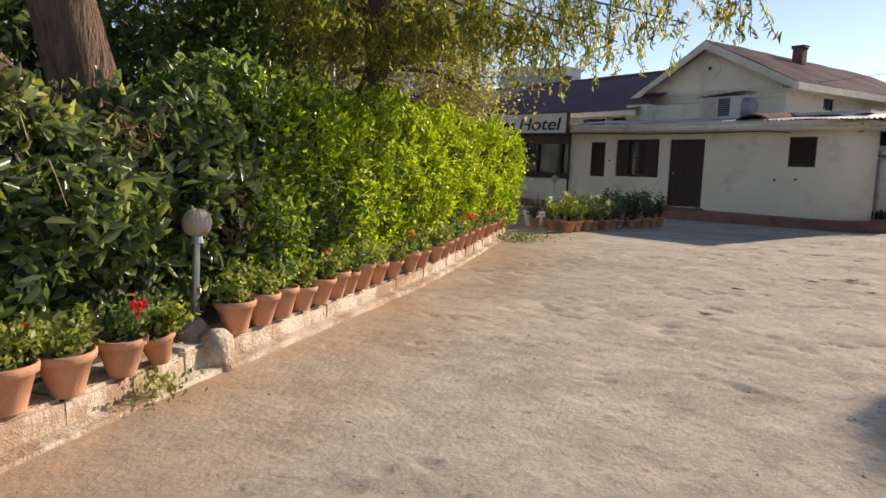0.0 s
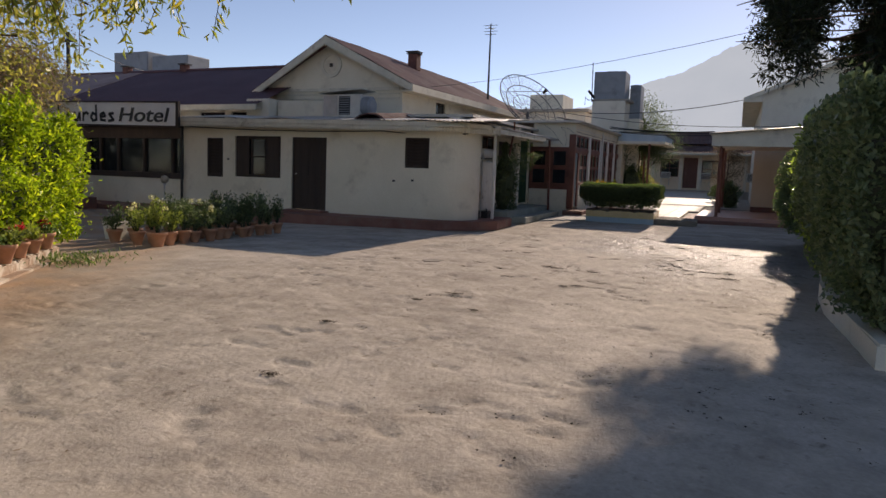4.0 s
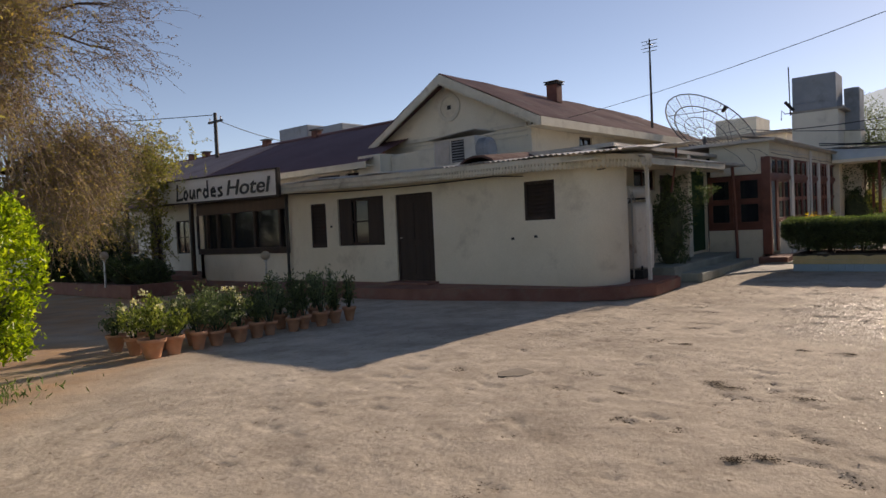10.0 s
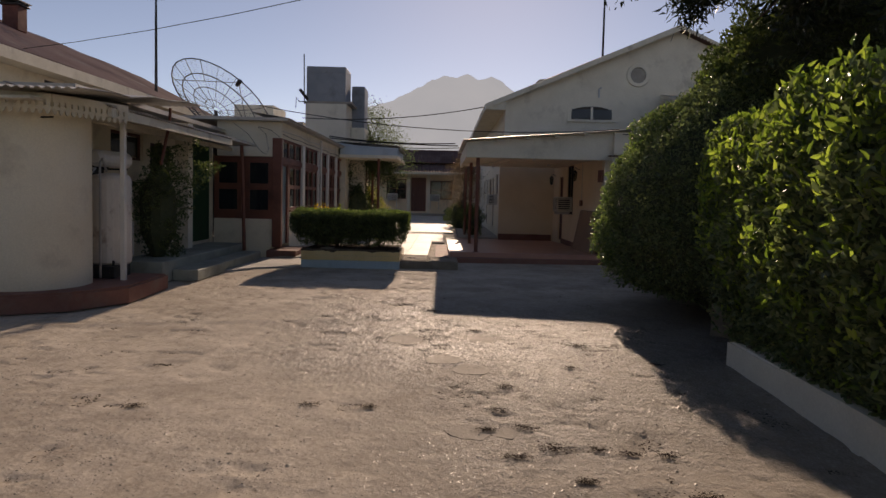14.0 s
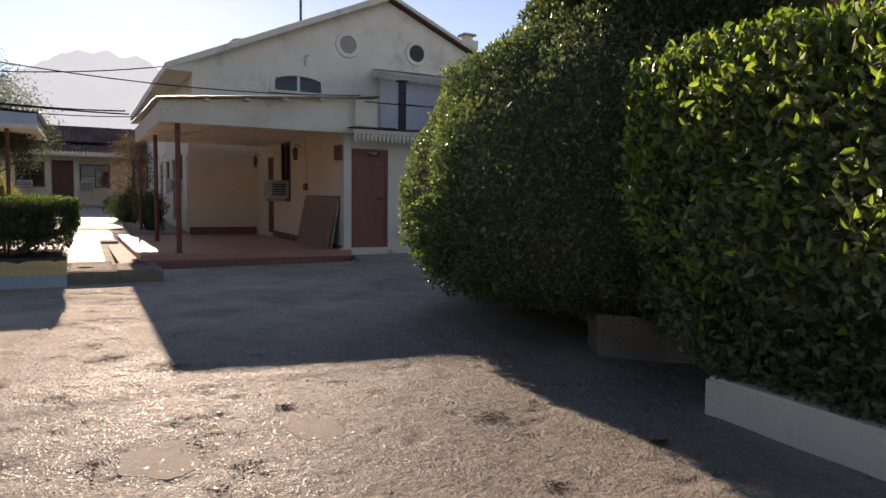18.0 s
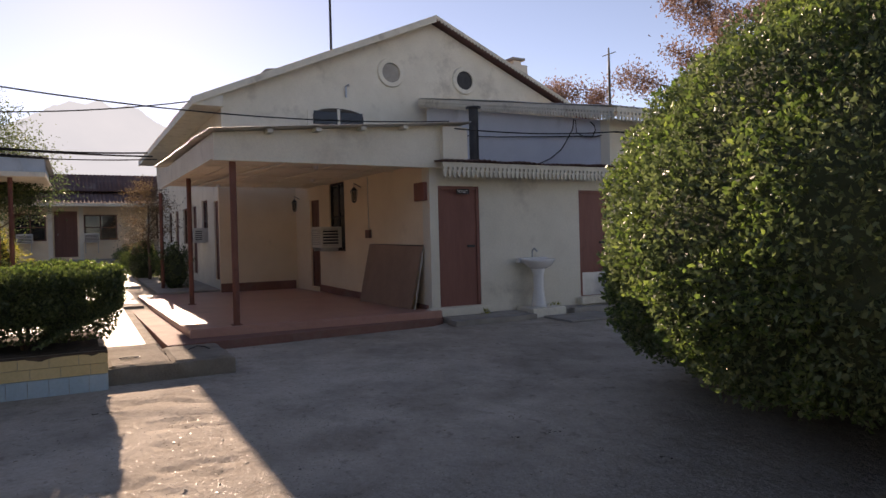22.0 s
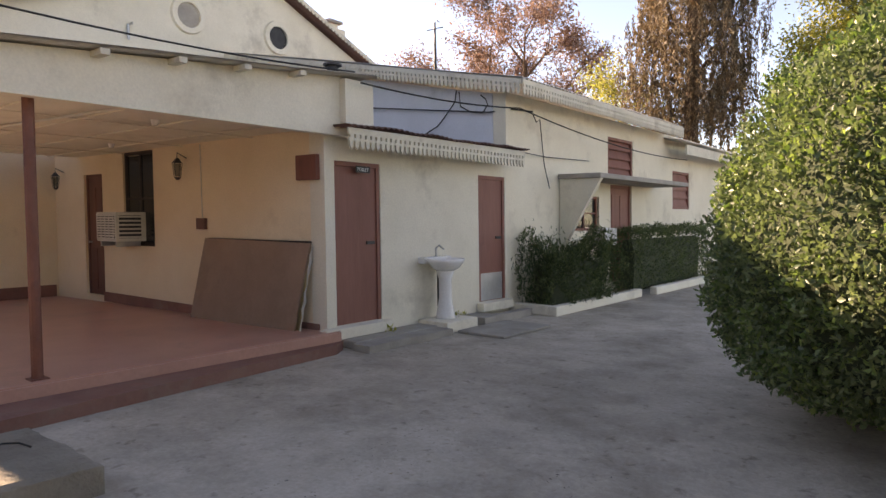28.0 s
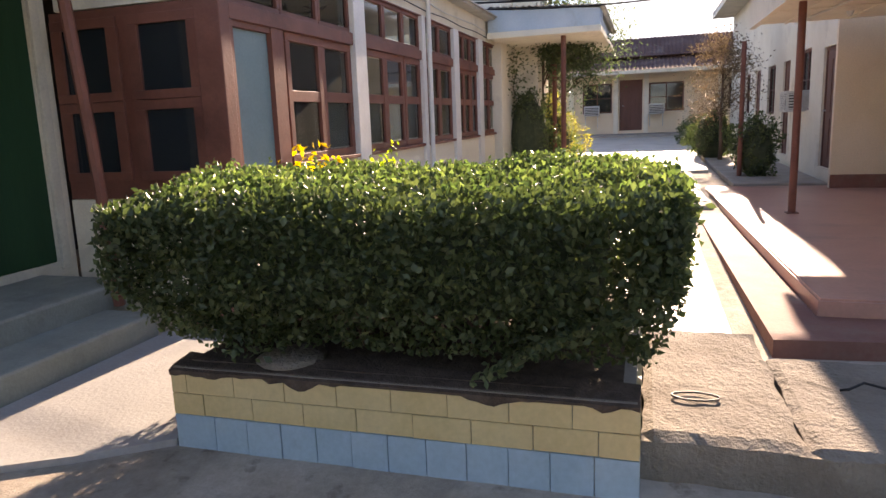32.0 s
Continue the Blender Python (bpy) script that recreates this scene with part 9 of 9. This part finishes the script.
def build_litter():
    """Twigs, pebbles and dry leaves trodden into the yard."""
    rng = np.random.default_rng(77)
    n = 380
    P = np.column_stack([rng.uniform(-2, 22, n), rng.uniform(-0.6, 7.5, n), np.zeros(n)])
    P[:, 2] = yard_height(P[:, 0], P[:, 1]) + 0.02 * np.clip(P[:, 0] - 15.5, 0, 60) + 0.006
    leaf_object("dry_litter", P, np.tile((0, 0, 1.0), (n, 1)), 0.04, BROWNDRY, None, 78, 0.5, 0.2, 0.0)
    ob = bpy.data.objects["dry_litter"]
    flatten(ob, P)
    tagged(ob, "scattered dry leaves and twigs on the earth", "litter", kind="stuff")
    # dark flakes in the flaked hollows: tar and soil crumbs, and the hollows' shade as colour
    c = np.column_stack([np.clip(rng.normal(12.5, 4.5, 90000), 0, 21.5), rng.uniform(-0.8, 5.5, 90000), np.zeros(90000)])
    c = c[(pits(c[:, 0], c[:, 1]) > 0.75) & (field(c[:, 0], c[:, 1], 2.4, 12) > 0.05)][:4200]
    c[:, 2] = yard_height(c[:, 0], c[:, 1]) + 0.02 * np.clip(c[:, 0] - 15.5, 0, 60) + 0.002
    ob = leaf_object("crumbs_and_shade", c, np.tile((0, 0, 1.0), (len(c), 1)), 0.026, DARKLITTER, None, 79, 0.6, 0.1, 0.0)
    flatten(ob, c, 0.5)
    tagged(ob, "dark crumbs of tar and soil, and shade, in the yard's hollows", "litter", kind="stuff")
    # crumbled stone chips, thickest on the worn strip before the houses
    m = 150000
    x = np.concatenate([rng.uniform(-1.5, 21.8, m // 5), np.clip(rng.normal(15.6, 2.7, m - m // 5), -1.5, 21.9)])
    y = rng.uniform(-0.8, 6.0, m)
    keep = field(x, y, 0.55, 9) + 0.5 * field(x, y, 2.1, 10) + rng.normal(0, 0.45, len(x)) > -0.15 + 0.5 * np.clip((10.5 - x) / 5, 0, 1) + 0.9 * np.clip((y - 1.8 - 0.25 * (x - 12)) / 2.2, 0, 1)
    x, y = x[keep], y[keep]
    n = len(x)
    s = rng.uniform(0.0028, 0.0078, n) * np.where(rng.uniform(0, 1, n) > 0.985, 2.2, 1.0)
    z = yard_height(x, y) + 0.02 * np.clip(x - 15.5, 0, 60) - s * 0.1
    C = np.column_stack([x, y, z])
    ang = rng.uniform(0, 6.28, n)
    U = np.column_stack([np.cos(ang), np.sin(ang), rng.uniform(-0.25, 0.25, n)]) * (s * rng.uniform(0.9, 1.7, n))[:, None]
    W = np.column_stack([-np.sin(ang), np.cos(ang), rng.uniform(-0.25, 0.25, n)]) * (s * rng.uniform(0.7, 1.2, n))[:, None]
    K = np.column_stack([rng.uniform(-0.4, 0.4, n), rng.uniform(-0.4, 0.4, n), np.ones(n)]) * (s * rng.uniform(0.5, 0.9, n))[:, None]
    Vt = np.stack([C + U, C + W, C - U, C - W, C + K], axis=1).reshape(-1, 3)
    idx = (np.arange(n)[:, None] * 5 + np.array([0, 1, 4, 1, 2, 4, 2, 3, 4, 3, 0, 4])).reshape(-1)
    me = bpy.data.meshes.new("stone_chips")
    me.vertices.add(5 * n)
    me.vertices.foreach_set("co", Vt.astype(np.float32).reshape(-1))
    me.loops.add(12 * n)
    me.loops.foreach_set("vertex_index", idx.astype(np.int32))
    me.polygons.add(4 * n)
    me.polygons.foreach_set("loop_start", np.arange(0, 12 * n, 3, dtype=np.int32))
    me.update(calc_edges=True)
    me.materials.append(PEBBLE)
    tagged(new("stone_chips", me), "small loose stone chips trodden into the yard", "gravel", kind="stuff")


CLUMPS = [(11.6, 0.41, 0.16), (15.3, 0.28, 0.17), (13.04, 2.24, 0.10), (13.07, 2.67, 0.10), (12.63, 1.41, 0.10), (12.68, 1.15, 0.12), (12.93, 3.88, 0.10), (17.9, 2.25, 0.15), (16.05, 1.34, 0.10), (17.4, 1.85, 0.16), (5.84, 3.6, 0.10), (7.3, 3.42, 0.08), (7.92, 3.23, 0.10), (7.11, 2.69, 0.07), (11.2, 3.0, 0.14), (11.65, 0.33, 0.1), (9.43, 2.15, 0.12), (9.3, 2.3, 0.1), (11.09, 2.84, 0.16), (11.0, 2.24, 0.12), (10.49, 3.56, 0.08), (4.4, 3.1, 0.09), (14.2, 4.2, 0.1), (12.32, 1.02, 0.13), (12.17, 1.27, 0.11), (13.05, 1.31, 0.09), (13.65, 1.2, 0.12), (14.33, 0.54, 0.07), (14.52, -0.3, 0.1), (12.32, 0.75, 0.09), (12.26, 0.57, 0.08), (12.23, 0.36, 0.09), (11.83, 0.92, 0.1)]


def build_patches():
    """Smooth cement mends and dark clumps of small flakes on the yard."""
    rnd = random.Random(12)
    for x, y, r in PATCHES:
        bm = bmesh.new()
        n = 40
        ring = [(x + r * (1 + 0.32 * noise.noise((math.cos(6.283 * k / n) * 1.1 + x, math.sin(6.283 * k / n) * 1.1 + y, 0)) + 0.07 * noise.noise((math.cos(6.283 * k / n) * 4 + x, math.sin(6.283 * k / n) * 4 + y, 0))) * math.cos(6.283 * k / n) * 1.25, y + r * (1 + 0.32 * noise.noise((math.cos(6.283 * k / n) * 1.1 + x, math.sin(6.283 * k / n) * 1.1 + y, 0)) + 0.07 * noise.noise((math.cos(6.283 * k / n) * 4 + x, math.sin(6.283 * k / n) * 4 + y, 0))) * math.sin(6.283 * k / n)) for k in range(n)]
        base = float(yard_height(x, y))
        add_prism(bm, ring, lambda u, v, d: Vector((u, v, d + 0.022 * (float(field(u, v, 0.35, 6)) - float(field(x, y, 0.35, 6))))), base - 0.03, base + 0.002)
        tagged(part("cement_patch", bm, PATCH), "smooth worn cement mend in the yard", "patch", "mends in the yard")
    rng = np.random.default_rng(88)
    for k, (x, y, r) in enumerate(CLUMPS):
        n = int(260 * r / 0.12)
        P = np.column_stack([rng.normal(x, r * (0.22 + 0.04 * (k % 4)), n), rng.normal(y, r * (0.46 - 0.05 * (k % 3)), n), rng.uniform(-0.004, 0.004, n)])
        P[:, 2] += yard_height(P[:, 0], P[:, 1]) + 0.02 * np.clip(P[:, 0] - 15.5, 0, 60) + 0.004
        ob = leaf_object("dark_clump", P, np.tile((0, 0, 1.0), (n, 1)), 0.017, DARKLITTER, None, 200 + k, 0.6, 0.1, 0.0)
        flatten(ob, P, 0.5)
        tagged(ob, "dark clump of small flakes on the earth", "litter", "clumps on the yard", "stuff")


def build_weeds():
    for k, (x, y, z, r, h, n, lab) in enumerate(((7.15, 8.55, 0.0, 0.28, 0.12, 420, "patch of low grass at the kerb's end"), (24.6, -3.12, 0.09, 0.05, 0.10, 26, "dry weed at the washroom door"), (24.55, -4.55, 0.05, 0.08, 0.14, 70, "weed beside the sink's base"), (-0.42, 3.37, 0.02, 0.085, 0.15, 130, "trailing green leaves at the kerb's foot"))):
        rng = np.random.default_rng(400 + k)
        P = np.column_stack([rng.normal(x, r, n), rng.normal(y, r, n), rise(x) + z + rng.uniform(0.01, h, n)])
        ob = leaf_object("weed_tuft", P, np.tile((0, 0, 1.0), (n, 1)), 0.075 if k != 3 else 0.036, GERANIUM if k == 3 else (GREEN if k == 0 else OLIVE), None, 410 + k, 0.16 if k != 3 else 0.6, 0.6, 0.6)
        tagged(ob, lab, "weeds", kind="stuff")


build_litter()
build_patches()
build_weeds()
